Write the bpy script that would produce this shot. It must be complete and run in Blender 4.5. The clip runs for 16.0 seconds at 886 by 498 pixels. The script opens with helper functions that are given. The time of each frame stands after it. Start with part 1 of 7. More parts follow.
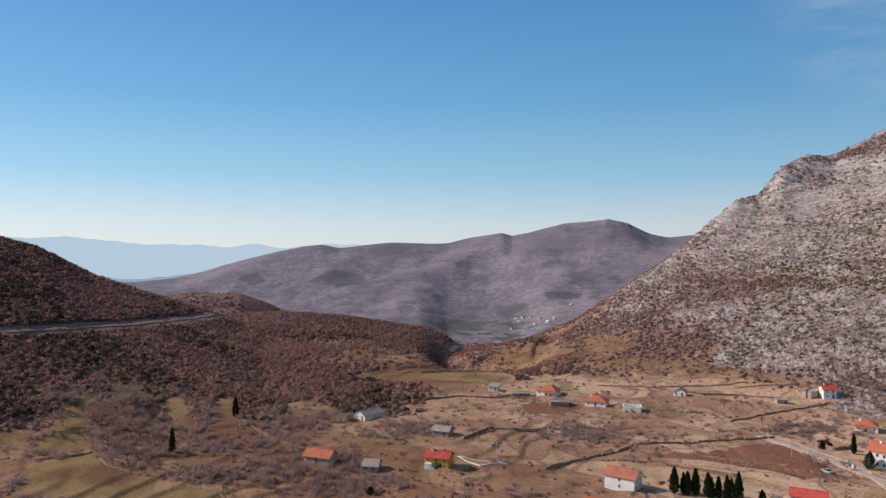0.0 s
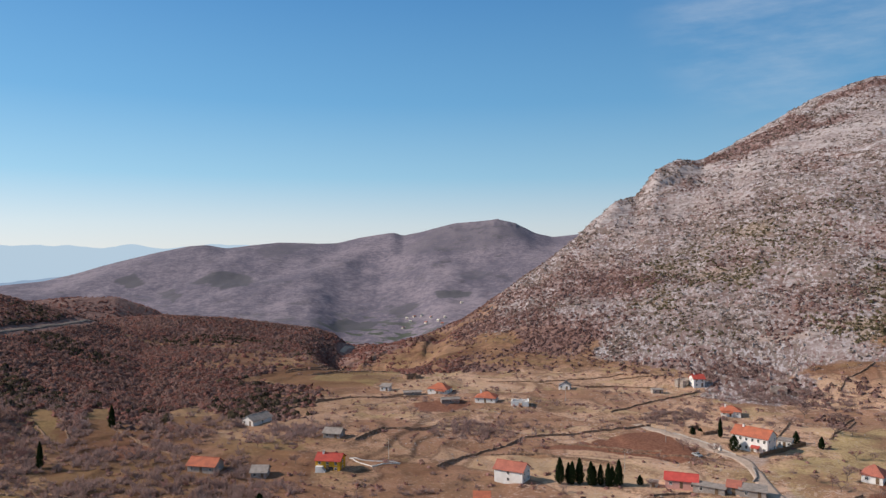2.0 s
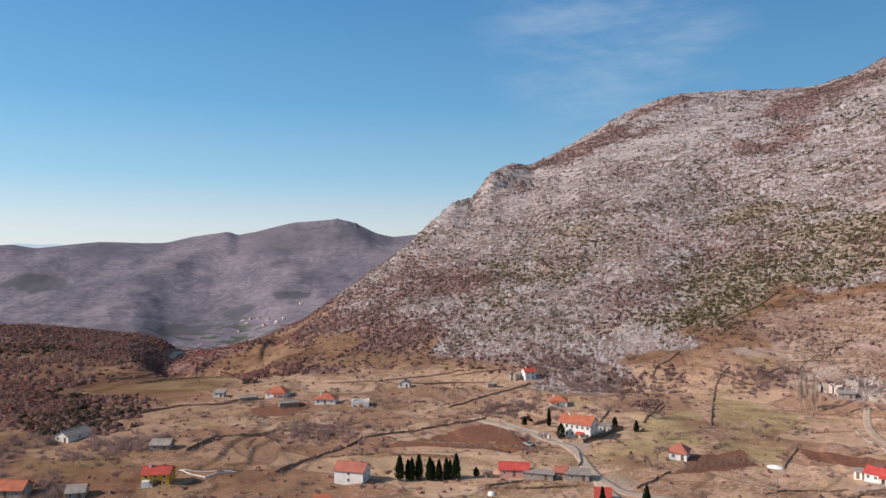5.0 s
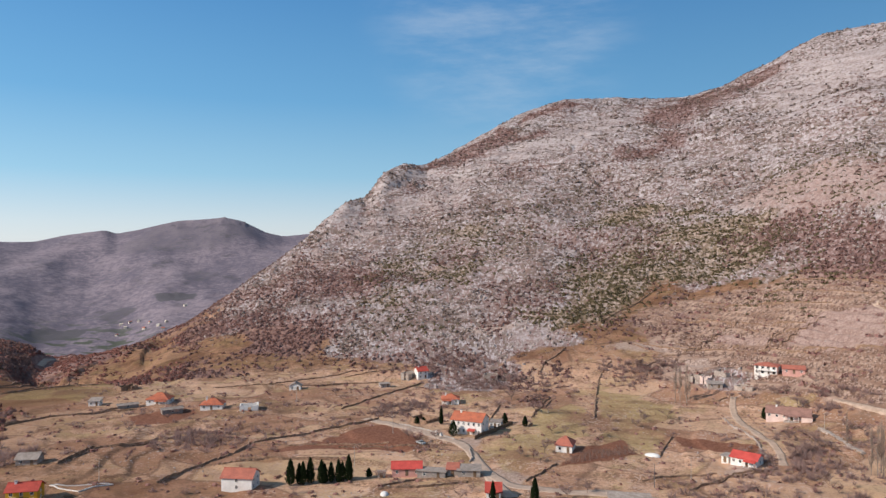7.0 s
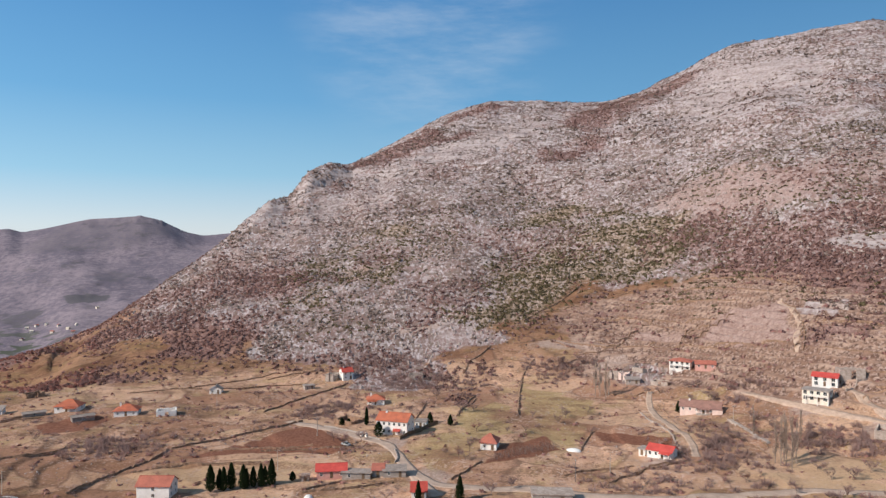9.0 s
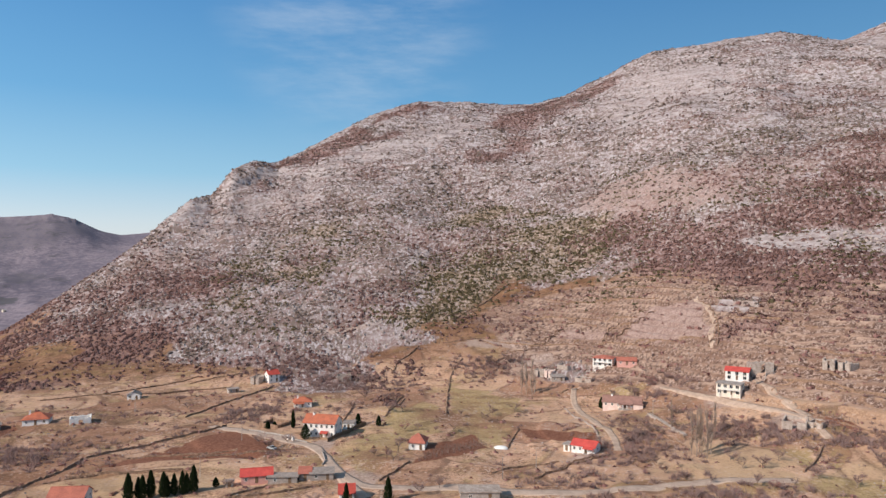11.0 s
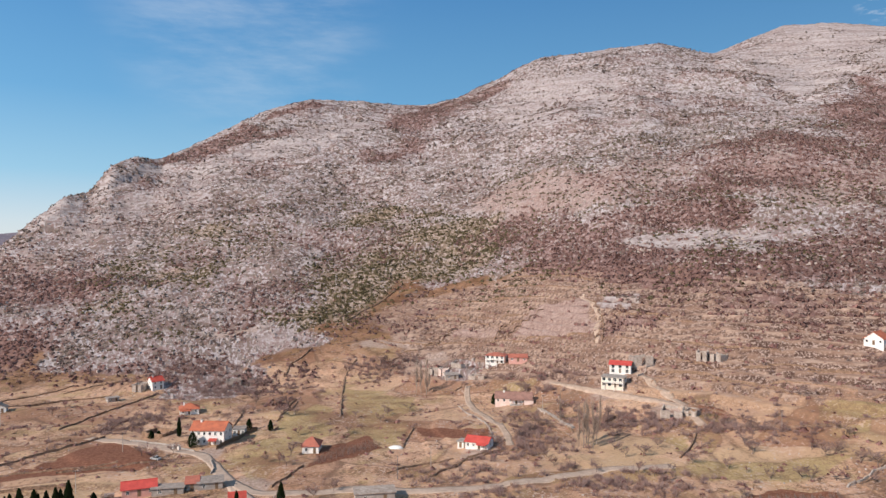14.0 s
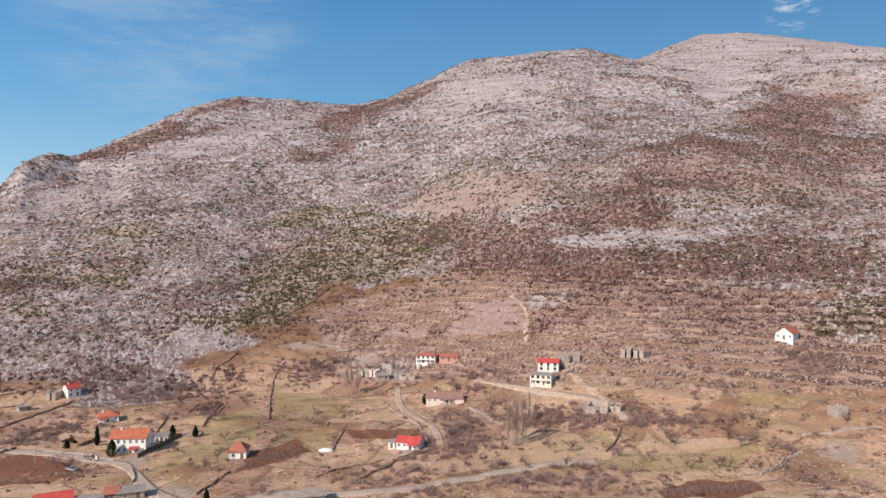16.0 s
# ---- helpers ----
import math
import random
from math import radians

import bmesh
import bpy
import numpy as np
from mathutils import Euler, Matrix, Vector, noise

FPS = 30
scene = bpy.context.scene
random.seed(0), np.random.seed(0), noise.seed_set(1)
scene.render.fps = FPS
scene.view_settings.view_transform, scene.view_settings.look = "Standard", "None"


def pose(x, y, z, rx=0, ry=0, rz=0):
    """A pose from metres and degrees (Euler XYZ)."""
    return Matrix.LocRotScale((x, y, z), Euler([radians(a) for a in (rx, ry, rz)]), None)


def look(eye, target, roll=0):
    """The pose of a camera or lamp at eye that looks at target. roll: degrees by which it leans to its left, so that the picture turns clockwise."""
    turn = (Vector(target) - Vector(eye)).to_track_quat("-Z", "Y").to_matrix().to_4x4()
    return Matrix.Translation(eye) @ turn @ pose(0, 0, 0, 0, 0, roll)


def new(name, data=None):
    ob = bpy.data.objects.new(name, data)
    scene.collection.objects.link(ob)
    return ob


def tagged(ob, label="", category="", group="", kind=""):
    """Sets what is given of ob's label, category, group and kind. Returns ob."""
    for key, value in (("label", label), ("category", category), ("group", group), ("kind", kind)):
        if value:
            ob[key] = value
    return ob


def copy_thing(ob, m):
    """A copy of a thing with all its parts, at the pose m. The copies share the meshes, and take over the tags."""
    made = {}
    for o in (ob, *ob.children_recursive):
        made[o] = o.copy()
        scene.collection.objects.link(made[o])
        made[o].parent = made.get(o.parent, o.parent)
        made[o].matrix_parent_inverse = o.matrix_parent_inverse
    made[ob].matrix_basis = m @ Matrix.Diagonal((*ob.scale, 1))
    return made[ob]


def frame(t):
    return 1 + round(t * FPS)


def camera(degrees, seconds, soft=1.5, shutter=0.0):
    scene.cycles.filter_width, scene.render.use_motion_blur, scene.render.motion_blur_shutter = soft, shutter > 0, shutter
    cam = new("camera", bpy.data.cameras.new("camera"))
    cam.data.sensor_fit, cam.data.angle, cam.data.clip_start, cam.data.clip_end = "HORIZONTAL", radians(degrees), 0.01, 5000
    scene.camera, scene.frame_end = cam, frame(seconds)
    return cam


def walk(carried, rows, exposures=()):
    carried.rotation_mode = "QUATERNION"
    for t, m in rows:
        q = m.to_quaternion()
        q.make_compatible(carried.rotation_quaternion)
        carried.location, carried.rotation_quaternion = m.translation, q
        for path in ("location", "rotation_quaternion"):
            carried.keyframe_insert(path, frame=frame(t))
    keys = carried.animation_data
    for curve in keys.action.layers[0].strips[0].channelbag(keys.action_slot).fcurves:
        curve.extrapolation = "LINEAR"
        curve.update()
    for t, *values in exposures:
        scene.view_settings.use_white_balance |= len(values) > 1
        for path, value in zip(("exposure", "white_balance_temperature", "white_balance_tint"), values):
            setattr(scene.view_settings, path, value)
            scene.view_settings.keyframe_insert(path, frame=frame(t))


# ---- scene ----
# The camera hovers 75 m over the valley floor and turns to its right.
EYE = 75.0
cam = camera(64.1, 16.0, soft=1.45)


def heading(yaw, pitch, roll):
    """A pose at the hover point: yaw clockwise from +y, pitch up, roll as in look(), in degrees."""
    return pose(0, 0, EYE, 90 + pitch, 0, -yaw) @ pose(0, 0, 0, 0, 0, roll)


PATH = [
    (0.0, heading(-36.33, 0.03, 0.20)),
    (0.5, heading(-34.03, 0.01, 0.12)),
    (1.0, heading(-31.84, 0.01, 0.05)),
    (1.5, heading(-29.69, 0.03, 0.00)),
    (2.0, heading(-27.53, 0.02, -0.05)),
    (2.5, heading(-25.38, 0.01, -0.08)),
    (3.0, heading(-23.24, 0.00, -0.08)),
    (3.5, heading(-21.11, -0.01, -0.08)),
    (4.0, heading(-18.96, 0.00, -0.06)),
    (4.2, heading(-18.10, 0.00, -0.06)),
    (6.3, heading(-9.00, 0.00, -0.03)),
    (6.5, heading(-8.12, 0.00, -0.02)),
    (7.0, heading(-6.01, -0.02, 0.01)),
    (7.5, heading(-4.42, -0.04, 0.05)),
    (8.0, heading(-2.93, -0.04, 0.07)),
    (8.5, heading(-1.46, -0.03, 0.07)),
    (9.0, heading(0.00, -0.02, 0.08)),
    (11.5, heading(7.26, 0.00, 0.09)),
    (12.0, heading(8.72, 0.01, 0.08)),
    (12.5, heading(10.07, 0.02, 0.05)),
    (13.0, heading(11.49, 0.01, 0.01)),
    (13.5, heading(12.92, 0.01, -0.03)),
    (14.0, heading(14.32, 0.00, -0.06)),
    (14.5, heading(15.73, 0.00, -0.08)),
    (15.0, heading(17.12, 0.00, -0.11)),
    (15.5, heading(18.54, 0.00, -0.14)),
    (16.0, heading(19.93, 0.01, -0.17)),
]
walk(cam, PATH, exposures=((0, -0.13), (4, -0.06), (9, 0.02), (16, 0.09)))

# ---- daylight: low winter sun from behind the left shoulder ----
SUN_FROM, SUN_UP = -118.0, 33.0   # degrees clockwise from +y, degrees up
world = bpy.data.worlds.new("sky")
scene.world = world
world.use_nodes = True
wn = world.node_tree.nodes
sky = wn.new("ShaderNodeTexSky")
sky.sky_type, sky.sun_disc = "NISHITA", False
sky.sun_elevation, sky.sun_rotation = radians(SUN_UP), radians(SUN_FROM)
sky.altitude, sky.air_density, sky.dust_density, sky.ozone_density = 700, 1.0, 0.6, 2.0
wn["Background"].inputs["Strength"].default_value = 0.10
wl = world.node_tree.links


def sky_node(kind, **inputs):
    n = wn.new(kind)
    for k, v in inputs.items():
        if isinstance(v, bpy.types.NodeSocket):
            wl.new(v, n.inputs[k])
        else:
            n.inputs[k].default_value = v
    return n


# clear winter blue that pales towards a hazy horizon
coord = wn.new("ShaderNodeTexCoord").outputs["Generated"]
height = sky_node("ShaderNodeSeparateXYZ", Vector=coord).outputs["Z"]
blues = wn.new("ShaderNodeValToRGB")
wl.new(height, blues.inputs[0])
stops = ((0.0, (7.3, 7.7, 7.9)), (0.035, (6.2, 7.3, 8.1)), (0.10, (3.2, 5.9, 8.0)), (0.20, (1.55, 4.2, 7.2)), (0.34, (0.85, 2.9, 6.1)), (0.48, (1.2, 2.7, 4.8)), (0.8, (1.6, 2.4, 3.5)))
while len(blues.color_ramp.elements) < len(stops):
    blues.color_ramp.elements.new(0.5)
for e, (p, c) in zip(blues.color_ramp.elements, stops):
    e.position, e.color = p, (*c, 1)
clear = wn.new("ShaderNodeMix")
clear.data_type = "RGBA"
clear.inputs[0].default_value = 0.85
wl.new(sky.outputs[0], clear.inputs[6])
wl.new(blues.outputs[0], clear.inputs[7])
# wisps of high cloud
stretch = sky_node("ShaderNodeMapping", Vector=coord)
stretch.inputs["Scale"].default_value, stretch.inputs["Rotation"].default_value = (5, 5, 22), (0.0, 0.16, 0.0)
wisp = sky_node("ShaderNodeTexNoise", Vector=stretch.outputs[0], Scale=1.0, Detail=6.0, Roughness=0.62)


puff_at = sky_node("ShaderNodeMapping", Vector=coord)
puff_at.inputs["Scale"].default_value = (34, 34, 110)
puff = sky_node("ShaderNodeTexNoise", Vector=puff_at.outputs[0], Scale=1.0, Detail=4.0, Roughness=0.6)


def wisps(bearing, up, tight, lo, hi, gain, shape):
    a, e = radians(bearing), radians(up)
    d = wn.new("ShaderNodeVectorMath")
    d.operation = "DOT_PRODUCT"
    wl.new(coord, d.inputs[0])
    d.inputs[1].default_value = (math.sin(a) * math.cos(e), math.cos(a) * math.cos(e), math.sin(e))
    near = wn.new("ShaderNodeMapRange")
    near.interpolation_type = "SMOOTHSTEP"
    wl.new(d.outputs["Value"], near.inputs["Value"])
    near.inputs["From Min"].default_value, near.inputs["From Max"].default_value = math.cos(radians(tight)), 1.0
    body = wn.new("ShaderNodeMapRange")
    body.interpolation_type = "SMOOTHSTEP"
    wl.new(shape.outputs["Fac"], body.inputs["Value"])
    body.inputs["From Min"].default_value, body.inputs["From Max"].default_value, body.inputs["To Max"].default_value = lo, hi, gain
    m = wn.new("ShaderNodeMath")
    m.operation = "MULTIPLY"
    wl.new(near.outputs[0], m.inputs[0])
    wl.new(body.outputs[0], m.inputs[1])
    return m.outputs[0]


# brighter towards the sun's side
side = wn.new("ShaderNodeVectorMath")
side.operation = "DOT_PRODUCT"
wl.new(coord, side.inputs[0])
side.inputs[1].default_value = (math.sin(radians(SUN_FROM)), math.cos(radians(SUN_FROM)), 0)
glow = wn.new("ShaderNodeMapRange")
wl.new(side.outputs["Value"], glow.inputs["Value"])
glow.inputs["From Min"].default_value, glow.inputs["From Max"].default_value = -1.0, 1.0
glow.inputs["To Min"].default_value, glow.inputs["To Max"].default_value = 0.79, 1.30
even = wn.new("ShaderNodeVectorMath")
even.operation = "SCALE"
wl.new(clear.outputs[2], even.inputs[0])
wl.new(glow.outputs[0], even.inputs["Scale"])
veil = even.outputs[0]
for spec in ((-1, 18.5, 12, 0.38, 0.80, 0.36, wisp), (46.3, 16.8, 2.0, 0.48, 0.70, 0.6, puff)):
    cloud = wn.new("ShaderNodeMix")
    cloud.data_type = "RGBA"
    wl.new(wisps(*spec), cloud.inputs[0])
    wl.new(veil, cloud.inputs[6])
    cloud.inputs[7].default_value = (6.8, 7.4, 8.2, 1)
    veil = cloud.outputs[2]
wl.new(veil, wn["Background"].inputs["Color"])

sun = new("sun", bpy.data.lights.new("sun", "SUN"))
sun.data.energy, sun.data.angle, sun.data.color = 4.9, radians(0.53), (1.0, 0.90, 0.80)
_d = Vector((math.sin(radians(SUN_FROM)) * math.cos(radians(SUN_UP)), math.cos(radians(SUN_FROM)) * math.cos(radians(SUN_UP)), math.sin(radians(SUN_UP))))
sun.matrix_world = look(_d * 300, (0, 0, 0))


# ---- materials ----
def material(name, rough=0.9):
    m = bpy.data.materials.new(name)
    m.use_nodes = True
    b = m.node_tree.nodes["Principled BSDF"]
    b.inputs["Roughness"].default_value = rough
    b.inputs["Specular IOR Level"].default_value = 0.25
    return m


class Graph:
    """Short words for wiring a material."""

    def __init__(self, tree):
        self.tree, self.nodes, self.links = tree, tree.nodes, tree.links

    def put(self, socket, v):
        if isinstance(v, bpy.types.NodeSocket):
            self.links.new(v, socket)
        else:
            socket.default_value = (*v, 1) if isinstance(v, tuple) and len(v) == 3 and socket.type == "RGBA" else v

    def place(self, stretch=(1, 1, 1)):
        g = self.nodes.new("ShaderNodeNewGeometry")
        m = self.nodes.new("ShaderNodeMapping")
        m.inputs["Scale"].default_value = stretch
        self.links.new(g.outputs["Position"], m.inputs["Vector"])
        return m.outputs[0]

    def noise(self, metres, detail=3.0, rough=0.6, stretch=(1, 1, 1)):
        t = self.nodes.new("ShaderNodeTexNoise")
        self.put(t.inputs["Vector"], self.place(stretch))
        t.inputs["Scale"].default_value, t.inputs["Detail"].default_value, t.inputs["Roughness"].default_value = 1.0 / metres, detail, rough
        return t.outputs["Fac"]

    def runs(self, metres, detail=3.0, rough=0.6):
        """Noise drawn out down the slope, as rills, rubble and plants run."""
        a, t = self.nodes.new("ShaderNodeAttribute"), self.nodes.new("ShaderNodeTexNoise")
        a.attribute_name = "downhill"
        self.links.new(a.outputs["Vector"], t.inputs["Vector"])
        t.inputs["Scale"].default_value, t.inputs["Detail"].default_value, t.inputs["Roughness"].default_value = 1.0 / metres, detail, rough
        return t.outputs["Fac"]

    def math(self, op, a, b=0.0):
        m = self.nodes.new("ShaderNodeMath")
        m.operation = op
        self.put(m.inputs[0], a)
        self.put(m.inputs[1], b)
        return m.outputs[0]

    def step(self, v, lo, hi, a=0.0, b=1.0):
        m = self.nodes.new("ShaderNodeMapRange")
        m.interpolation_type = "SMOOTHSTEP"
        self.put(m.inputs["Value"], v)
        for k, w in zip(("From Min", "From Max", "To Min", "To Max"), (lo, hi, a, b)):
            m.inputs[k].default_value = w
        return m.outputs[0]

    def mix(self, f, a, b, blend="MIX"):
        m = self.nodes.new("ShaderNodeMix")
        m.data_type, m.blend_type = "RGBA", blend
        self.put(m.inputs[0], f)
        self.put(m.inputs[6], a)
        self.put(m.inputs[7], b)
        return m.outputs[2]

    def mask(self, name):
        a = self.nodes.new("ShaderNodeAttribute")
        a.attribute_name = name
        s = self.nodes.new("ShaderNodeSeparateColor")
        self.links.new(a.outputs["Color"], s.inputs[0])
        return s.outputs[0], s.outputs[1], s.outputs[2], a.outputs["Alpha"]

    def value(self, name):
        a = self.nodes.new("ShaderNodeAttribute")
        a.attribute_name = name
        return a.outputs["Fac"]

    def bump(self, height, strength, distance, target):
        b = self.nodes.new("ShaderNodeBump")
        b.inputs["Strength"].default_value, b.inputs["Distance"].default_value = strength, distance
        self.links.new(height, b.inputs["Height"])
        self.links.new(b.outputs[0], target.inputs["Normal"])


def worn(name, light, dark, metres=1.5, rough=0.85, bump=0.2, stretch=(1, 1, 1)):
    """A plain surface with grain and larger stains between two colours."""
    m = material(name, rough)
    g = Graph(m.node_tree)
    b = m.node_tree.nodes["Principled BSDF"]
    stain, grain = g.noise(metres, 4.0, stretch=stretch), g.noise(metres / 9, 3.0, stretch=stretch)
    info = g.nodes.new("ShaderNodeObjectInfo")
    f = g.math("ADD", g.math("MULTIPLY", stain, 0.65), g.math("MULTIPLY", grain, 0.35))
    f = g.math("ADD", g.step(f, 0.34, 0.68), g.math("MULTIPLY", info.outputs["Random"], 0.25))
    g.put(b.inputs["Base Color"], g.mix(f, dark, light))
    g.bump(grain, bump, metres / 20, b)
    return m


def tiled(name, light, dark):
    """Clay roof tiles: courses across the slope, with weathered patches."""
    m = material(name, 0.8)
    g = Graph(m.node_tree)
    b = m.node_tree.nodes["Principled BSDF"]
    stain, grain = g.noise(2.2, 4.0), g.noise(0.3, 2.0)
    f = g.step(g.math("ADD", g.math("MULTIPLY", stain, 0.6), g.math("MULTIPLY", grain, 0.4)), 0.33, 0.66)
    g.put(b.inputs["Base Color"], g.mix(f, dark, light))
    w = g.nodes.new("ShaderNodeTexWave")
    w.bands_direction = "Z"
    g.put(w.inputs["Vector"], g.place())
    w.inputs["Scale"].default_value = 1.6
    g.bump(g.math("ADD", w.outputs["Fac"], g.math("MULTIPLY", grain, 0.6)), 0.35, 0.05, b)
    return m


def plant(name, low, high, through_light=0.4):
    """Twigs and leaves: a tone for each plant and a lesser one for each leaf."""
    m = material(name)
    g = Graph(m.node_tree)
    geo = g.nodes.new("ShaderNodeNewGeometry")
    info = g.nodes.new("ShaderNodeObjectInfo")
    f = g.math("ADD", g.math("MULTIPLY", g.value("tone"), 0.6), g.math("MULTIPLY", geo.outputs["Random Per Island"], 0.3))
    f = g.math("ADD", f, g.math("MULTIPLY", info.outputs["Random"], 0.25))
    col = g.mix(f, low, high)
    d, t, mx = g.nodes.new("ShaderNodeBsdfDiffuse"), g.nodes.new("ShaderNodeBsdfTranslucent"), g.nodes.new("ShaderNodeMixShader")
    g.put(d.inputs["Color"], col)
    g.put(t.inputs["Color"], col)
    mx.inputs[0].default_value = through_light
    g.links.new(d.outputs[0], mx.inputs[1])
    g.links.new(t.outputs[0], mx.inputs[2])
    g.links.new(mx.outputs[0], g.nodes["Material Output"].inputs["Surface"])
    return m


def ground_material():
    m = material("valley_ground", 0.95)
    g = Graph(m.node_tree)
    b = m.node_tree.nodes["Principled BSDF"]
    b.inputs["Specular IOR Level"].default_value = 0.1
    rock, green, wood, soil = g.mask("cover_a")
    lush, terrace, gravel, far = g.mask("cover_b")
    pale_, pink_, grass_tone_, grove_ = g.mask("cover_c")
    wide, broad, middle, fine = g.noise(55, 4.0), g.noise(14, 4.0), g.noise(4.2, 4.0, 0.65), g.noise(1.1, 3.0, 0.7)

    def edge(mask, wobble=0.55, lo=0.36, hi=0.62):
        n = g.math("SUBTRACT", g.math("ADD", g.math("MULTIPLY", middle, 0.6), g.math("MULTIPLY", broad, 0.4)), 0.5)
        return g.step(g.math("ADD", mask, g.math("MULTIPLY", n, wobble * 2)), lo, hi)

    # winter meadow: straw, olive and bare earth
    straw = g.mix(g.step(g.math("ADD", g.math("MULTIPLY", middle, 0.5), g.math("MULTIPLY", fine, 0.5)), 0.40, 0.60), (0.398, 0.260, 0.178), (0.520, 0.366, 0.266))
    olive = g.mix(g.step(fine, 0.35, 0.65), (0.290, 0.225, 0.118), (0.385, 0.305, 0.168))
    meadow = g.mix(g.step(g.math("ADD", broad, g.math("MULTIPLY", lush, 0.6)), 0.50, 0.80), straw, olive)
    meadow = g.mix(g.step(g.math("ADD", wide, g.math("MULTIPLY", fine, 0.35)), 0.66, 0.80), meadow, (0.215, 0.130, 0.085))
    meadow = g.mix(g.step(g.math("MULTIPLY", g.math("SUBTRACT", 1.0, lush), g.math("ADD", g.math("MULTIPLY", fine, 0.6), g.math("MULTIPLY", middle, 0.4))), 0.575, 0.64), meadow, (0.20, 0.125, 0.085))
    # tufts and tangles of dead growth
    tuft_ = g.math("ADD", g.math("MULTIPLY", g.noise(0.8, 3.0, 0.7), 0.5), g.math("MULTIPLY", g.noise(6.5, 3.0, 0.6), 0.5))
    meadow = g.mix(g.math("MULTIPLY", g.step(tuft_, 0.515, 0.575, 0.0, 0.85), g.math("SUBTRACT", 1.0, g.math("MULTIPLY", lush, 0.6))), meadow, (0.150, 0.094, 0.060))
    meadow = g.mix(g.step(g.noise(19, 4.0, 0.6), 0.50, 0.62, 0.0, 0.55), meadow, olive)
    # old plots of the valley, each with its own tone, and their overgrown edges
    warp = g.nodes.new("ShaderNodeVectorMath")
    wn_ = g.nodes.new("ShaderNodeTexNoise")
    g.put(wn_.inputs["Vector"], g.place())
    wn_.inputs["Scale"].default_value = 1 / 40
    warp.operation = "MULTIPLY_ADD"
    g.links.new(wn_.outputs["Color"], warp.inputs[0])
    warp.inputs[1].default_value = (34, 34, 0)
    g.put(warp.inputs[2], g.place((1, 1.35, 0)))
    cells = []
    for feature in ("F1", "DISTANCE_TO_EDGE"):
        v = g.nodes.new("ShaderNodeTexVoronoi")
        v.feature = feature
        g.links.new(warp.outputs[0], v.inputs["Vector"])
        v.inputs["Scale"].default_value = 1 / 44
        cells.append(v)
    tint = g.nodes.new("ShaderNodeSeparateColor")
    g.links.new(cells[0].outputs["Color"], tint.inputs[0])
    meadow = g.mix(g.step(tint.outputs[0], 0.50, 0.85, 0.0, 0.72), meadow, (0.265, 0.152, 0.102))
    meadow = g.mix(g.step(tint.outputs[1], 0.6, 0.90, 0.0, 0.6), meadow, (0.49, 0.350, 0.245))
    rim = g.math("ADD", cells[1].outputs["Distance"], g.math("MULTIPLY", g.math("SUBTRACT", fine, 0.5), 0.05))
    meadow = g.mix(g.math("MULTIPLY", g.step(rim, 0.006, 0.030, 0.55, 0.0), g.math("SUBTRACT", 1.0, lush)), meadow, (0.120, 0.072, 0.056))
    meadow = g.mix(g.math("MULTIPLY", g.math("MULTIPLY", g.value("riser"), g.step(fine, 0.35, 0.60)), 0.75), meadow, (0.135, 0.085, 0.056))
    # terraces: rust brown grass with stony patches
    streak = g.noise(2.6, 3.0, 0.6, (0.13, 0.13, 1.0))   # runs along the contours
    step_ = g.mix(g.step(g.math("ADD", g.math("MULTIPLY", streak, 0.75), g.math("MULTIPLY", fine, 0.25)), 0.42, 0.60), (0.300, 0.204, 0.150), (0.455, 0.340, 0.262))
    step_ = g.mix(g.step(g.noise(17, 4.0, 0.6), 0.48, 0.60, 0.0, 0.7), step_, (0.215, 0.132, 0.094))
    step_ = g.mix(g.step(fine, 0.63, 0.72, 0.0, 0.8), step_, (0.43, 0.36, 0.31))
    face = g.mix(g.step(fine, 0.46, 0.62), (0.090, 0.055, 0.042), (0.38, 0.30, 0.255))
    step_ = g.mix(g.value("riser"), step_, face)
    # pinkish worn earth, loose pale stones and dark dead stalks
    worn_ = g.math("ADD", g.math("MULTIPLY", g.noise(11, 5.0, 0.7), 0.7), g.math("MULTIPLY", fine, 0.3))
    meadow = g.mix(g.math("MULTIPLY", g.step(worn_, 0.52, 0.62, 0.0, 0.55), g.math("SUBTRACT", 1.0, lush)), meadow, (0.345, 0.214, 0.158))
    crumbs = g.math("ADD", g.math("MULTIPLY", g.noise(1.3, 2.0, 0.6), 0.65), g.math("MULTIPLY", g.noise(16, 3.0, 0.6), 0.35))
    meadow = g.mix(g.math("MULTIPLY", g.step(crumbs, 0.560, 0.615, 0.0, 0.6), g.math("MULTIPLY", g.step(grass_tone_, 0.0, 0.8, 0.5, 1.0), g.math("SUBTRACT", 1.0, g.math("MULTIPLY", lush, 0.6)))), meadow, (0.47, 0.39, 0.345))
    meadow = g.mix(g.math("MULTIPLY", g.step(crumbs, 0.445, 0.395, 0.0, 0.6), g.math("SUBTRACT", 1.0, g.math("MULTIPLY", lush, 0.5))), meadow, (0.175, 0.120, 0.086))
    # the whole meadow is darker and browner at low bearings, paler at high ones
    meadow = g.mix(g.step(grass_tone_, 0.1, 0.9), g.mix(1.0, meadow, (0.66, 0.585, 0.50), "MULTIPLY"), g.mix(1.0, meadow, (1.12, 1.10, 1.06), "MULTIPLY"))
    col = g.mix(edge(terrace), meadow, step_)
    # limestone with dark clefts and thin soil
    strata = g.noise(9.0, 4.0, 0.6, (0.35, 0.35, 1.5))
    pale = g.mix(g.step(broad, 0.35, 0.65), (0.365, 0.338, 0.340), (0.465, 0.444, 0.448))
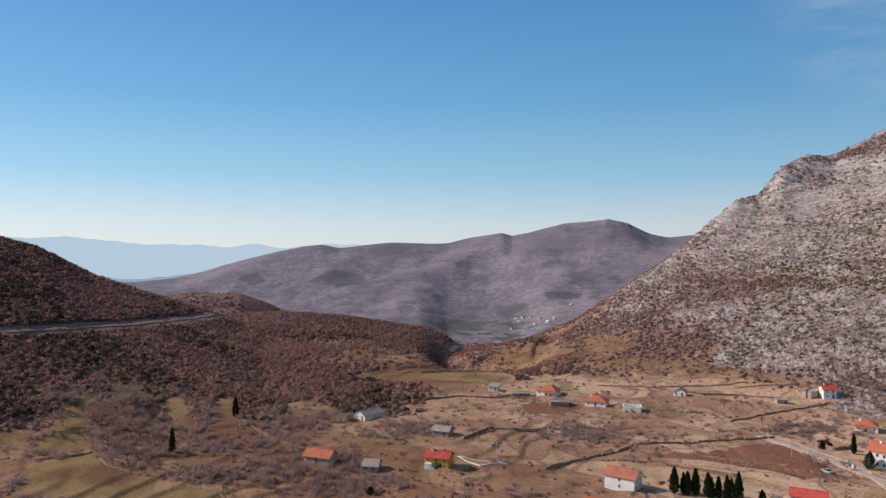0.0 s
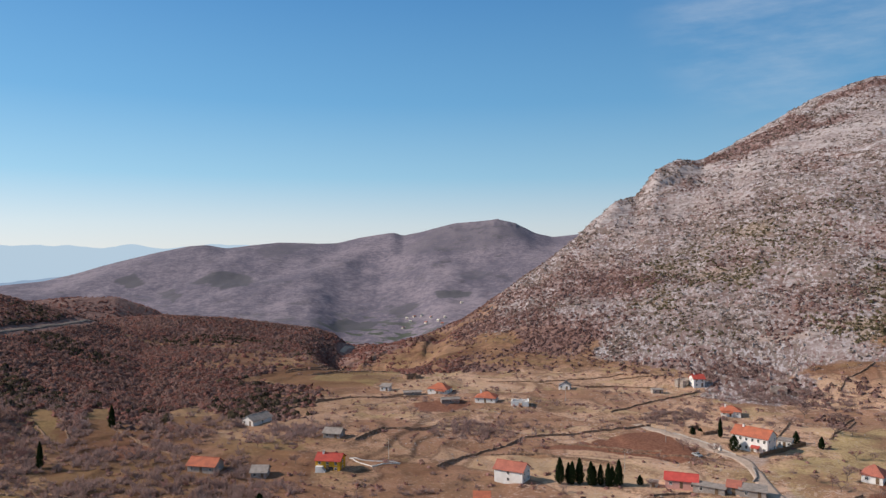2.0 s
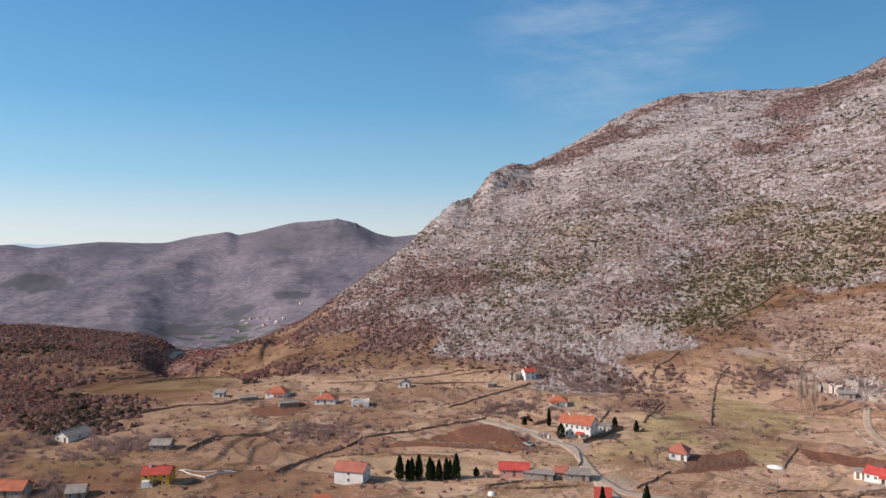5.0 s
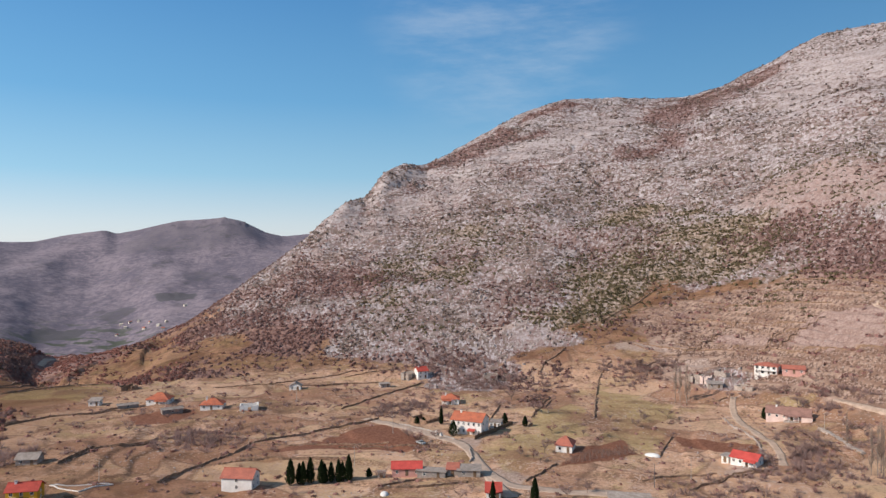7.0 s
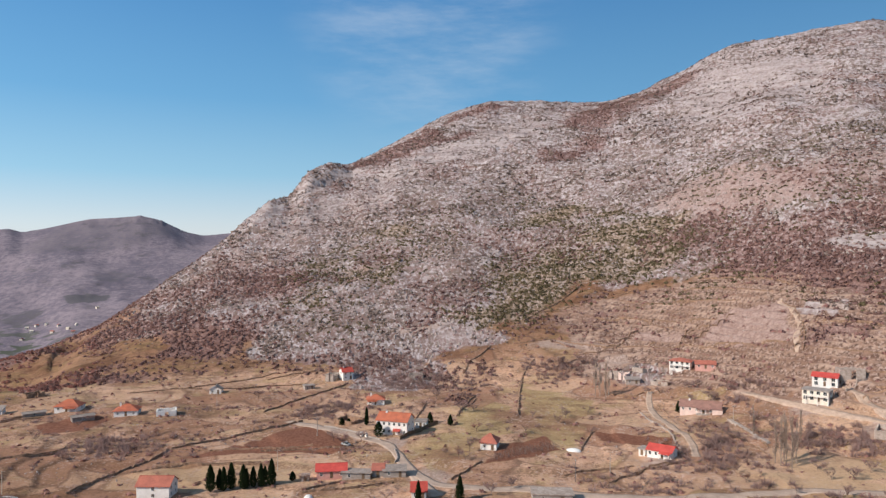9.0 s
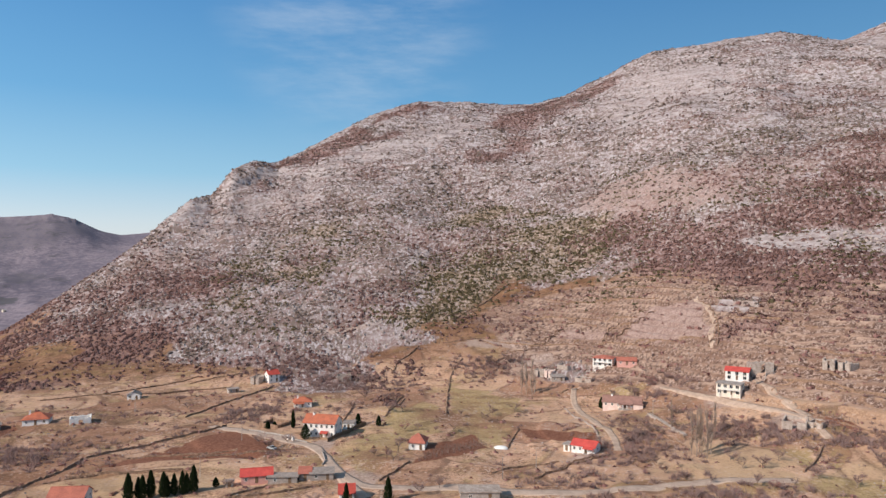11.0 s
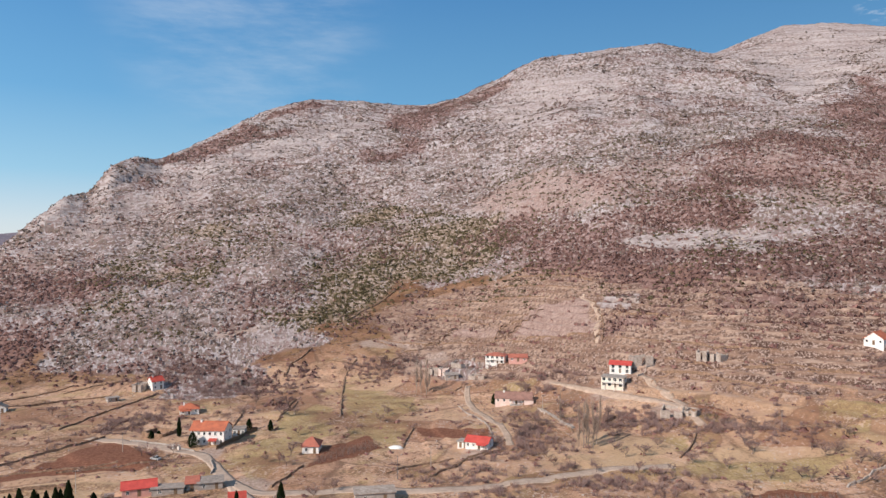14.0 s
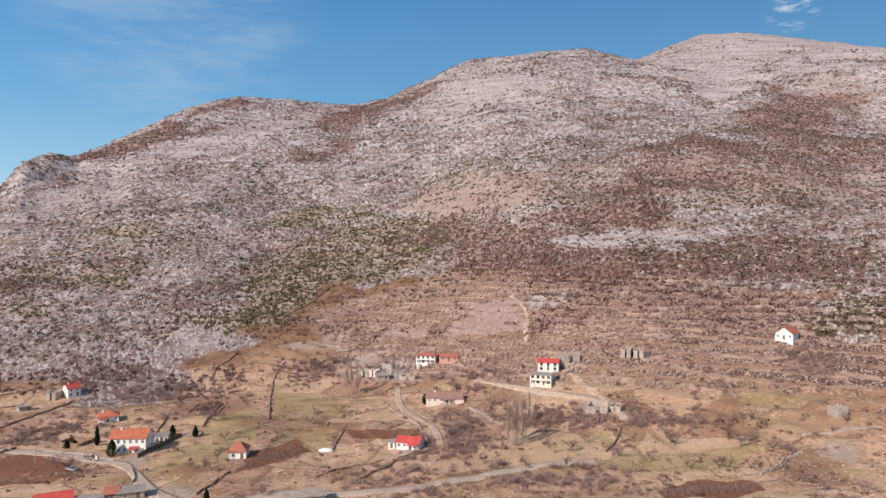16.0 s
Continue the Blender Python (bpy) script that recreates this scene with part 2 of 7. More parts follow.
    cleft = g.mix(g.step(wide, 0.4, 0.6), (0.175, 0.122, 0.106), (0.240, 0.168, 0.152))
    mottle = g.math("ADD", g.math("ADD", g.math("MULTIPLY", fine, 0.28), g.math("MULTIPLY", g.runs(2.6, 2.0, 0.6), 0.50)), g.math("MULTIPLY", strata, 0.22))
    sep = g.nodes.new("ShaderNodeSeparateXYZ")
    g.put(sep.inputs[0], g.place())
    bare = g.math("ADD", mottle, g.step(sep.outputs["Z"], 30, 330, -0.030, 0.016))   # less soil higher up
    stone = g.mix(g.step(bare, 0.455, 0.525), cleft, pale)
    growth = g.math("ADD", g.runs(3.6, 2.0, 0.5), g.math("MULTIPLY", g.math("SUBTRACT", broad, 0.5), 0.55))   # low grey-green growth
    stone = g.mix(g.step(growth, 0.53, 0.60, 0.0, 0.8), stone, (0.165, 0.135, 0.112))
    bands = g.noise(7.0, 4.0, 0.65, (0.09, 0.09, 1.0))   # beds of rock that crop out along the slope
    stone = g.mix(g.step(bands, 0.55, 0.66, 0.0, 0.25), stone, (0.455, 0.432, 0.432))
    stone = g.mix(g.step(g.math("ADD", bands, g.math("MULTIPLY", fine, 0.3)), 0.60, 0.50, 0.0, 0.25), stone, (0.21, 0.162, 0.148))
    rubble = g.math("ADD", g.math("MULTIPLY", g.runs(8.0, 4.0, 0.7), 0.75), g.math("MULTIPLY", g.runs(30, 3.0, 0.6), 0.25))
    stone = g.mix(g.step(rubble, 0.48, 0.40, 0.0, 0.40), stone, (0.195, 0.155, 0.142))
    stone = g.mix(g.step(rubble, 0.53, 0.62, 0.0, 0.45), stone, (0.48, 0.455, 0.452))
    clean = g.mix(g.step(g.math("ADD", g.math("MULTIPLY", g.noise(5.0, 4.0, 0.7), 0.6), g.math("MULTIPLY", bands, 0.4)), 0.40, 0.58), (0.25, 0.206, 0.196), (0.42, 0.390, 0.380))
    stone = g.mix(edge(pale_, 0.7, 0.30, 0.62), stone, clean)
    hay = g.mix(g.step(g.math("ADD", g.math("MULTIPLY", fine, 0.5), g.math("MULTIPLY", middle, 0.5)), 0.40, 0.60), (0.270, 0.190, 0.162), (0.400, 0.310, 0.276))
    stone = g.mix(g.math("MULTIPLY", edge(pink_, 0.7, 0.30, 0.80), 0.70), stone, hay)
    col = g.mix(g.math("MULTIPLY", edge(pink_, 0.6, 0.4, 0.7), g.math("MULTIPLY", terrace, 0.8)), col, hay)
    col = g.mix(edge(rock), col, stone)
    # thin soil under evergreen scrub and under bare woods
    under = g.mix(g.step(mottle, 0.47, 0.57), (0.200, 0.155, 0.108), (0.390, 0.320, 0.270))
    col = g.mix(edge(green, 0.85, 0.28, 0.78), col, under)
    litter = g.mix(g.step(mottle, 0.46, 0.60), (0.185, 0.116, 0.104), (0.325, 0.228, 0.210))
    col = g.mix(g.math("MULTIPLY", edge(wood, 0.95, 0.26, 0.80), g.step(mottle, 0.44, 0.60, 1.0, 0.62)), col, litter)
    plough = g.mix(g.step(fine, 0.35, 0.65), (0.150, 0.068, 0.044), (0.240, 0.120, 0.078))
    col = g.mix(g.step(g.math("ADD", soil, g.math("MULTIPLY", g.math("SUBTRACT", middle, 0.5), 0.35)), 0.38, 0.62), col, plough)
    grit = g.mix(g.step(fine, 0.35, 0.65), (0.27, 0.205, 0.165), (0.45, 0.375, 0.33))
    col = g.mix(g.math("MULTIPLY", edge(gravel, 0.9, 0.45, 0.85), 0.8), col, grit)
    col = g.mix(1.0, col, (1.035, 0.948, 0.925), "MULTIPLY")   # even warm shift of all the near ground colours
    # the range across the lower valley: grey scrub and bare rock, bluish haze put into their colours
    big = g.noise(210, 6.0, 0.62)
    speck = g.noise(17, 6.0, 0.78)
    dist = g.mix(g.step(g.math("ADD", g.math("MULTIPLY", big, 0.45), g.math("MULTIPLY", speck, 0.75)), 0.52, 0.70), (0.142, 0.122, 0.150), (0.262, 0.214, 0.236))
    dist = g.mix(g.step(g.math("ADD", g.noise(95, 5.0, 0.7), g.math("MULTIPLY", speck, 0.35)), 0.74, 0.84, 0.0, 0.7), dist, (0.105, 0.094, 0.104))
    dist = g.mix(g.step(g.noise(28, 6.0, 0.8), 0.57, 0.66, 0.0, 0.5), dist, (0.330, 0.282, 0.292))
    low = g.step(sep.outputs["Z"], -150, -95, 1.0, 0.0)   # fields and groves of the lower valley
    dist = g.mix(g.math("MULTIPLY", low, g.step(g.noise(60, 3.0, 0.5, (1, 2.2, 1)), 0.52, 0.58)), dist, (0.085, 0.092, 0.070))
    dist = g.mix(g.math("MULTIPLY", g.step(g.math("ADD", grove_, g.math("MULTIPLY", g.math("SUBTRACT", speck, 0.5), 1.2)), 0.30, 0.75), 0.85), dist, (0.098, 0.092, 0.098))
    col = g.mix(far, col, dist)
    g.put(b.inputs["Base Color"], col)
    g.bump(g.math("ADD", middle, g.math("MULTIPLY", fine, 0.5)), 0.45, 0.55, b)
    return m


mat_ground = ground_material()
mat_road = worn("worn_asphalt", (0.50, 0.375, 0.295), (0.37, 0.272, 0.212), 2.5, 1.0)
mat_hillroad = worn("dark_asphalt", (0.200, 0.156, 0.132), (0.110, 0.086, 0.072), 2.5, 1.0)
# bank stone coloured near black to hold its shadow side; also the tyres
mat_shadebank_tyre = worn("shaded_bank_and_tyre", (0.085, 0.066, 0.056), (0.045, 0.036, 0.030), 2.5, 1.0)
mat_track = worn("stony_track", (0.50, 0.365, 0.28), (0.33, 0.232, 0.17), 2.0, 1.0)
mat_drystone = worn("dry_stone", (0.36, 0.228, 0.155), (0.14, 0.086, 0.056), 1.1, 1.0, 0.6)
mat_palestone = worn("pale_stone", (0.47, 0.39, 0.335), (0.26, 0.20, 0.165), 1.2, 0.95, 0.5)
mat_white = worn("white_render", (0.84, 0.80, 0.75), (0.68, 0.63, 0.58), 2.5)
mat_cream = worn("cream_render", (0.74, 0.66, 0.55), (0.60, 0.52, 0.43), 2.5)
mat_pink = worn("pink_render", (0.66, 0.36, 0.30), (0.50, 0.26, 0.22), 2.0)
mat_beige = worn("beige_render", (0.74, 0.57, 0.50), (0.60, 0.45, 0.39), 2.0)
mat_yellow = worn("ochre_render", (0.72, 0.40, 0.035), (0.55, 0.29, 0.03), 2.0)
mat_concrete = worn("bare_concrete", (0.40, 0.345, 0.305), (0.24, 0.20, 0.175), 1.6)
mat_orange = tiled("orange_tiles", (0.55, 0.165, 0.085), (0.34, 0.105, 0.065))
mat_faded = tiled("faded_tiles", (0.50, 0.165, 0.110), (0.33, 0.110, 0.078))
mat_redtile = tiled("red_tiles", (0.52, 0.085, 0.060), (0.34, 0.055, 0.042))
mat_redsheet = tiled("red_sheet", (0.60, 0.092, 0.072), (0.44, 0.062, 0.052))
mat_browntile = tiled("brown_tiles", (0.34, 0.185, 0.145), (0.23, 0.125, 0.10))
mat_slate = worn("grey_sheet_roof", (0.36, 0.300, 0.262), (0.21, 0.172, 0.148), 1.4, 0.9)
mat_glass = material("window_glass", 0.12)
mat_glass.node_tree.nodes["Principled BSDF"].inputs["Base Color"].default_value = (0.025, 0.03, 0.035, 1)
mat_glass.node_tree.nodes["Principled BSDF"].inputs["Specular IOR Level"].default_value = 0.5
mat_wood = worn("old_wood", (0.22, 0.14, 0.085), (0.11, 0.07, 0.045), 0.8)
mat_palebark = worn("pale_bark", (0.36, 0.28, 0.225), (0.24, 0.18, 0.145), 0.6)
mat_bark = worn("bark", (0.24, 0.175, 0.145), (0.13, 0.092, 0.074), 0.6)
mat_steel = worn("galvanised_steel", (0.40, 0.40, 0.40), (0.30, 0.30, 0.30), 0.6, 0.5)
mat_tarp = worn("white_tarpaulin", (0.76, 0.74, 0.71), (0.60, 0.57, 0.54), 1.5, 0.6)
mat_twig = plant("grey_twigs", (0.250, 0.165, 0.142), (0.440, 0.305, 0.270))
mat_paletwig = plant("pale_twigs", (0.40, 0.30, 0.235), (0.60, 0.47, 0.385), 0.5)
mat_rust = plant("rust_leaves", (0.250, 0.136, 0.120), (0.450, 0.250, 0.217))
mat_dark = plant("dark_shrub", (0.175, 0.134, 0.112), (0.320, 0.242, 0.204))
mat_pinkscrub = plant("faded_scrub", (0.195, 0.113, 0.099), (0.365, 0.222, 0.195))
mat_rise = plant("red_oak_scrub", (0.215, 0.100, 0.084), (0.390, 0.192, 0.160))
mat_hill = plant("bare_hill_wood", (0.165, 0.112, 0.098), (0.370, 0.220, 0.192))
mat_evergreen = plant("evergreen_scrub", (0.100, 0.084, 0.048), (0.215, 0.170, 0.098))
mat_darkoak = plant("dark_holm_oak", (0.058, 0.048, 0.034), (0.130, 0.102, 0.070))
mat_cypress = plant("cypress_leaves", (0.012, 0.022, 0.010), (0.040, 0.055, 0.024))
mat_boulder = worn("limestone_boulder", (0.46, 0.385, 0.345), (0.30, 0.235, 0.205), 1.5, 0.95, 0.5)

# ---- the lie of the land ----
def lattice(ix, iy, seed):
    h = (ix.astype(np.int64) * 374761393 + iy.astype(np.int64) * 668265263 + seed * 974634541) & 0xFFFFFFFF
    h = ((h ^ (h >> 13)) * 1274126177) & 0xFFFFFFFF
    return ((h ^ (h >> 16)) & 0xFFFF) / 32767.5 - 1.0


def vnoise(x, y, seed=0):
    """Smooth noise from -1 to 1, one feature per unit."""
    x, y = np.asarray(x, float), np.asarray(y, float)
    ix, iy = np.floor(x), np.floor(y)
    fx, fy = x - ix, y - iy
    fx, fy = fx * fx * (3 - 2 * fx), fy * fy * (3 - 2 * fy)
    a, b = lattice(ix, iy, seed), lattice(ix + 1, iy, seed)
    c, d = lattice(ix, iy + 1, seed), lattice(ix + 1, iy + 1, seed)
    return (a * (1 - fx) + b * fx) * (1 - fy) + (c * (1 - fx) + d * fx) * fy


def fbm(x, y, octaves=4, seed=0, gain=0.5):
    total, amp = 0.0, 1.0
    for k in range(octaves):
        total = total + amp * vnoise(x * 2.0**k + 17.3 * k, y * 2.0**k - 9.1 * k, seed + k)
        amp *= gain
    return total


def ramp(a, b, v):
    s = np.clip((v - a) / (b - a), 0, 1)
    return s * s * (3 - 2 * s)


def spline(knots, v):
    """Straight lines from knot to knot, slightly rounded."""
    kx, ky = np.array(knots[0::2], float), np.array(knots[1::2], float)
    return (np.interp(v - 0.25, kx, ky) + 2 * np.interp(v, kx, ky) + np.interp(v + 0.25, kx, ky)) / 4


# The big limestone mountain: bearing, slope of the sight line to its crest.
CREST = (-45, -0.150, -33, -0.146, -31, -0.138, -29.5, -0.131, -28, -0.123, -26, -0.105, -22.5, -0.060, -18.5, -0.010, -16.4, 0.022, -15.2, 0.043,
         -13.9, 0.066, -12.2, 0.072, -11.7, 0.084, -10.8, 0.108, -9.2, 0.119, -7.4, 0.118, -5.5, 0.135, -3.7, 0.152,
         -1.4, 0.175, 0.9, 0.194, 3.6, 0.2085, 7.9, 0.2075, 9.9, 0.203, 13.2, 0.202, 15.2, 0.212, 18, 0.234, 20, 0.250,
         22.2, 0.268, 25.3, 0.272, 28.5, 0.276, 31.2, 0.277, 33.5, 0.267, 35.2, 0.257, 37.5, 0.270, 40.0, 0.283, 42.5, 0.281,
         46, 0.268, 50, 0.248, 60, 0.20, 80, 0.10)
CREST_R = (-45, 610, -30, 640, -22, 740, -16, 860, -12, 960, -8, 1080, 0, 1250, 8, 1380, 14, 1420, 22, 1420, 30, 1460, 34, 1560, 38, 1720, 50, 1750, 80, 1500)
FOOT_R = (-45, 430, -30, 440, -20, 430, -10, 400, 0, 380, 10, 370, 20, 330, 30, 285, 40, 265, 55, 260, 80, 300)
# The dark wooded hill, the red wooded rise and the small knoll behind it.
HILL = (-80, 0.070, -70, 0.020, -66.1, 0.000, -62.7, -0.034, -59.1, -0.059, -55.2, -0.083, -52, -0.105, -48, -0.15, -38, -0.25)
RISE = (-80, -0.090, -53, -0.092, -49, -0.089, -44.6, -0.095, -40.2, -0.107, -37.8, -0.113, -36.2, -0.122, -35.1, -0.140, -33.3, -0.17, -28, -0.22)
KNOLL = (-66, -0.12, -60, -0.077, -58.7, -0.065, -55.2, -0.0605, -52.3, -0.0615, -49.8, -0.079, -45, -0.13, -40, -0.25)
# The far bare range across the lower valley.
RANGE = (-90, -0.045, -66, -0.047, -60, -0.046, -57, -0.041, -55, -0.031, -53.4, -0.022, -52.1, -0.0155, -49.5, -0.004, -47.3, 0.0040, -46, 0.0058, -44.6, 0.0012,
         -42.5, 0.0060, -40.6, 0.0098, -37.7, 0.0085, -36.1, 0.0085, -34.2, 0.0165, -31.5, 0.0238, -30.8, 0.0190, -29.2, 0.0246, -28.3, 0.029, -26.5, 0.0372,
         -25.4, 0.0385, -24.2, 0.0405, -23.0, 0.0425, -21.8, 0.0375, -20.1, 0.0225, -18.7, 0.0172, -17.5, 0.0195, -15, 0.024, -13, 0.03, -5, 0.03, 90, 0.03)


def profile(s, power, top=0.10):
    s = np.clip(s, 0, 1)
    return (1 + top) * s**power - top * s**5


def soft_spline(knots, v, width):
    """The same curve blurred over some degrees of bearing."""
    return sum(np.interp(v + width * k, knots[0::2], knots[1::2]) for k in (-1, -0.66, -0.33, 0, 0.33, 0.66, 1)) / 7


def mountain_s(x, y):
    """0 at the mountain's foot, 1 at its crest."""
    r, az = np.hypot(x, y) + 1e-6, np.degrees(np.arctan2(x, y))
    rc, rf = soft_spline(CREST_R, az, 4), soft_spline(FOOT_R, az, 4)
    return (r - rf) / (rc - rf)


def terrace_top(az):
    """How far up the slope the terraces reach, by bearing."""
    return np.interp(az, (8, 10, 17, 22, 34, 50), (0.13, 0.155, 0.170, 0.168, 0.125, 0.10))


def terraced(x, y):
    """Where the lower slope is cut into terraces."""
    r, az = np.hypot(x, y) + 1e-6, np.degrees(np.arctan2(x, y))
    s = mountain_s(x, y)
    return ramp(7, 12, az + 3 * vnoise(x / 60, y / 60, 7)) * (1 - ramp(58, 70, az)) * ramp(0.0, 0.05, s) * (1 - ramp(-0.02, 0.02, s - terrace_top(az) - 0.02 * vnoise(x / 50, y / 50, 8)))


def terrace_cut(x, y, z):
    """The level below a place on the terraces, and how far up to the next it lies."""
    w = (z + 1.6 * vnoise(x / 70, y / 70, 65) + 0.7 * vnoise(x / 19, y / 19, 69)) / TERRACE
    return np.floor(w), w - np.floor(w)


TERRACE = 3.1


def plot_cut(x, y):
    w = (3.0 * fbm(x / 140, y / 140, 3, 3) + 0.35 * vnoise(x / 25, y / 25, 66) + 0.012 * np.hypot(x, y)) / 0.8
    return w - np.floor(w)


def ground_z(x, y, fine=True):
    x, y = np.asarray(x, float), np.asarray(y, float)
    r = np.hypot(x, y) + 1e-6
    az = np.degrees(np.arctan2(x, y))
    wide = 1 - ramp(110, 150, np.abs(az))
    # valley floor: nearly level, dropping past a lip into the lower valley
    z = 3.0 * fbm(x / 140, y / 140, 3, 3) * ramp(150, 260, r)
    lip = ramp(500, 1300, r) * (1 - ramp(-28, 10, az)) * ramp(-125, -95, az)
    z = z - 185 * lip
    z = z - 40 * ramp(430, 640, r) * ramp(-38.5, -35.5, az) * (1 - ramp(-31, -27, az))   # the road leaves by a dip
    # the lower slopes rise towards the right
    z = z + 14 * ramp(14, 40, az) * ramp(240, 420, r) * (1 - ramp(90, 120, az))
    # low hills
    for knots, rc, rf, rb, seed in ((HILL, 620, 300, 900, 21), (RISE, 720, 430, 980, 31), (KNOLL, 1050, 760, 1500, 41)):
        s = (r - rf) / (rc - rf)
        near = ramp(0.5, 1.0, s)
        crest = EYE + (spline(knots, az) * near + soft_spline(knots, az, 4) * (1 - near)) * rc
        up = profile(s, 1.15) * (r <= rc) + (1 - ramp(rc, rb, r)) * (r > rc)
        z = z + np.maximum(crest - z, 0) * up * wide
    # far range
    rc = 2900 + 350 * vnoise(az / 9, az * 0, 5)
    s = (r - 1450) / (rc - 1450)
    near = ramp(0.55, 1.0, s)
    crest = EYE + (spline(RANGE, az) * near + soft_spline(RANGE, az, 5) * (1 - near)) * rc
    spur = 1 + (0.11 * fbm(x / 700, y / 700, 2, 51) + 0.13 * fbm((x + 0.55 * y) / 330, (y - 0.55 * x) / 1500, 3, 52) + 0.02) * np.sin(np.pi * np.clip(s, 0, 1))
    up = profile(s, 1.35) * spur * (r <= rc) + (1 - 0.8 * ramp(rc, rc + 1300, r)) * (r > rc)
    z = z + (crest - z) * np.clip(up, 0, 1.2) * ramp(1400, 1500, r) * wide
    far = ramp(1500, 1900, r) * (1 - 0.85 * ramp(0.75, 0.97, s))
    cap = ramp(0.90, 0.945, s) * (s < 1.0) * ramp(-29.5, -25.5, az) * (1 - ramp(-22.0, -20.5, az))
    if fine:
        z = z + cap * (7 * np.abs(vnoise(az / 0.35, r / 60, 54)) - 3 + 3 * vnoise(az / 0.9, r / 90, 55))
    # mountain
    rc, rf = soft_spline(CREST_R, az, 4), soft_spline(FOOT_R, az, 4)
    s = (r - rf) / (rc - rf)
    near = ramp(0.72, 1.0, s)
    crest = EYE + (spline(CREST, az) * near + soft_spline(CREST, az, 7) * (1 - near)) * rc
    ribs = fbm(az / 3.6 + 0.6 * vnoise(x / 240, y / 240, 64), r / 900, 3, 63)
    gully = (0.045 * fbm(x / 210, y / 210, 3, 61) + 0.005 * ribs) * np.sin(np.pi * np.clip(s, 0, 1)) ** 1.2
    cliff = ramp(-16.5, -15.3, az) * (1 - ramp(-13.6, -12.6, az)) + ramp(-12.2, -11.3, az) * (1 - ramp(-9.0, -7.0, az))
    gully = gully + 0.014 * cliff * (ramp(0.885, 0.915, s + 0.012 * vnoise(az / 0.7, az * 0, 68)) - ramp(0.80, 0.985, s))
    up = np.clip(profile(s, 1.28) + gully * (s > 0), 0, 1.1) * (s <= 1) + (1 - 0.9 * ramp(1, 2.4, s)) * (s > 1)
    hold = ramp(0, 30, crest - z) * (1 - ramp(75, 110, az)) * ramp(-75, -60, az)
    z = z + np.maximum(crest - z, 0) * up * hold
    if fine:
        # terraces held by low walls
        t = terraced(x, y)
        k, cut = terrace_cut(x, y, z)
        z = z + t * (ramp(0.72, 1.0, cut) - cut) * TERRACE * 0.95
        # shallow banks between the old plots of the valley floor
        c2 = plot_cut(x, y)
        z = z + (ramp(0.78, 1.0, c2) - c2) * 0.7 * (1 - t) * (1 - ramp(0.0, 0.1, s)) * (r < 620) * ramp(150, 200, r)
        rocky = np.clip(s * 3, 0, 1) * (s < 2.5) * (1 - t) * hold
        z = z + rocky * (1.7 * fbm(x / 38, y / 38, 4, 71, 0.55) + 1.0 * np.abs(vnoise(x / 8, y / 8, 75)) + 0.5 * vnoise(x / 3.4, y / 3.4, 76))
        # rock ledges along the upper slope
        ledge = np.floor(z / 9 + 0.8 * fbm(x / 120, y / 120, 2, 77))
        z = z + rocky * ramp(0.45, 0.7, s) * 1.6 * lattice(ledge, np.floor(az / 3 + vnoise(x / 60, y / 60, 78)), 79) * (1 - ramp(0.93, 0.99, s))
        z = z + far * (0.15 + 0.75 * ramp(0.1, 0.45, (r - 1450) / 1450)) * (7 * fbm(x / 260, y / 260, 6, 81, 0.55) - 4 * np.abs(fbm(x / 150, y / 150, 4, 85, 0.6)) + 5 - 2.5 * np.abs(fbm((x + 0.5 * y) / 130, (y - 0.5 * x) / 420, 4, 87)))
        z = z + (1 - rocky) * (r < 1500) * 0.35 * fbm(x / 9, y / 9, 2, 91)
    return z
# ---- end of the lie of the land ----


# ---- plan: patches of cover by bearing, distance and half widths ----
GRAVEL = ((-2.3, 476, 2.3, 8), (9.8, 436, 2.6, 8), (28.1, 330, 1.6, 8), (13.8, 408, 1.8, 8), (32.3, 309, 1.7, 8), (49.0, 281, 1.7, 8), (-6.4, 287, 0.9, 8), (28.7, 424, 1.0, 8), (-3.5, 277, 1.0, 8), (-1.4, 235, 1.8, 8), (17.0, 260, 1.1, 8),)
THICKET = ((-61.2, 301, 1.3, 32), (-60.3, 337, 1.1, 21), (-64.0, 349, 1.4, 8), (-48.1, 312, 1.9, 11), (-45.0, 319, 1.3, 10), (-40.6, 291, 2.3, 8), (-51.9, 256, 3.3, 8), (-48.5, 247, 2.1, 8), (-65.4, 253, 2.0, 8), (-55.1, 326, 0.5, 21), (-38.7, 300, 1.8, 8), (-44.1, 259, 0.9, 8), (-57.1, 307, 1.5, 8), (-53.9, 285, 1.6, 8), (-59.0, 364, 2.3, 8), (-24.2, 304, 1.8, 8), (-5.7, 424, 2.2, 8), (-1.8, 388, 2.5, 10), (-9.2, 333, 1.8, 8), (9.8, 402, 1.5, 8), (20.7, 284, 1.1, 8), (30.1, 298, 2.7, 8), (37.0, 297, 2.5, 8), (47.6, 352, 1.4, 8), (22.9, 351, 1.4, 8), (19.9, 269, 2.2, 8), (-44.1, 234, 2.7, 8), (-61.9, 347, 1.8, 18), (-65.1, 304, 1.0, 12), (-58.6, 295, 1.1, 19), (-61.9, 258, 2.1, 8), (-50.2, 285, 2.1, 8), (-55.1, 253, 2.8, 8), (17.9, 229, 1.8, 8), (27.9, 236, 3.1, 8),)
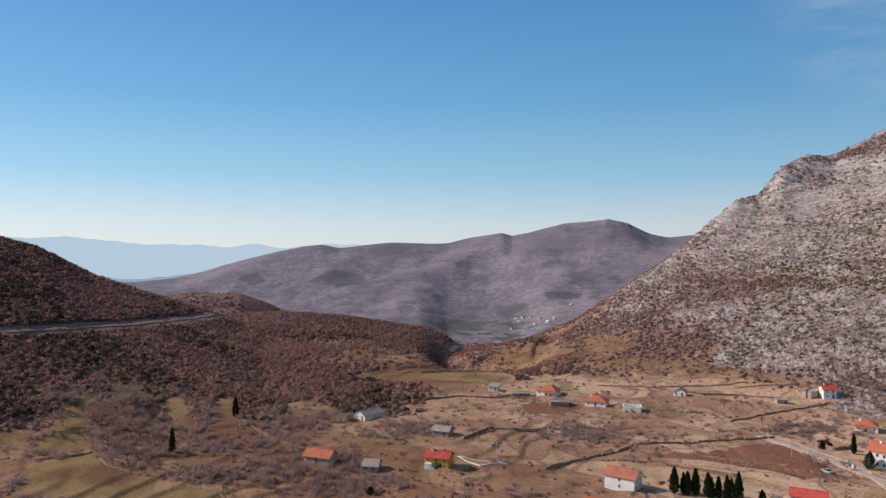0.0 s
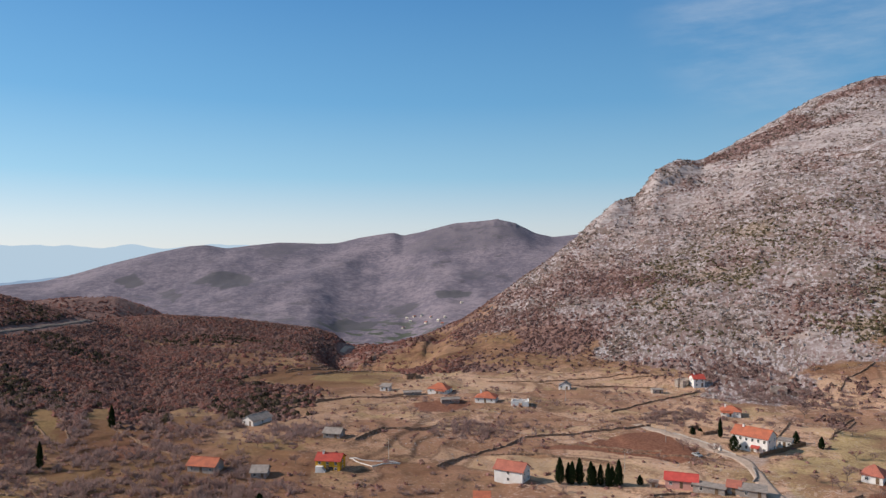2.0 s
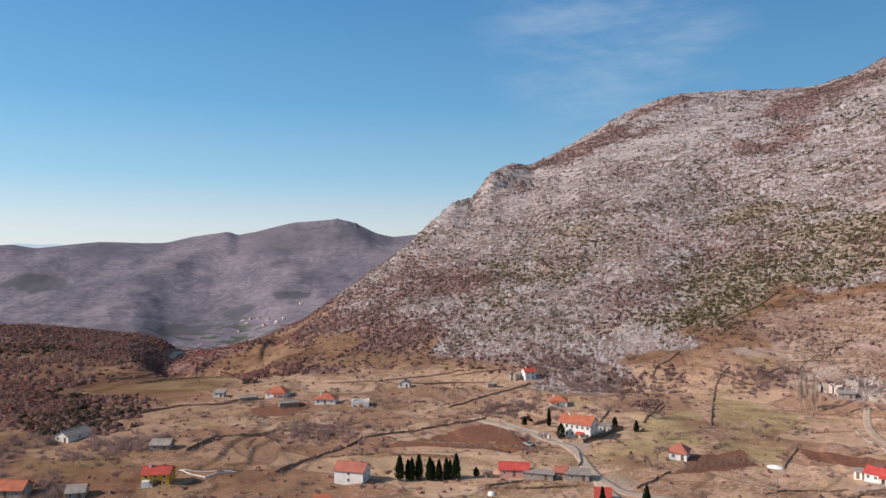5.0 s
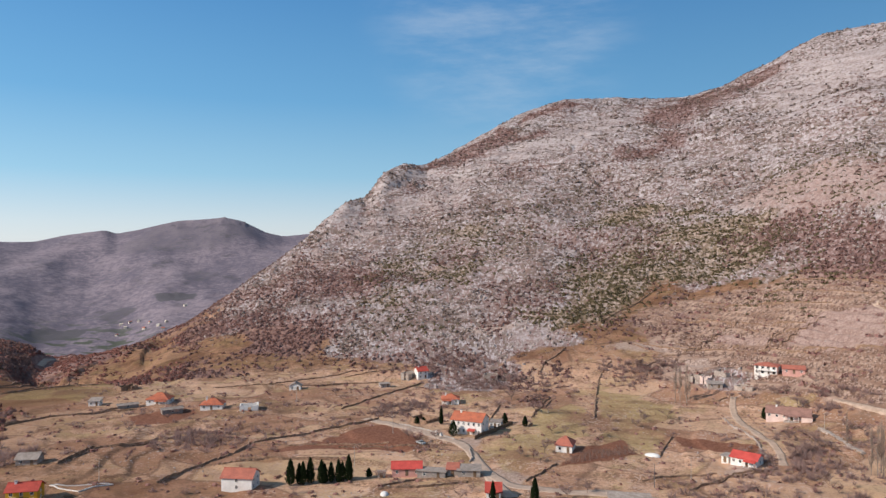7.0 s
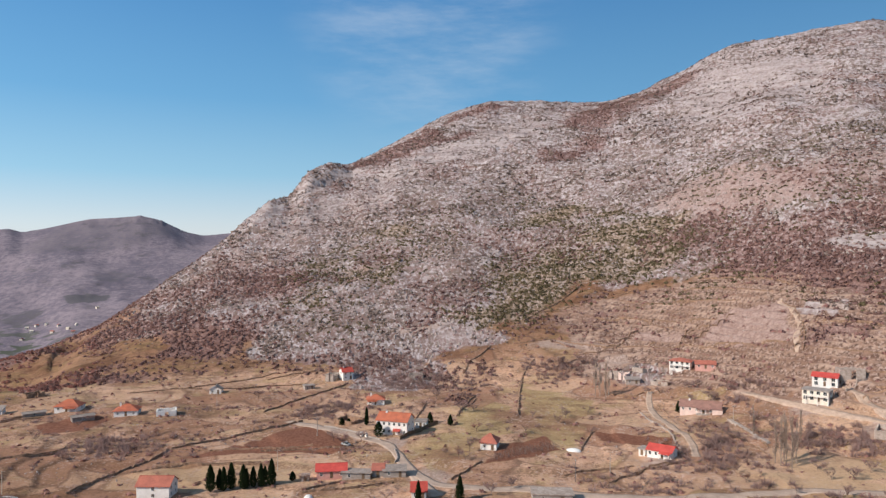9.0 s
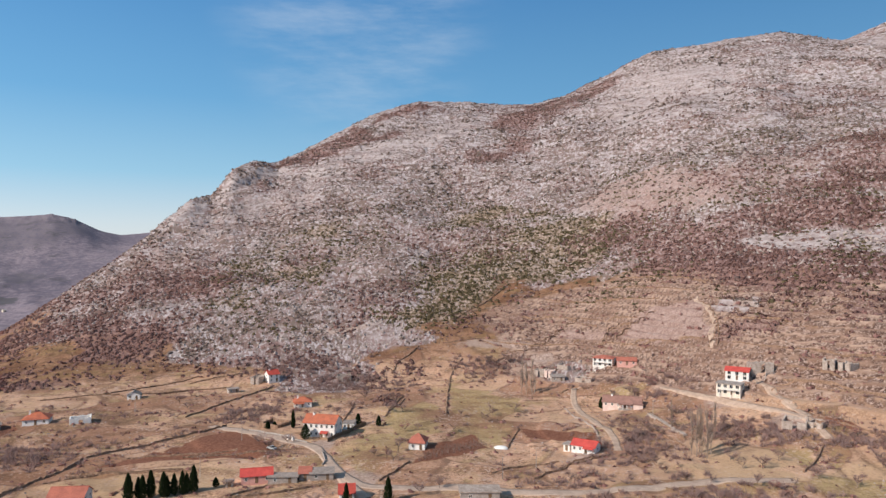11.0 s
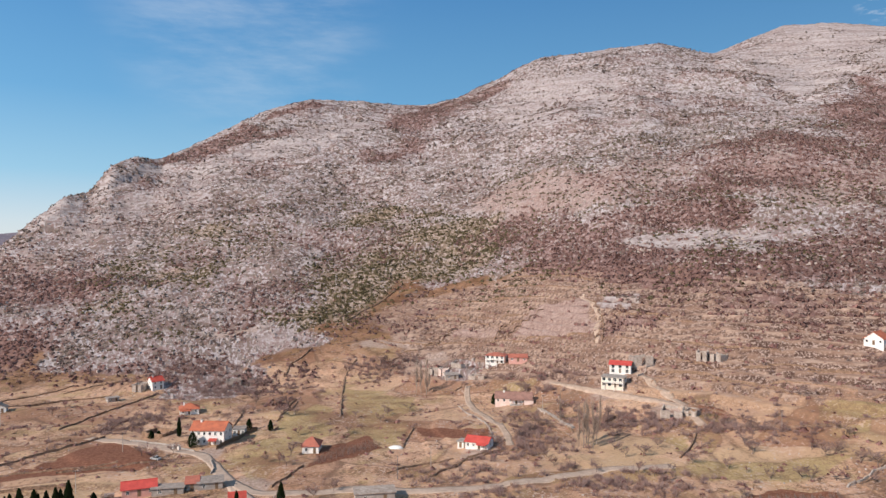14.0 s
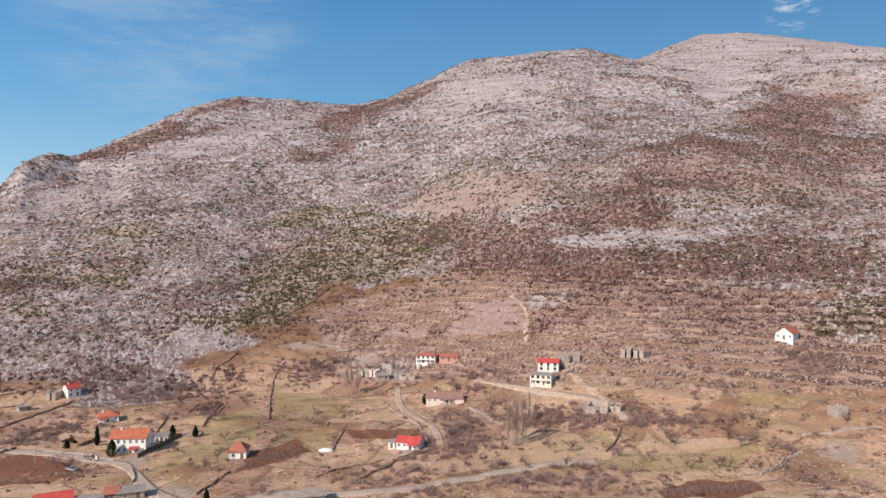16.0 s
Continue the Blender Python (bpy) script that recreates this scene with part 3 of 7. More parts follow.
CLEAR = ((-30.1, 600, 2.7, 37), (-26.0, 523, 2.2, 37), (-35.1, 440, 2.7, 91), (-41.5, 525, 4.0, 33), (-46.8, 323, 2.6, 16), (-44.1, 294, 2.7, 13), (-21.3, 472, 3.4, 28), (-44.2, 476, 4.9, 14), (-48.9, 597, 2.6, 13), (-40.6, 545, 3.6, 22),)
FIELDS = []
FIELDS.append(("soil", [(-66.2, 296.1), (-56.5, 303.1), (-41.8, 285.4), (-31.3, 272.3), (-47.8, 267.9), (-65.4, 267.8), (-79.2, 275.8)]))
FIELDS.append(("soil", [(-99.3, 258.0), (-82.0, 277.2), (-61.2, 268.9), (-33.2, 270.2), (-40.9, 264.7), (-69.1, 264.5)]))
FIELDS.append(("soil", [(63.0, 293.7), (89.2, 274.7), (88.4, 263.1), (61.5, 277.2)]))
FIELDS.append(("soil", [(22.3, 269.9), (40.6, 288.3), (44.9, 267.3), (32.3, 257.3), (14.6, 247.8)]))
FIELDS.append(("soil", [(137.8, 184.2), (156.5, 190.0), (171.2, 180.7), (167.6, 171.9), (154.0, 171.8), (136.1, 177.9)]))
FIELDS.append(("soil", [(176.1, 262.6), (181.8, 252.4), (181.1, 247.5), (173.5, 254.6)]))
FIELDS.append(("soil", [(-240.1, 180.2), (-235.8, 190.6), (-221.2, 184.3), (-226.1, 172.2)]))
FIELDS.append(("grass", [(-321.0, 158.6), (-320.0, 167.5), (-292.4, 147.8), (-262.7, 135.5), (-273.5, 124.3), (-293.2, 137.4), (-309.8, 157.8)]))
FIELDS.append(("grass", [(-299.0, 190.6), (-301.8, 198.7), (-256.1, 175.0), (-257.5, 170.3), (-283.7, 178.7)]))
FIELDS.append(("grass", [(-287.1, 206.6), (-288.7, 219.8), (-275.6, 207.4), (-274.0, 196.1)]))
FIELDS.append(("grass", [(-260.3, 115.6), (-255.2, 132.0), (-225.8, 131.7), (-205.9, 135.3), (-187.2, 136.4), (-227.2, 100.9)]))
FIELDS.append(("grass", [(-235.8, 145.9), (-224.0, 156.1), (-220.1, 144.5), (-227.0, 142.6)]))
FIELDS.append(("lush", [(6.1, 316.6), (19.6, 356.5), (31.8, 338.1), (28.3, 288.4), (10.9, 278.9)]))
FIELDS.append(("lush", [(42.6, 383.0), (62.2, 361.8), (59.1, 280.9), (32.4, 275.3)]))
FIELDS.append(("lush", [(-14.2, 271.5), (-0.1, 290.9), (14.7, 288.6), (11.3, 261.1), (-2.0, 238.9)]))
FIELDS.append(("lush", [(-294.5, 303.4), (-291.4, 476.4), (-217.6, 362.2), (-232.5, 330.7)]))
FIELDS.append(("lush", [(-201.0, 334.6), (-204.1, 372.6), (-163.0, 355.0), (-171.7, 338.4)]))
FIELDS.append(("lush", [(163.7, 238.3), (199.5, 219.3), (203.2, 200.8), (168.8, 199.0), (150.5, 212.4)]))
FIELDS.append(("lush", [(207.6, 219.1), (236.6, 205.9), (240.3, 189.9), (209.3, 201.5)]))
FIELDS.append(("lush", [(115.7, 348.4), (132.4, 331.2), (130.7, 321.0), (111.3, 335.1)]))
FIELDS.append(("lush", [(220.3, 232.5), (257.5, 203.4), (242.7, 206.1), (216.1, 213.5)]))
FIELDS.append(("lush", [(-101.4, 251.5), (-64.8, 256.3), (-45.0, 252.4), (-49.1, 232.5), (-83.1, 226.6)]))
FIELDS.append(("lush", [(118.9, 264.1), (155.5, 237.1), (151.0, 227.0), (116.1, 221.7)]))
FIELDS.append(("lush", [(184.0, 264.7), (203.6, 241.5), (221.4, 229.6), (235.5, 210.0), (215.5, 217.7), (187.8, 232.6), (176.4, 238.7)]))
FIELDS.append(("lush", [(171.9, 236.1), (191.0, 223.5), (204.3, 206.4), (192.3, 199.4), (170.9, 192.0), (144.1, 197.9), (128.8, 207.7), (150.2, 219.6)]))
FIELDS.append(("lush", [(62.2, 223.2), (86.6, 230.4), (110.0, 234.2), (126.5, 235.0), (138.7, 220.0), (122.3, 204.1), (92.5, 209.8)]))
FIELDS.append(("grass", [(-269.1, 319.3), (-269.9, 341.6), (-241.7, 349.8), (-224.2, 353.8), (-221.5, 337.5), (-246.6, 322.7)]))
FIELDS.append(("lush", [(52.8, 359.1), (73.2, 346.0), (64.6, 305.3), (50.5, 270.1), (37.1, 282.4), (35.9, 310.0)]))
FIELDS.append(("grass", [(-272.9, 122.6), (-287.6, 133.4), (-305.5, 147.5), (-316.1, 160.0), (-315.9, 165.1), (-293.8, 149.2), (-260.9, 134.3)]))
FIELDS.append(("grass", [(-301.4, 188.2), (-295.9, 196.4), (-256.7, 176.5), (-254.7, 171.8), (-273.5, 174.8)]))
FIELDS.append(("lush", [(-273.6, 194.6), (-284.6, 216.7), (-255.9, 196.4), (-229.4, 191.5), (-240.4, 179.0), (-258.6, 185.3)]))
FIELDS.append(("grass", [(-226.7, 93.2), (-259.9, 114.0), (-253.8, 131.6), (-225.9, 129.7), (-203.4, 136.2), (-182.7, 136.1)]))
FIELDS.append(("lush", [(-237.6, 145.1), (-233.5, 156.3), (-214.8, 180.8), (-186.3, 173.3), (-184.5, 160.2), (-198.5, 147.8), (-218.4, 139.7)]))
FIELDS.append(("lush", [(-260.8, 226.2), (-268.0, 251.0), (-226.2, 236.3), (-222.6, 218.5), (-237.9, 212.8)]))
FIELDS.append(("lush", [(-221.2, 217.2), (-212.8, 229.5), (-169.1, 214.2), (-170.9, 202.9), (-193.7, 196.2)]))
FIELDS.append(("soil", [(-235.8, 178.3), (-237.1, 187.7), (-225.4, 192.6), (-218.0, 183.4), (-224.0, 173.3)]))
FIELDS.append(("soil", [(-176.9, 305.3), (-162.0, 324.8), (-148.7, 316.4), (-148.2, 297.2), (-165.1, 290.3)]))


# Patches of the mountainside by kind, strength and corners.
PATCHES = []


def patch(kind, strength, *corners):
    PATCHES.append((kind, strength, list(corners)))


patch("rust", 0.95, (-160, 1003), (-124, 1075), (-75, 1120), (-26, 1185), (-9, 1156), (14, 1113), (41, 1132), (45, 1109), (5, 1086), (-54, 1057), (-110, 1030))
patch("rust", 0.90, (-9, 1181), (15, 1220), (88, 1288), (117, 1270), (64, 1227), (29, 1196))
patch("rust", 0.80, (186, 1163), (313, 1326), (380, 1301), (443, 1289), (461, 1252), (388, 1168), (322, 1103), (264, 1083), (211, 1036), (186, 1055))
patch("rust", 0.45, (-265, 610), (-249, 688), (-194, 669), (-145, 641), (-121, 575), (-137, 546), (-158, 515), (-187, 484), (-223, 478), (-321, 614))
patch("rust", 0.85, (-324, 531), (-313, 619), (-195, 539), (-143, 507), (-133, 484), (-182, 472), (-225, 458), (-278, 481))
patch("rust", 1.00, (201, 518), (218, 500), (232, 472), (225, 447), (212, 437), (192, 475))
patch("rust", 0.55, (164, 610), (215, 579), (249, 551), (273, 506), (266, 492), (239, 486), (202, 532), (175, 527), (152, 549))
patch("rust", 0.45, (277, 587), (380, 665), (451, 635), (522, 614), (857, 823), (878, 692), (543, 428), (417, 401), (394, 433), (344, 449), (321, 506))
patch("rust", 1.00, (267, 504), (298, 521), (358, 467), (343, 441), (301, 445), (269, 488))
patch("rust", 0.70, (298, 361), (355, 364), (429, 338), (361, 285), (328, 316), (283, 343), (250, 364), (230, 435), (258, 453), (272, 396))
patch("rust", 0.50, (197, 393), (238, 364), (284, 312), (354, 279), (299, 236), (255, 280), (205, 313), (182, 344))
patch("rust", 0.30, (-166, 480), (-127, 524), (-84, 472), (-30, 455), (2, 412), (-7, 386), (-75, 418), (-137, 424))
patch("green", 0.55, (-142, 673), (-107, 727), (-50, 750), (9, 726), (36, 681), (8, 635), (-32, 629), (-49, 591), (-85, 576), (-96, 537), (-115, 544))
patch("green", 0.80, (105, 749), (155, 760), (178, 644), (215, 579), (215, 543), (192, 515), (147, 503), (116, 528), (94, 522), (66, 494), (54, 463), (18, 480), (-10, 510), (7, 533), (31, 593), (71, 658), (67, 719))
patch("green", 1.00, (-6, 514), (37, 544), (72, 512), (59, 473), (28, 462), (-2, 490))
patch("green", 0.60, (301, 282), (334, 283), (340, 268), (304, 240), (282, 255))
patch("green", 0.25, (350, 424), (405, 416), (429, 373), (420, 331), (404, 318), (356, 342), (304, 364))
patch("pale", 1.00, (-233, 813), (-228, 866), (-200, 899), (-204, 841), (-229, 810))
patch("pale", 1.00, (-198, 906), (-182, 955), (-156, 1008), (-118, 1028), (-143, 974), (-166, 925), (-180, 889))
patch("pale", 0.90, (27, 606), (44, 648), (55, 642), (40, 585))
patch("pale", 0.80, (163, 690), (196, 672), (220, 661), (192, 622), (165, 634))
patch("pale", 0.90, (258, 464), (273, 469), (314, 443), (335, 412), (304, 379), (268, 423))
patch("pale", 0.85, (866, 1162), (1058, 1244), (1178, 1239), (1284, 1115), (1318, 1039), (994, 784), (939, 902), (679, 765), (728, 907))
patch("pale", 0.90, (196, 388), (213, 373), (201, 358), (189, 370))
patch("pale", 0.42, (-11, 484), (21, 473), (32, 448), (-1, 438))
patch("pale", 0.60, (-113, 985), (-53, 1038), (14, 1085), (78, 1134), (149, 1197), (182, 1135), (130, 1048), (61, 1012), (-19, 989), (-64, 949))
patch("pale", 0.50, (350, 1082), (505, 1227), (562, 1142), (568, 1023), (447, 828), (364, 852), (302, 849))
patch("pale", 0.45, (-219, 822), (-163, 910), (-77, 927), (-56, 841), (-122, 830), (-173, 761))
patch("pink", 0.90, (-96, 617), (-54, 656), (-58, 609), (-83, 580))
patch("pink", 0.75, (204, 700), (262, 704), (286, 632), (298, 552), (290, 521), (250, 553), (214, 586), (194, 628))
patch("pink", 0.60, (271, 600), (359, 629), (390, 558), (334, 510), (280, 528), (257, 569))
patch("pink", 0.70, (452, 588), (464, 510), (551, 497), (641, 505), (543, 428), (427, 410), (388, 457))
patch("pink", 0.60, (914, 901), (964, 837), (967, 762), (878, 692), (821, 731))
patch("pink", 0.80, (138, 392), (166, 412), (192, 396), (175, 350), (149, 370))
patch("pink", 0.60, (110, 422), (120, 434), (142, 404), (133, 392))
patch("pink", 0.50, (-817, 1752), (-265, 685), (-227, 779), (-168, 740), (-162, 666), (-211, 654), (-236, 586))
patch("clear", 1.00, (-302, 502), (-325, 566), (-274, 549), (-229, 468), (-213, 395))
patch("clear", 0.90, (-234, 508), (-215, 518), (-187, 481), (-195, 441))
patch("clear", 0.80, (-448, 413), (-422, 441), (-389, 420), (-407, 387))
patch("clear", 0.90, (-387, 379), (-336, 392), (-302, 395), (-278, 351), (-323, 348))
patch("clear", 0.90, (-309, 366), (-348, 486), (-229, 368), (-241, 337), (-282, 334))
patch("clear", 0.90, (-261, 226), (-270, 253), (-223, 240), (-218, 220), (-236, 217))
patch("clear", 0.90, (-223, 218), (-214, 231), (-170, 215), (-171, 203), (-198, 198))
patch("clear", 0.90, (-276, 196), (-286, 216), (-256, 196), (-229, 192), (-240, 179), (-259, 185))
patch("clear", 0.90, (-238, 145), (-235, 157), (-215, 181), (-182, 173), (-180, 161), (-193, 149), (-220, 140))
patch("clear", 0.80, (-168, 170), (-150, 190), (-119, 199), (-113, 188), (-156, 158))
patch("rust", 0.80, (-300, 478), (-319, 551), (-262, 562), (-184, 544), (-149, 512), (-124, 452), (-146, 430), (-193, 452), (-217, 436), (-218, 387))
patch("rust", 0.60, (-247, 549), (-249, 686), (-227, 780), (-168, 738), (-126, 646), (-109, 519), (-144, 495), (-192, 497))
patch("rust", 0.62, (258, 594), (374, 654), (373, 569), (451, 554), (747, 787), (948, 824), (915, 722), (537, 424), (442, 414), (417, 458), (353, 474), (294, 514))
patch("rust", 0.60, (115, 986), (215, 1052), (272, 1078), (214, 970), (138, 886))
patch("rust", 0.70, (-8, 415), (19, 416), (24, 400), (5, 374), (-13, 371))
patch("rust", 0.55, (0, 366), (19, 418), (32, 407), (23, 377), (10, 338))
patch("clear", 0.90, (-307, 516), (-310, 568), (-250, 510), (-225, 452), (-242, 436))
patch("clear", 0.90, (-249, 517), (-224, 517), (-202, 482), (-206, 457))
patch("clear", 0.80, (-187, 395), (-159, 412), (-118, 408), (-117, 381), (-156, 366))
patch("grove", 1.00, (-1039, 1922), (-996, 1940), (-913, 1947), (-892, 1885), (-973, 1840))
patch("grove", 1.00, (-1170, 1561), (-1188, 1664), (-1088, 1684), (-1078, 1613), (-1131, 1534))
patch("grove", 0.70, (-2182, 1668), (-2193, 1780), (-2013, 1678), (-2041, 1623))
patch("grove", 0.70, (-1883, 1749), (-1926, 1840), (-1896, 1916), (-1782, 1935), (-1641, 1796), (-1695, 1700))
patch("grove", 0.60, (-1927, 1628), (-1894, 1689), (-1760, 1613), (-1702, 1507))
patch("grove", 0.50, (-2064, 2242), (-2076, 2375), (-1951, 2562), (-1860, 2294), (-1924, 2136))
patch("grove", 0.50, (-1051, 2047), (-1052, 2246), (-938, 2205), (-947, 2064))
patch("grove", 0.45, (-1514, 2472), (-1465, 2721), (-1289, 2811), (-1120, 2852), (-1002, 2739), (-1033, 2455), (-1199, 2407), (-1306, 2334))
patch("grove", 0.60, (-1138, 1794), (-1092, 1880), (-1032, 1846), (-1046, 1738))
patch("stone", 0.95, (-141, 502), (-114, 458), (-72, 429), (-47, 400), (-22, 399), (1, 417), (14, 432), (29, 446), (20, 487), (-64, 542), (-142, 537))
patch("stone", 0.70, (-61, 405), (-38, 372), (-14, 370), (4, 400), (-3, 422), (-51, 428))
patch("stone", 0.80, (308, 285), (338, 287), (347, 274), (298, 236), (282, 248))
patch("stone", 0.30, (193, 183), (214, 186), (221, 184), (195, 162), (182, 167))
patch("stone", 0.50, (162, 266), (168, 260), (166, 250), (157, 254))
patch("stone", 0.60, (86, 386), (108, 391), (120, 373), (108, 352), (94, 359))
patch("rust", 0.85, (204, 607), (242, 549), (267, 496), (326, 403), (388, 391), (422, 350), (347, 288), (286, 330), (232, 361), (201, 411), (166, 476))
patch("rust", 0.85, (291, 521), (358, 576), (461, 632), (561, 646), (874, 882), (907, 752), (560, 464), (480, 454), (398, 458), (329, 473))



# ---- ground cover, in the plan ----
def warps(x, y):
    return 0.45 * fbm(x / 48, y / 48, 3, 17), 0.45 * fbm(x / 48, y / 48, 3, 27)


def patchy(patches, x, y, warp=None):
    """Soft ovals, each by bearing, distance and their half widths."""
    r, az = np.hypot(x, y) + 1e-6, np.degrees(np.arctan2(x, y))
    wx, wy = warp or warps(x, y)
    total = np.zeros_like(r)
    for a, d, ha, hd in patches:
        total = np.maximum(total, np.exp(-(((az - a) / ha + wx) ** 2 + ((r - d) / hd + wy) ** 2) * 0.6))
    return total


def inside(corners, x, y, soft=2.0, ragged=1.2, grain=6.0):
    """1 inside the corners, 0 outside, with a soft and ragged edge."""
    out, edge = np.zeros(x.shape), soft + 2.2 * ragged
    cx, cy = [c[0] for c in corners], [c[1] for c in corners]
    box = (x > min(cx) - edge) & (x < max(cx) + edge) & (y > min(cy) - edge) & (y < max(cy) + edge)
    px, py = x[box], y[box]
    if not len(px):
        return out
    best, hit = np.full(px.shape, 1e9), np.zeros(px.shape, bool)
    for (ax, ay), (bx, by) in zip(corners, corners[1:] + corners[:1]):
        t = np.clip(((px - ax) * (bx - ax) + (py - ay) * (by - ay)) / ((bx - ax) ** 2 + (by - ay) ** 2 + 1e-9), 0, 1)
        best = np.minimum(best, np.hypot(px - ax - t * (bx - ax), py - ay - t * (by - ay)))
        hit ^= ((ay > py) != (by > py)) & (px < (bx - ax) * (py - ay) / (by - ay + 1e-12) + ax)
    out[box] = ramp(-soft, soft, np.where(hit, best, -best) + ragged * (vnoise(px / grain, py / grain, 13) + 0.6 * vnoise(px * 2.7 / grain, py * 2.7 / grain, 14)))
    return out


def patched(kind, x, y):
    """The strongest of the patches of one kind."""
    total = np.zeros(x.shape)
    for name, strength, corners in PATCHES:
        if name == kind:
            w = max(3.0, 0.10 * math.sqrt(abs(sum(a[0] * b[1] - b[0] * a[1] for a, b in zip(corners, corners[1:] + corners[:1]))) / 2))
            total = np.maximum(total, strength * inside(corners, x, y, w, w, 3 * w))
    return total


WOOD_EDGE = (-180, 400, -70, 335, -56, 335, -48, 345, -42, 355, -38.2, 385, -36.5, 440, -34.5, 500, -31.5, 590, -28, 760, -20, 1500, 180, 1500)


def cover(x, y):
    """Rock, evergreens, bare wood, ploughed soil; lush grass, terraces, gravel, far range; bare pale rock, pinkish
    grass, paler meadow, far groves.
    """
    r, az = np.hypot(x, y) + 1e-6, np.degrees(np.arctan2(x, y))
    s, n = mountain_s(x, y), vnoise(x / 55, y / 55, 15) + 0.6 * vnoise(x / 18, y / 18, 16)
    terr, warp = terraced(x, y), warps(x, y)
    right = ramp(2, 14, az)
    drift = fbm(x / 75, y / 75, 3, 18) + 0.5 * vnoise(x / 20, y / 20, 19)
    pale, pink, clear = patched("pale", x, y), patched("pink", x, y), patched("clear", x, y)
    rock = ramp(0.02, 0.14, s + 0.05 * n - 0.17 * right * (1 - ramp(0.2, 0.3, s)) - 0.29 * (1 - ramp(-22, -10, az))) * ramp(-27, -20, az) * (s < 2.5)
    rock = np.maximum(rock, 0.8 * ramp(-0.01, 0.03, s - terrace_top(az) + 0.02 * n) * ramp(6, 9, az) * (s < 2.5))
    rock = np.maximum(np.maximum(rock, pale), patched("stone", x, y))
    green = patched("green", x, y) * (0.72 + 0.5 * drift)
    green = np.maximum(green, 0.30 * ramp(0.1, 0.7, drift) * ramp(-14, -6, az) * ramp(0.08, 0.16, s) * (1 - ramp(0.40, 0.6, s)))
    wood = patched("rust", x, y)
    wood = wood * np.clip(1.0 + (1.15 - wood) * 1.1 * (n - 0.25 * drift), 0.15, 1.5)
    wood = np.maximum(wood, 0.42 * ramp(0.1, 0.7, n - 0.5 * drift) * ramp(0.05, 0.12, s) * (s < 1.3))
    wood = np.maximum(wood, (0.62 + 0.3 * n) * ramp(-0.02, 0.05, s) * (1 - ramp(-24, -15, az)) * ramp(-37, -34, az) * (s < 1.4))
    wood *= (1 - 0.85 * pale) * (1 - 0.3 * pink)
    wild = (0.72 + 0.28 * ramp(-0.3, 0.2, n)) * ramp(-45, 45, r - np.interp(az, WOOD_EDGE[0::2], WOOD_EDGE[1::2]) + 40 * n) * (1 - ramp(1350, 1500, r))
    wood = np.maximum(wood, wild)
    # dark litter colour on the nearer ground at low bearings too
    wood = np.maximum(wood, 0.55 * ramp(-0.1, 0.5, n) * (1 - ramp(-54, -46, az)) * ramp(-90, -75, az) * (r < 400))
    terr = terr * (1 - 0.45 * (1 - ramp(0.03, 0.10, s)) * ramp(18, 32, az))
    soil, lush = np.zeros_like(r), np.zeros_like(r)
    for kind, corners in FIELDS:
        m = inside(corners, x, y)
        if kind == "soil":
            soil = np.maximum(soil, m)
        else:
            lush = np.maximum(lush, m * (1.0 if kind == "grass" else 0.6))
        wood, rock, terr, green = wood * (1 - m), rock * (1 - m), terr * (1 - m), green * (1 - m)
    wood *= (1 - 0.85 * patchy(CLEAR, x, y, warp)) * (1 - 0.95 * clear)
    gravel = patchy(GRAVEL, x, y, warp) * (1 - soil)
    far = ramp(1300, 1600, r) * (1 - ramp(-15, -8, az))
    straw = ramp(-62, -2, az + 9 * n) * (1 - ramp(0.0, 0.1, s))   # rises with the bearing and ends at the mountain's foot
    pink = np.maximum(pink, 0.35 * ramp(0.0, 0.6, n) * ramp(16, 26, az) * ramp(0.3, 0.42, s))
    return np.clip(np.stack([rock, green, wood, soil, lush, terr, gravel, far, pale, pink, straw, patched("grove", x, y) * far], -1), 0, 1)


def mesh_from(name, verts, faces, mat, smooth=True):
    """A mesh from arrays of vertices and of equal-sided faces."""
    me = bpy.data.meshes.new(name)
    n, k = faces.shape
    me.vertices.add(len(verts))
    me.vertices.foreach_set("co", np.ascontiguousarray(verts, dtype=np.float32).ravel())
    me.loops.add(n * k)
    me.loops.foreach_set("vertex_index", np.ascontiguousarray(faces, dtype=np.int32).ravel())
    me.polygons.add(n)
    me.polygons.foreach_set("loop_start", np.arange(0, n * k, k, dtype=np.int32))
    me.update(calc_edges=True)
    me.polygons.foreach_set("use_smooth", np.full(n, smooth))
    me.materials.append(mat)
    return me


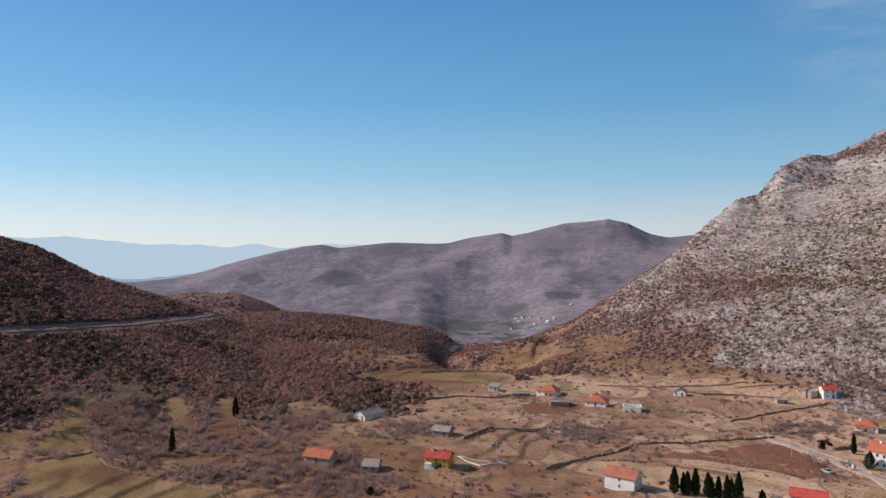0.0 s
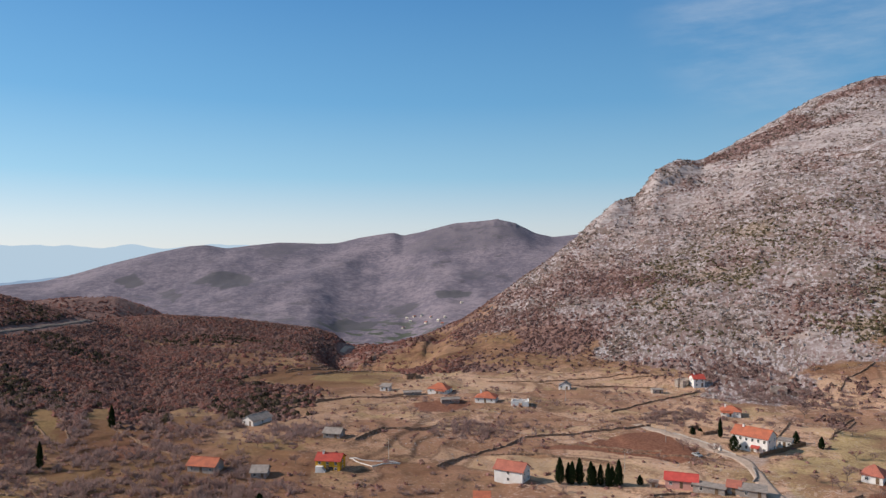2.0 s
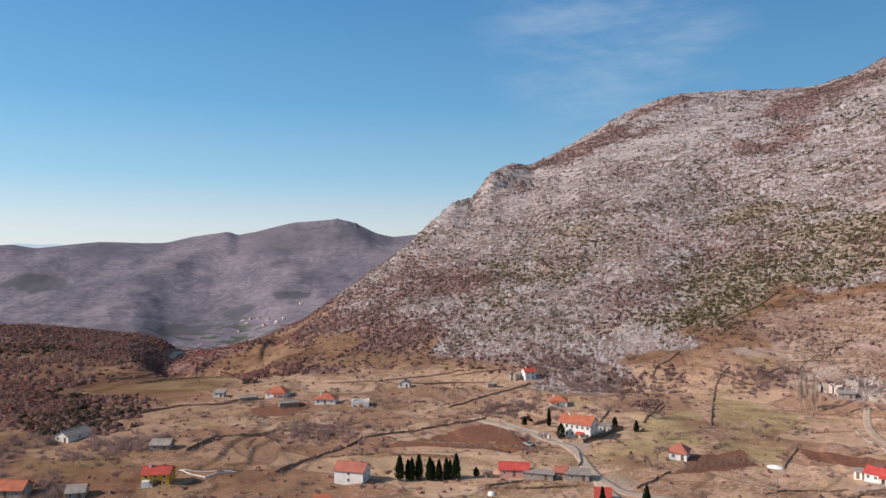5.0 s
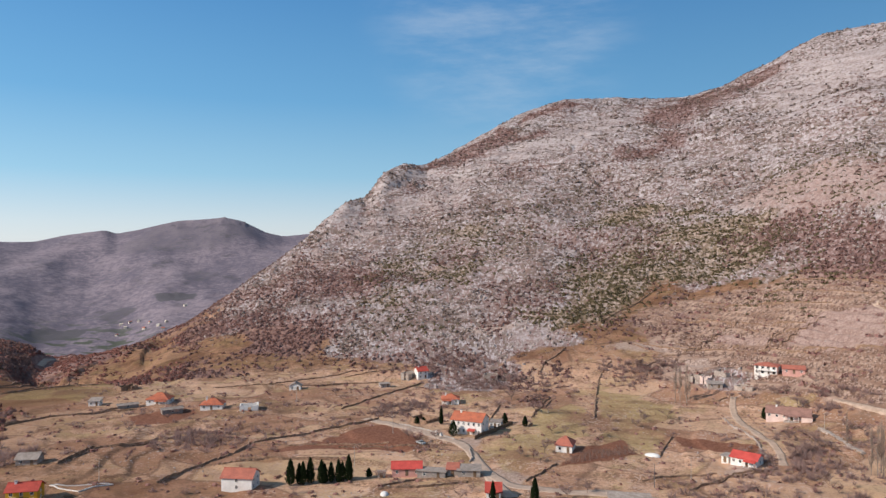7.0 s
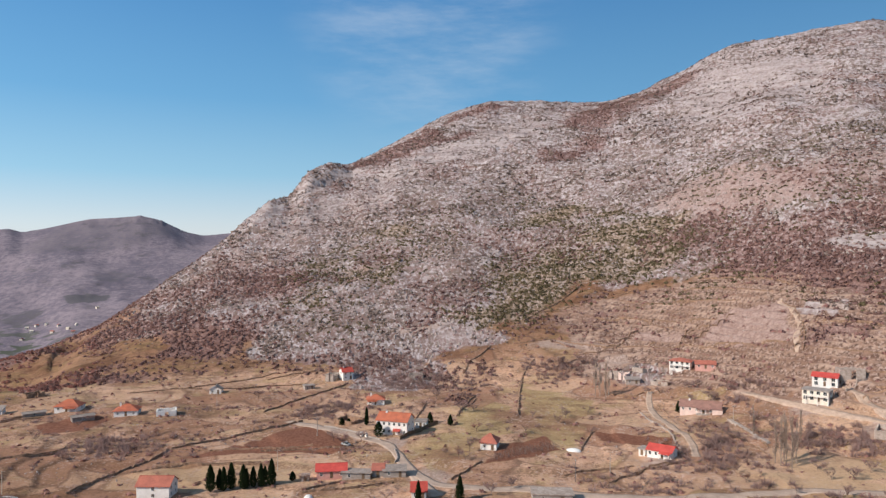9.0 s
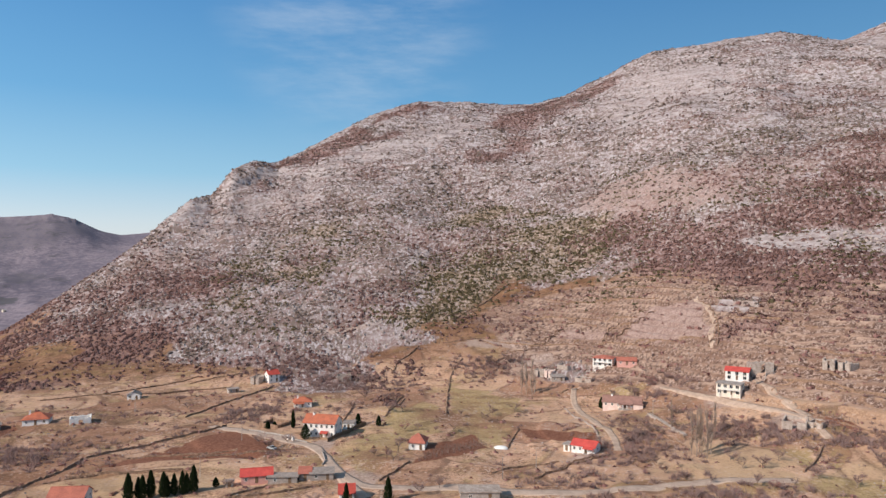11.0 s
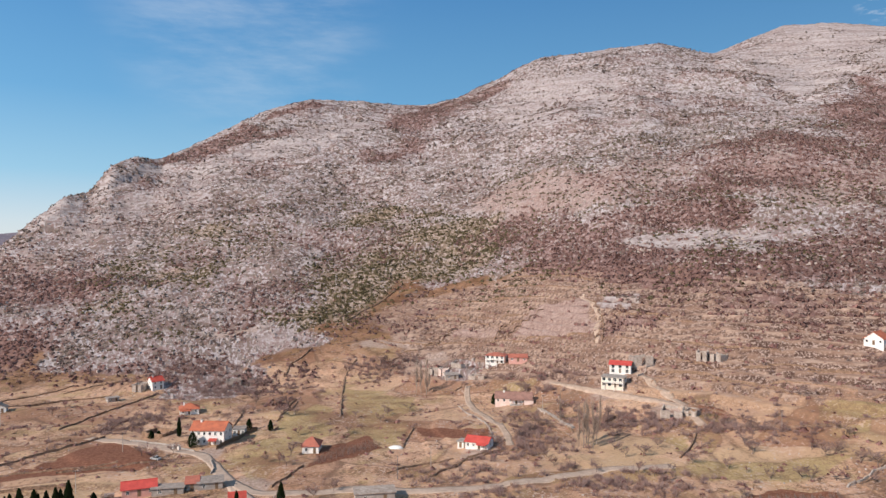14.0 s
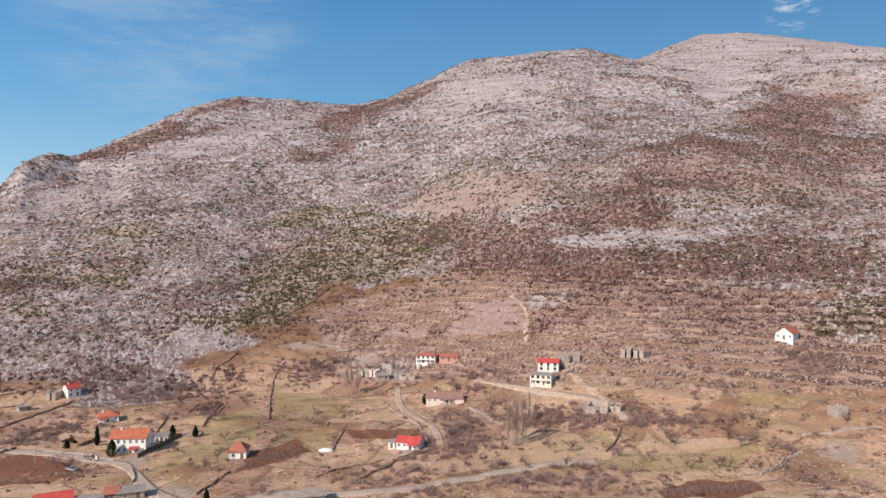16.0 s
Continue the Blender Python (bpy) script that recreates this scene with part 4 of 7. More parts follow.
def ground_sheet():
    """One sheet from under the camera to beyond the far range, finer where it is seen."""
    az = np.radians(np.concatenate([np.linspace(-180, -72, 60)[:-1], np.linspace(-72, 56, 930), np.linspace(56, 180, 60)[1:-1]]))
    rr = np.concatenate([[0.02, 20, 60, 120, 160], np.geomspace(185, 1950, 450), np.geomspace(1980, 4800, 140)])
    A, R = np.meshgrid(az, rr)
    x, y = R * np.sin(A) - 0.7 * (1 - ramp(0, 100, R)), R * np.cos(A)
    i = np.arange(x.size).reshape(x.shape)
    a, b = i[:-1], i[1:]
    quads = np.stack([a, np.roll(a, -1, 1), np.roll(b, -1, 1), b], -1).reshape(-1, 4)
    me = mesh_from("ground", np.stack([x, y, ground_z(x, y)], -1).reshape(-1, 3), quads, mat_ground)
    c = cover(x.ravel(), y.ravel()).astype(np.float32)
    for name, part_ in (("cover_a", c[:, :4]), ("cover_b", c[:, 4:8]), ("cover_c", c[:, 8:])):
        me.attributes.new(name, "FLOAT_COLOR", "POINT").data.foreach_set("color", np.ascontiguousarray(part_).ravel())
    t, flat_z = terraced(x, y), ground_z(x, y, False)
    down = np.stack([A * 720, R * 0.5, flat_z * 0.5], -1).reshape(-1, 3).astype(np.float32)
    me.attributes.new("downhill", "FLOAT_VECTOR", "POINT").data.foreach_set("vector", down.ravel())
    riser = t * ramp(0.60, 0.74, terrace_cut(x, y, flat_z)[1]) + (1 - t) * ramp(0.70, 0.80, plot_cut(x, y)) * ramp(-0.5, 0.3, vnoise(x / 30, y / 30, 67))
    me.attributes.new("riser", "FLOAT", "POINT").data.foreach_set("value", riser.ravel().astype(np.float32))
    return me


ground = tagged(new("ground", ground_sheet()), "dry winter valley floor below a bare limestone mountainside", "ground", kind="structure")


# ---- builders ----
def part(name, bm, mat, parent=None, label="", smooth=False):
    """Links a bmesh as one mesh object under a thing or a part."""
    me = bpy.data.meshes.new(name)
    bm.to_mesh(me)
    bm.free()
    me.materials.append(mat)
    if smooth:
        me.polygons.foreach_set("use_smooth", np.full(len(me.polygons), True))
    ob = new(name, me)
    ob.parent = parent
    return tagged(ob, label)


def add_box(bm, x0, x1, y0, y1, z0, z1):
    v = [bm.verts.new(p) for p in ((x0, y0, z0), (x1, y0, z0), (x1, y1, z0), (x0, y1, z0), (x0, y0, z1), (x1, y0, z1), (x1, y1, z1), (x0, y1, z1))]
    for f in ((0, 3, 2, 1), (4, 5, 6, 7), (0, 1, 5, 4), (1, 2, 6, 5), (2, 3, 7, 6), (3, 0, 4, 7)):
        bm.faces.new([v[i] for i in f])
    return v


def block(name, size, mat, parent, label=""):
    bm = bmesh.new()
    add_box(bm, *size)
    return part(name, bm, mat, parent, label)


def solid(bm, points, faces):
    v = [bm.verts.new(p) for p in points]
    for f in faces:
        bm.faces.new([v[i] for i in f])


HOMES = []
TAKEN = []   # x, y and radius of what bushes keep clear of
WALL_LINES = []   # places along field walls, where bushes gather


def gz(x, y):
    return float(ground_z(np.array([x]), np.array([y]))[0])


def add_slab(bm, quad, thick):
    """A sloping slab: four corners of its top, in order, and its thickness downwards."""
    top = [Vector(p) for p in quad]
    solid(bm, top + [p - Vector((0, 0, thick)) for p in top],
          ((0, 1, 2, 3), (7, 6, 5, 4), (0, 4, 5, 1), (1, 5, 6, 2), (2, 6, 7, 3), (3, 7, 4, 0)))


def window(house, x, y, z, w, h, side, frame_mat):
    """A framed pane on a wall: side 'f' front, 'r' right end, 'l' left end."""
    bm = bmesh.new()
    t = 0.09
    for a0, a1, c0, c1 in ((-w / 2, w / 2, -h / 2, -h / 2 + t), (-w / 2, w / 2, h / 2 - t, h / 2), (-w / 2, -w / 2 + t, -h / 2 + t, h / 2 - t),
                           (w / 2 - t, w / 2, -h / 2 + t, h / 2 - t), (-0.03, 0.03, -h / 2 + t, h / 2 - t)):
        add_box(bm, a0, a1, -0.05, 0.02, c0, c1)
    fr = part("window", bm, frame_mat, house)
    turn = {"f": 0, "r": 90, "l": -90}[side]
    fr.matrix_basis = pose(x, y, z, 0, 0, turn)
    block("pane", (-w / 2 + t, w / 2 - t, -0.012, 0.015, -h / 2 + t, h / 2 - t), mat_glass, fr)
    return fr


def house(name, label, at, turn, size, eave, rise, wall_mat, roof_mat, roof="gable", over=0.45, rows=1, cols=3, end_cols=1,
          chimney=True, door=True, balcony=False, ends=True, category="house", group="", frame_mat=None, win=(0.95, 1.15)):
    """A house whose front faces -y before it is turned. Roofs: gable (ridge along the front), cross (gable to the front), hip, flat, shed."""
    L, W = size[0] * 1.1, size[1]
    eave *= 0.86
    c, s = math.cos(radians(turn)), math.sin(radians(turn))
    corners = [(at[0] + c * a - s * b, at[1] + s * a + c * b) for a in (-L / 2, L / 2) for b in (-W / 2, W / 2)]
    heights = [gz(*p) for p in corners]
    TAKEN.append((at[0], at[1], max(L, W) * 0.55 + 1.5))
    TAKEN.append((at[0] * 0.985, at[1] * 0.985, max(L, W) * 0.4))
    base = sum(heights) / 4
    sunk = base - min(heights) + 0.6
    thing = tagged(new(name), label, category, group)
    HOMES.append(thing)
    thing.matrix_basis = pose(at[0], at[1], base, 0, 0, turn)
    frame_mat = frame_mat or mat_white
    x1, y1 = L / 2, W / 2
    bm = bmesh.new()
    add_box(bm, -x1, x1, -y1, y1, -sunk, eave)
    if roof == "gable":
        for x in (-x1, x1 - 0.25):
            solid(bm, [(x, -y1, eave), (x, y1, eave), (x, 0, eave + rise), (x + 0.25, -y1, eave), (x + 0.25, y1, eave), (x + 0.25, 0, eave + rise)],
                  ((0, 2, 1), (3, 4, 5), (0, 3, 5, 2), (1, 2, 5, 4)))
    if roof == "cross":
        for y in (-y1, y1 - 0.25):
            solid(bm, [(-x1, y, eave), (x1, y, eave), (0, y, eave + rise), (-x1, y + 0.25, eave), (x1, y + 0.25, eave), (0, y + 0.25, eave + rise)],
                  ((0, 1, 2), (3, 5, 4), (0, 2, 5, 3), (1, 4, 5, 2)))
    part("wall", bm, wall_mat, thing)
    bm = bmesh.new()
    o, t = over, 0.16
    if roof == "gable":
        d = rise * o / y1
        for sgn in (-1, 1):
            e = [(-x1 - o, sgn * (y1 + o), eave - d + t), (x1 + o, sgn * (y1 + o), eave - d + t), (x1 + o, 0, eave + rise + t), (-x1 - o, 0, eave + rise + t)]
            add_slab(bm, e if sgn < 0 else [e[1], e[0], e[3], e[2]], t)
        cap = (-x1 - o, x1 + o, -0.14, 0.14, eave + rise + t * 0.5, eave + rise + t + 0.09)
    elif roof == "cross":
        d = rise * o / x1
        for sgn in (-1, 1):
            e = [(sgn * (x1 + o), y1 + o, eave - d + t), (sgn * (x1 + o), -y1 - o, eave - d + t), (0, -y1 - o, eave + rise + t), (0, y1 + o, eave + rise + t)]
            add_slab(bm, e if sgn < 0 else [e[1], e[0], e[3], e[2]], t)
        cap = (-0.14, 0.14, -y1 - o, y1 + o, eave + rise + t * 0.5, eave + rise + t + 0.09)
    elif roof == "hip":
        q, k = max(x1 - y1, 0.4), eave - 0.12
        a, b = x1 + o, y1 + o
        pts = [(-a, -b, k), (a, -b, k), (a, b, k), (-a, b, k), (-a, -b, k + t), (a, -b, k + t), (a, b, k + t), (-a, b, k + t), (-q, 0, eave + rise), (q, 0, eave + rise)]
        solid(bm, pts, ((0, 3, 2, 1), (0, 1, 5, 4), (1, 2, 6, 5), (2, 3, 7, 6), (3, 0, 4, 7), (4, 5, 9, 8), (5, 6, 9), (6, 7, 8, 9), (7, 4, 8)))
        cap = (-q, q, -0.13, 0.13, eave + rise - 0.04, eave + rise + 0.09)
    elif roof == "flat":
        add_box(bm, -x1 - o, x1 + o, -y1 - o, y1 + o, eave, eave + 0.28)
        cap = None
    else:
        add_slab(bm, [(-x1 - o, -y1 - o, eave - 0.1 + t), (x1 + o, -y1 - o, eave - 0.1 + t), (x1 + o, y1 + o, eave + rise + t), (-x1 - o, y1 + o, eave + rise + t)], t)
        cap = None
    ro = part("roof", bm, roof_mat, thing)
    if cap and L > 6:
        block("ridge_cap", cap, roof_mat, ro)
    if chimney:
        zc = eave + rise
        ch = block("chimney", (-x1 * 0.55 - 0.35, -x1 * 0.55 + 0.35, -0.75, -0.1, zc - 1.0, zc + 0.75), mat_white, thing)
        block("chimney_cap", (-x1 * 0.55 - 0.45, -x1 * 0.55 + 0.45, -0.85, 0.0, zc + 0.75, zc + 0.87), mat_concrete, ch)
    storey = eave / rows
    for k in range(rows):
        for i in range(cols):
            x = -x1 + L * (i + 0.5) / cols
            if door and k == 0 and i == cols // 2:
                dr = block("door", (x - 0.5, x + 0.5, -y1 - 0.05, -y1 + 0.02, 0.05, 2.1), mat_wood, thing)
                block("handle", (x + 0.34, x + 0.42, -y1 - 0.1, -y1 - 0.05, 1.0, 1.12), mat_steel, dr)
            else:
                window(thing, x, -y1 - 0.012, k * storey + storey * 0.56, win[0], win[1], "f", frame_mat)
        if ends:
            for i in range(end_cols):
                y = -y1 + W * (i + 0.5) / end_cols
                window(thing, x1 + 0.012, y, k * storey + storey * 0.56, win[0], win[1], "r", frame_mat)
                window(thing, -x1 - 0.012, -y, k * storey + storey * 0.56, win[0], win[1], "l", frame_mat)
    if balcony:
        for k in range(1, rows):
            z = k * storey
            bal = block("balcony", (-x1 * 0.7, x1 + 0.2, -y1 - 1.35, -y1 - 0.02, z - 0.16, z), mat_white, thing)
            bm = bmesh.new()
            add_box(bm, -x1 * 0.7, x1 + 0.2, -y1 - 1.35, -y1 - 1.28, z + 0.86, z + 0.96)
            n = int(L / 0.45)
            for i in range(n + 1):
                x = -x1 * 0.7 + (x1 * 1.7 + 0.1) * i / n
                add_box(bm, x, x + 0.09, -y1 - 1.35, -y1 - 1.28, z, z + 0.86)
            part("railing", bm, mat_white, bal)
            for x in (-x1 * 0.7, x1 * 0.2, x1):
                block("pillar", (x, x + 0.22, -y1 - 1.3, -y1 - 1.08, (k - 1) * storey - (sunk if k == 1 else 0), z - 0.16), mat_white, thing)
    return thing


def ruin(label, at, turn, size, high, mat=None, category="ruin"):
    """Four broken walls with no roof and a gap for a door."""
    L, W = size
    thing = tagged(new("stone_ruin"), label, category, "roofless ruins")
    thing.matrix_basis = pose(at[0], at[1], gz(*at), 0, 0, turn)
    rnd = random.Random(int(at[0] * 7 + at[1]))
    for (ax, ay), (bx, by) in (((-L / 2, -W / 2), (-L * 0.08, -W / 2)), ((L * 0.12, -W / 2), (L / 2, -W / 2)), ((L / 2, -W / 2), (L / 2, W / 2)), ((L / 2, W / 2), (-L / 2, W / 2)), ((-L / 2, W / 2), (-L / 2, -W / 2))):
        d = math.hypot(bx - ax, by - ay)
        n = max(2, int(d / 0.8))
        bm = bmesh.new()
        nx, ny = -(by - ay) / d * 0.28, (bx - ax) / d * 0.28
        rim = []
        for i in range(n + 1):
            f = i / n
            h = high * (0.78 + 0.22 * rnd.random()) * (1 if 0 < i < n else 1.08)
            x, y = ax + (bx - ax) * f, ay + (by - ay) * f
            rim.append([bm.verts.new(p) for p in ((x - nx, y - ny, -1.0), (x + nx, y + ny, -1.0), (x + nx, y + ny, h), (x - nx, y - ny, h))])
        for p, q in zip(rim, rim[1:]):
            for k in range(4):
                bm.faces.new((p[k], p[(k + 1) % 4], q[(k + 1) % 4], q[k]))
        bm.faces.new(rim[0][::-1])
        bm.faces.new(rim[-1])
        part("wall", bm, mat or mat_palestone, thing)
    return thing


def resample(points, step):
    out = []
    for (ax, ay), (bx, by) in zip(points, points[1:]):
        n = max(1, int(math.hypot(bx - ax, by - ay) / step))
        out += [(ax + (bx - ax) * i / n, ay + (by - ay) * i / n) for i in range(n)]
    return out + [points[-1]]


def stone_wall(points, high=1.0, thick=0.7, mat=None, name="dry_stone_wall", label="weathered grey dry-stone field wall with uneven top", ragged=0.26, step=1.0):
    """A wall along the ground, its stones standing out unevenly."""
    high, thick = high * 0.60, thick * 0.60
    rnd = random.Random(int(abs(points[0][0]) * 13 + abs(points[0][1])))
    path = resample(points, step)
    p = np.array(path)
    WALL_LINES.extend(path[::2])
    wob = 0.25 if ragged > 0.2 else 0.0
    z = ground_z(p[:, 0], p[:, 1])
    bm = bmesh.new()
    rim = []
    for i, (x, y) in enumerate(path):
        a, b = path[max(i - 1, 0)], path[min(i + 1, len(path) - 1)]
        d = math.hypot(b[0] - a[0], b[1] - a[1]) + 1e-6
        nx, ny = -(b[1] - a[1]) / d, (b[0] - a[0]) / d
        x, y = x + nx * rnd.uniform(-wob, wob), y + ny * rnd.uniform(-wob, wob)
        w0, w1 = thick * rnd.uniform(0.5, 0.75), thick * rnd.uniform(0.3, 0.5)
        h = high * (1 + rnd.uniform(-ragged, ragged))
        if ragged > 0.1 and rnd.random() < 0.05:
            h *= 0.3
        rim.append([bm.verts.new(q) for q in ((x - nx * w0, y - ny * w0, z[i] - 0.6), (x - nx * w1, y - ny * w1, z[i] + h), (x + nx * w1, y + ny * w1, z[i] + h * rnd.uniform(0.85, 1)), (x + nx * w0, y + ny * w0, z[i] - 0.6))])
    for p_, q_ in zip(rim, rim[1:]):
        for k in range(3):
            bm.faces.new((p_[k], p_[k + 1], q_[k + 1], q_[k]))
    bm.faces.new(rim[0][::-1])
    bm.faces.new(rim[-1])
    bmesh.ops.recalc_face_normals(bm, faces=bm.faces)
    ob = part(name, bm, mat or mat_drystone)
    return tagged(ob, label, "wall", "field walls")


def ribbon(name, points, width, mat, label, lift=0.07, verge=1.5):
    """A road or track laid on the ground."""
    path = np.array(resample(points, 2.0))
    for _ in range(4):
        path[1:-1] = (path[:-2] + 2 * path[1:-1] + path[2:]) / 4
    TAKEN.extend((x, y, width / 2 + verge) for x, y in path[::2].tolist())
    d = np.gradient(path, axis=0)
    d /= np.hypot(d[:, :1], d[:, 1:]) + 1e-9
    nrm = np.stack([-d[:, 1], d[:, 0]], 1)
    wob = 1 + 0.16 * vnoise(path[:, 0] / 6, path[:, 1] / 6, 23) + 0.10 * vnoise(path[:, 0] / 1.9, path[:, 1] / 1.9, 24)
    across = np.array([-0.5, -0.47, -0.25, 0, 0.25, 0.47, 0.5])
    v = path[:, None, :] + nrm[:, None, :] * (across[None, :, None] * width * wob[:, None, None])
    z = ground_z(v[..., 0], v[..., 1])
    z = np.maximum(z, z.mean(1, keepdims=True)) * 0.6 + z * 0.4 + lift
    z[:, 0] -= 0.7
    z[:, -1] -= 0.7
    n, k = z.shape
    i = np.arange(n * k).reshape(n, k)
    quads = np.stack([i[:-1, 1:], i[:-1, :-1], i[1:, :-1], i[1:, 1:]], -1).reshape(-1, 4)
    return tagged(new(name, mesh_from(name, np.concatenate([v, z[..., None]], -1).reshape(-1, 3), quads, mat)), label, "road", kind="structure")


# ---- plants ----
def tuft(rnd, n, lean, size, flat=0.75):
    """A bush about 1 m in radius: a loose shell of leaves or, leaning out from its foot, a spray of twigs."""
    tri = []
    for _ in range(n):
        d = rnd.normal(size=3)
        d /= np.linalg.norm(d)
        d[2] = abs(d[2]) * flat + 0.1
        if lean:
            tip = d * rnd.uniform(0.6, 1.1)
            foot = tip * rnd.uniform(0.15, 0.6) * np.array((1, 1, 0.7))
            side = np.cross(d, rnd.normal(size=3))
            side *= size * rnd.uniform(0.5, 1.0) / (np.linalg.norm(side) + 1e-6)
            tri.append([foot - side, foot + side, tip])
            continue
        c = d * rnd.uniform(0.55, 1.0)
        a = np.cross(d, rnd.normal(size=3))
        a /= np.linalg.norm(a) + 1e-6
        b = np.cross(d, a) + rnd.normal(size=3) * 0.35
        a = a + rnd.normal(size=3) * 0.35
        a, b = a * size * rnd.uniform(0.7, 1.3), b * size * rnd.uniform(0.7, 1.3)
        t = [c - a * 0.6 - b * 0.5, c + a, c + b]
        if np.dot(np.cross(t[1] - t[0], t[2] - t[0]), d) < 0:
            t = [t[0], t[2], t[1]]
        tri.append(t)
    return np.array(tri)


def scatter(name, label, mat, places, radius, height, leaves, size, seed, lean=False, category="shrubs"):
    """Many bushes as one object: rows of x, y."""
    rnd = np.random.default_rng(seed)
    kinds = [tuft(rnd, leaves, lean, size) for _ in range(6)]
    n = len(places)
    z = ground_z(places[:, 0], places[:, 1])
    pick = rnd.integers(0, 6, n)
    turn, scale = rnd.uniform(0, 6.283, n), rnd.uniform(0.55, 1.35, n) ** 1.2
    tris = np.stack(kinds)[pick]
    c, s = np.cos(turn)[:, None, None], np.sin(turn)[:, None, None]
    x = (tris[..., 0] * c - tris[..., 1] * s) * (radius * scale)[:, None, None] + places[:, 0, None, None]
    y = (tris[..., 0] * s + tris[..., 1] * c) * (radius * scale)[:, None, None] + places[:, 1, None, None]
    zz = tris[..., 2] * (height * scale)[:, None, None] + (z - 0.15)[:, None, None]
    v = np.stack([x, y, zz], -1).reshape(-1, 3)
    me = mesh_from(name, v, np.arange(len(v)).reshape(-1, 3), mat, not lean)
    drift = np.clip(0.5 + 0.55 * vnoise(places[:, 0] / 26, places[:, 1] / 26, seed) + 0.3 * vnoise(places[:, 0] / 9, places[:, 1] / 9, seed + 1), 0, 1)
    tone = np.repeat(0.45 * rnd.uniform(0, 1, n) + 0.55 * drift, leaves * 3).astype(np.float32)
    me.attributes.new("tone", "FLOAT", "POINT").data.foreach_set("value", tone)
    if lean:
        return tagged(new(name, me), label, category, kind="stuff")
    # a bush is shaded as one rounded mass
    out = np.stack([x - places[:, 0, None, None], y - places[:, 1, None, None], zz - (z + 0.2 * height * scale)[:, None, None]], -1).reshape(-1, 3)
    out /= np.linalg.norm(out, axis=1, keepdims=True) + 1e-6
    out[:, 2] += 0.7
    out /= np.linalg.norm(out, axis=1, keepdims=True) + 1e-6
    me.attributes.new("custom_normal", "FLOAT_VECTOR", "POINT").data.foreach_set("vector", out.astype(np.float32).ravel())
    return tagged(new(name, me), label, category, kind="stuff")


def sown(seed, count, az0, az1, r0, r1, chance, spread=1.0):
    """Random places in a sector, kept by a chance from the ground cover."""
    rnd = np.random.default_rng(seed)
    az = np.radians(rnd.uniform(az0, az1, count))
    r = (r0**spread + rnd.uniform(0, 1, count) * (r1**spread - r0**spread)) ** (1 / spread)
    x, y = r * np.sin(az), r * np.cos(az)
    keep = rnd.uniform(0, 1, count) < chance(cover(x, y), x, y)
    spots = np.stack([x, y], 1)[keep]
    taken = np.array(TAKEN)
    free = np.ones(len(spots), bool)
    for k in range(0, len(spots), 8000):
        d = spots[k:k + 8000, None, :] - taken[None, :, :2]
        free[k:k + 8000] = ((d**2).sum(-1) > taken[None, :, 2] ** 2).all(1)
    return spots[free]


def limb(bm, a, b, ra, rb):
    """A tapered three-sided limb."""
    d = (b - a).normalized()
    u = d.orthogonal().normalized()
    w = d.cross(u)
    ring = [[bm.verts.new(p + (u * math.cos(k * 2.094) + w * math.sin(k * 2.094)) * r) for k in range(3)] for p, r in ((a, ra), (b, rb))]
    for k in range(3):
        bm.faces.new((ring[0][k], ring[0][(k + 1) % 3], ring[1][(k + 1) % 3], ring[1][k]))


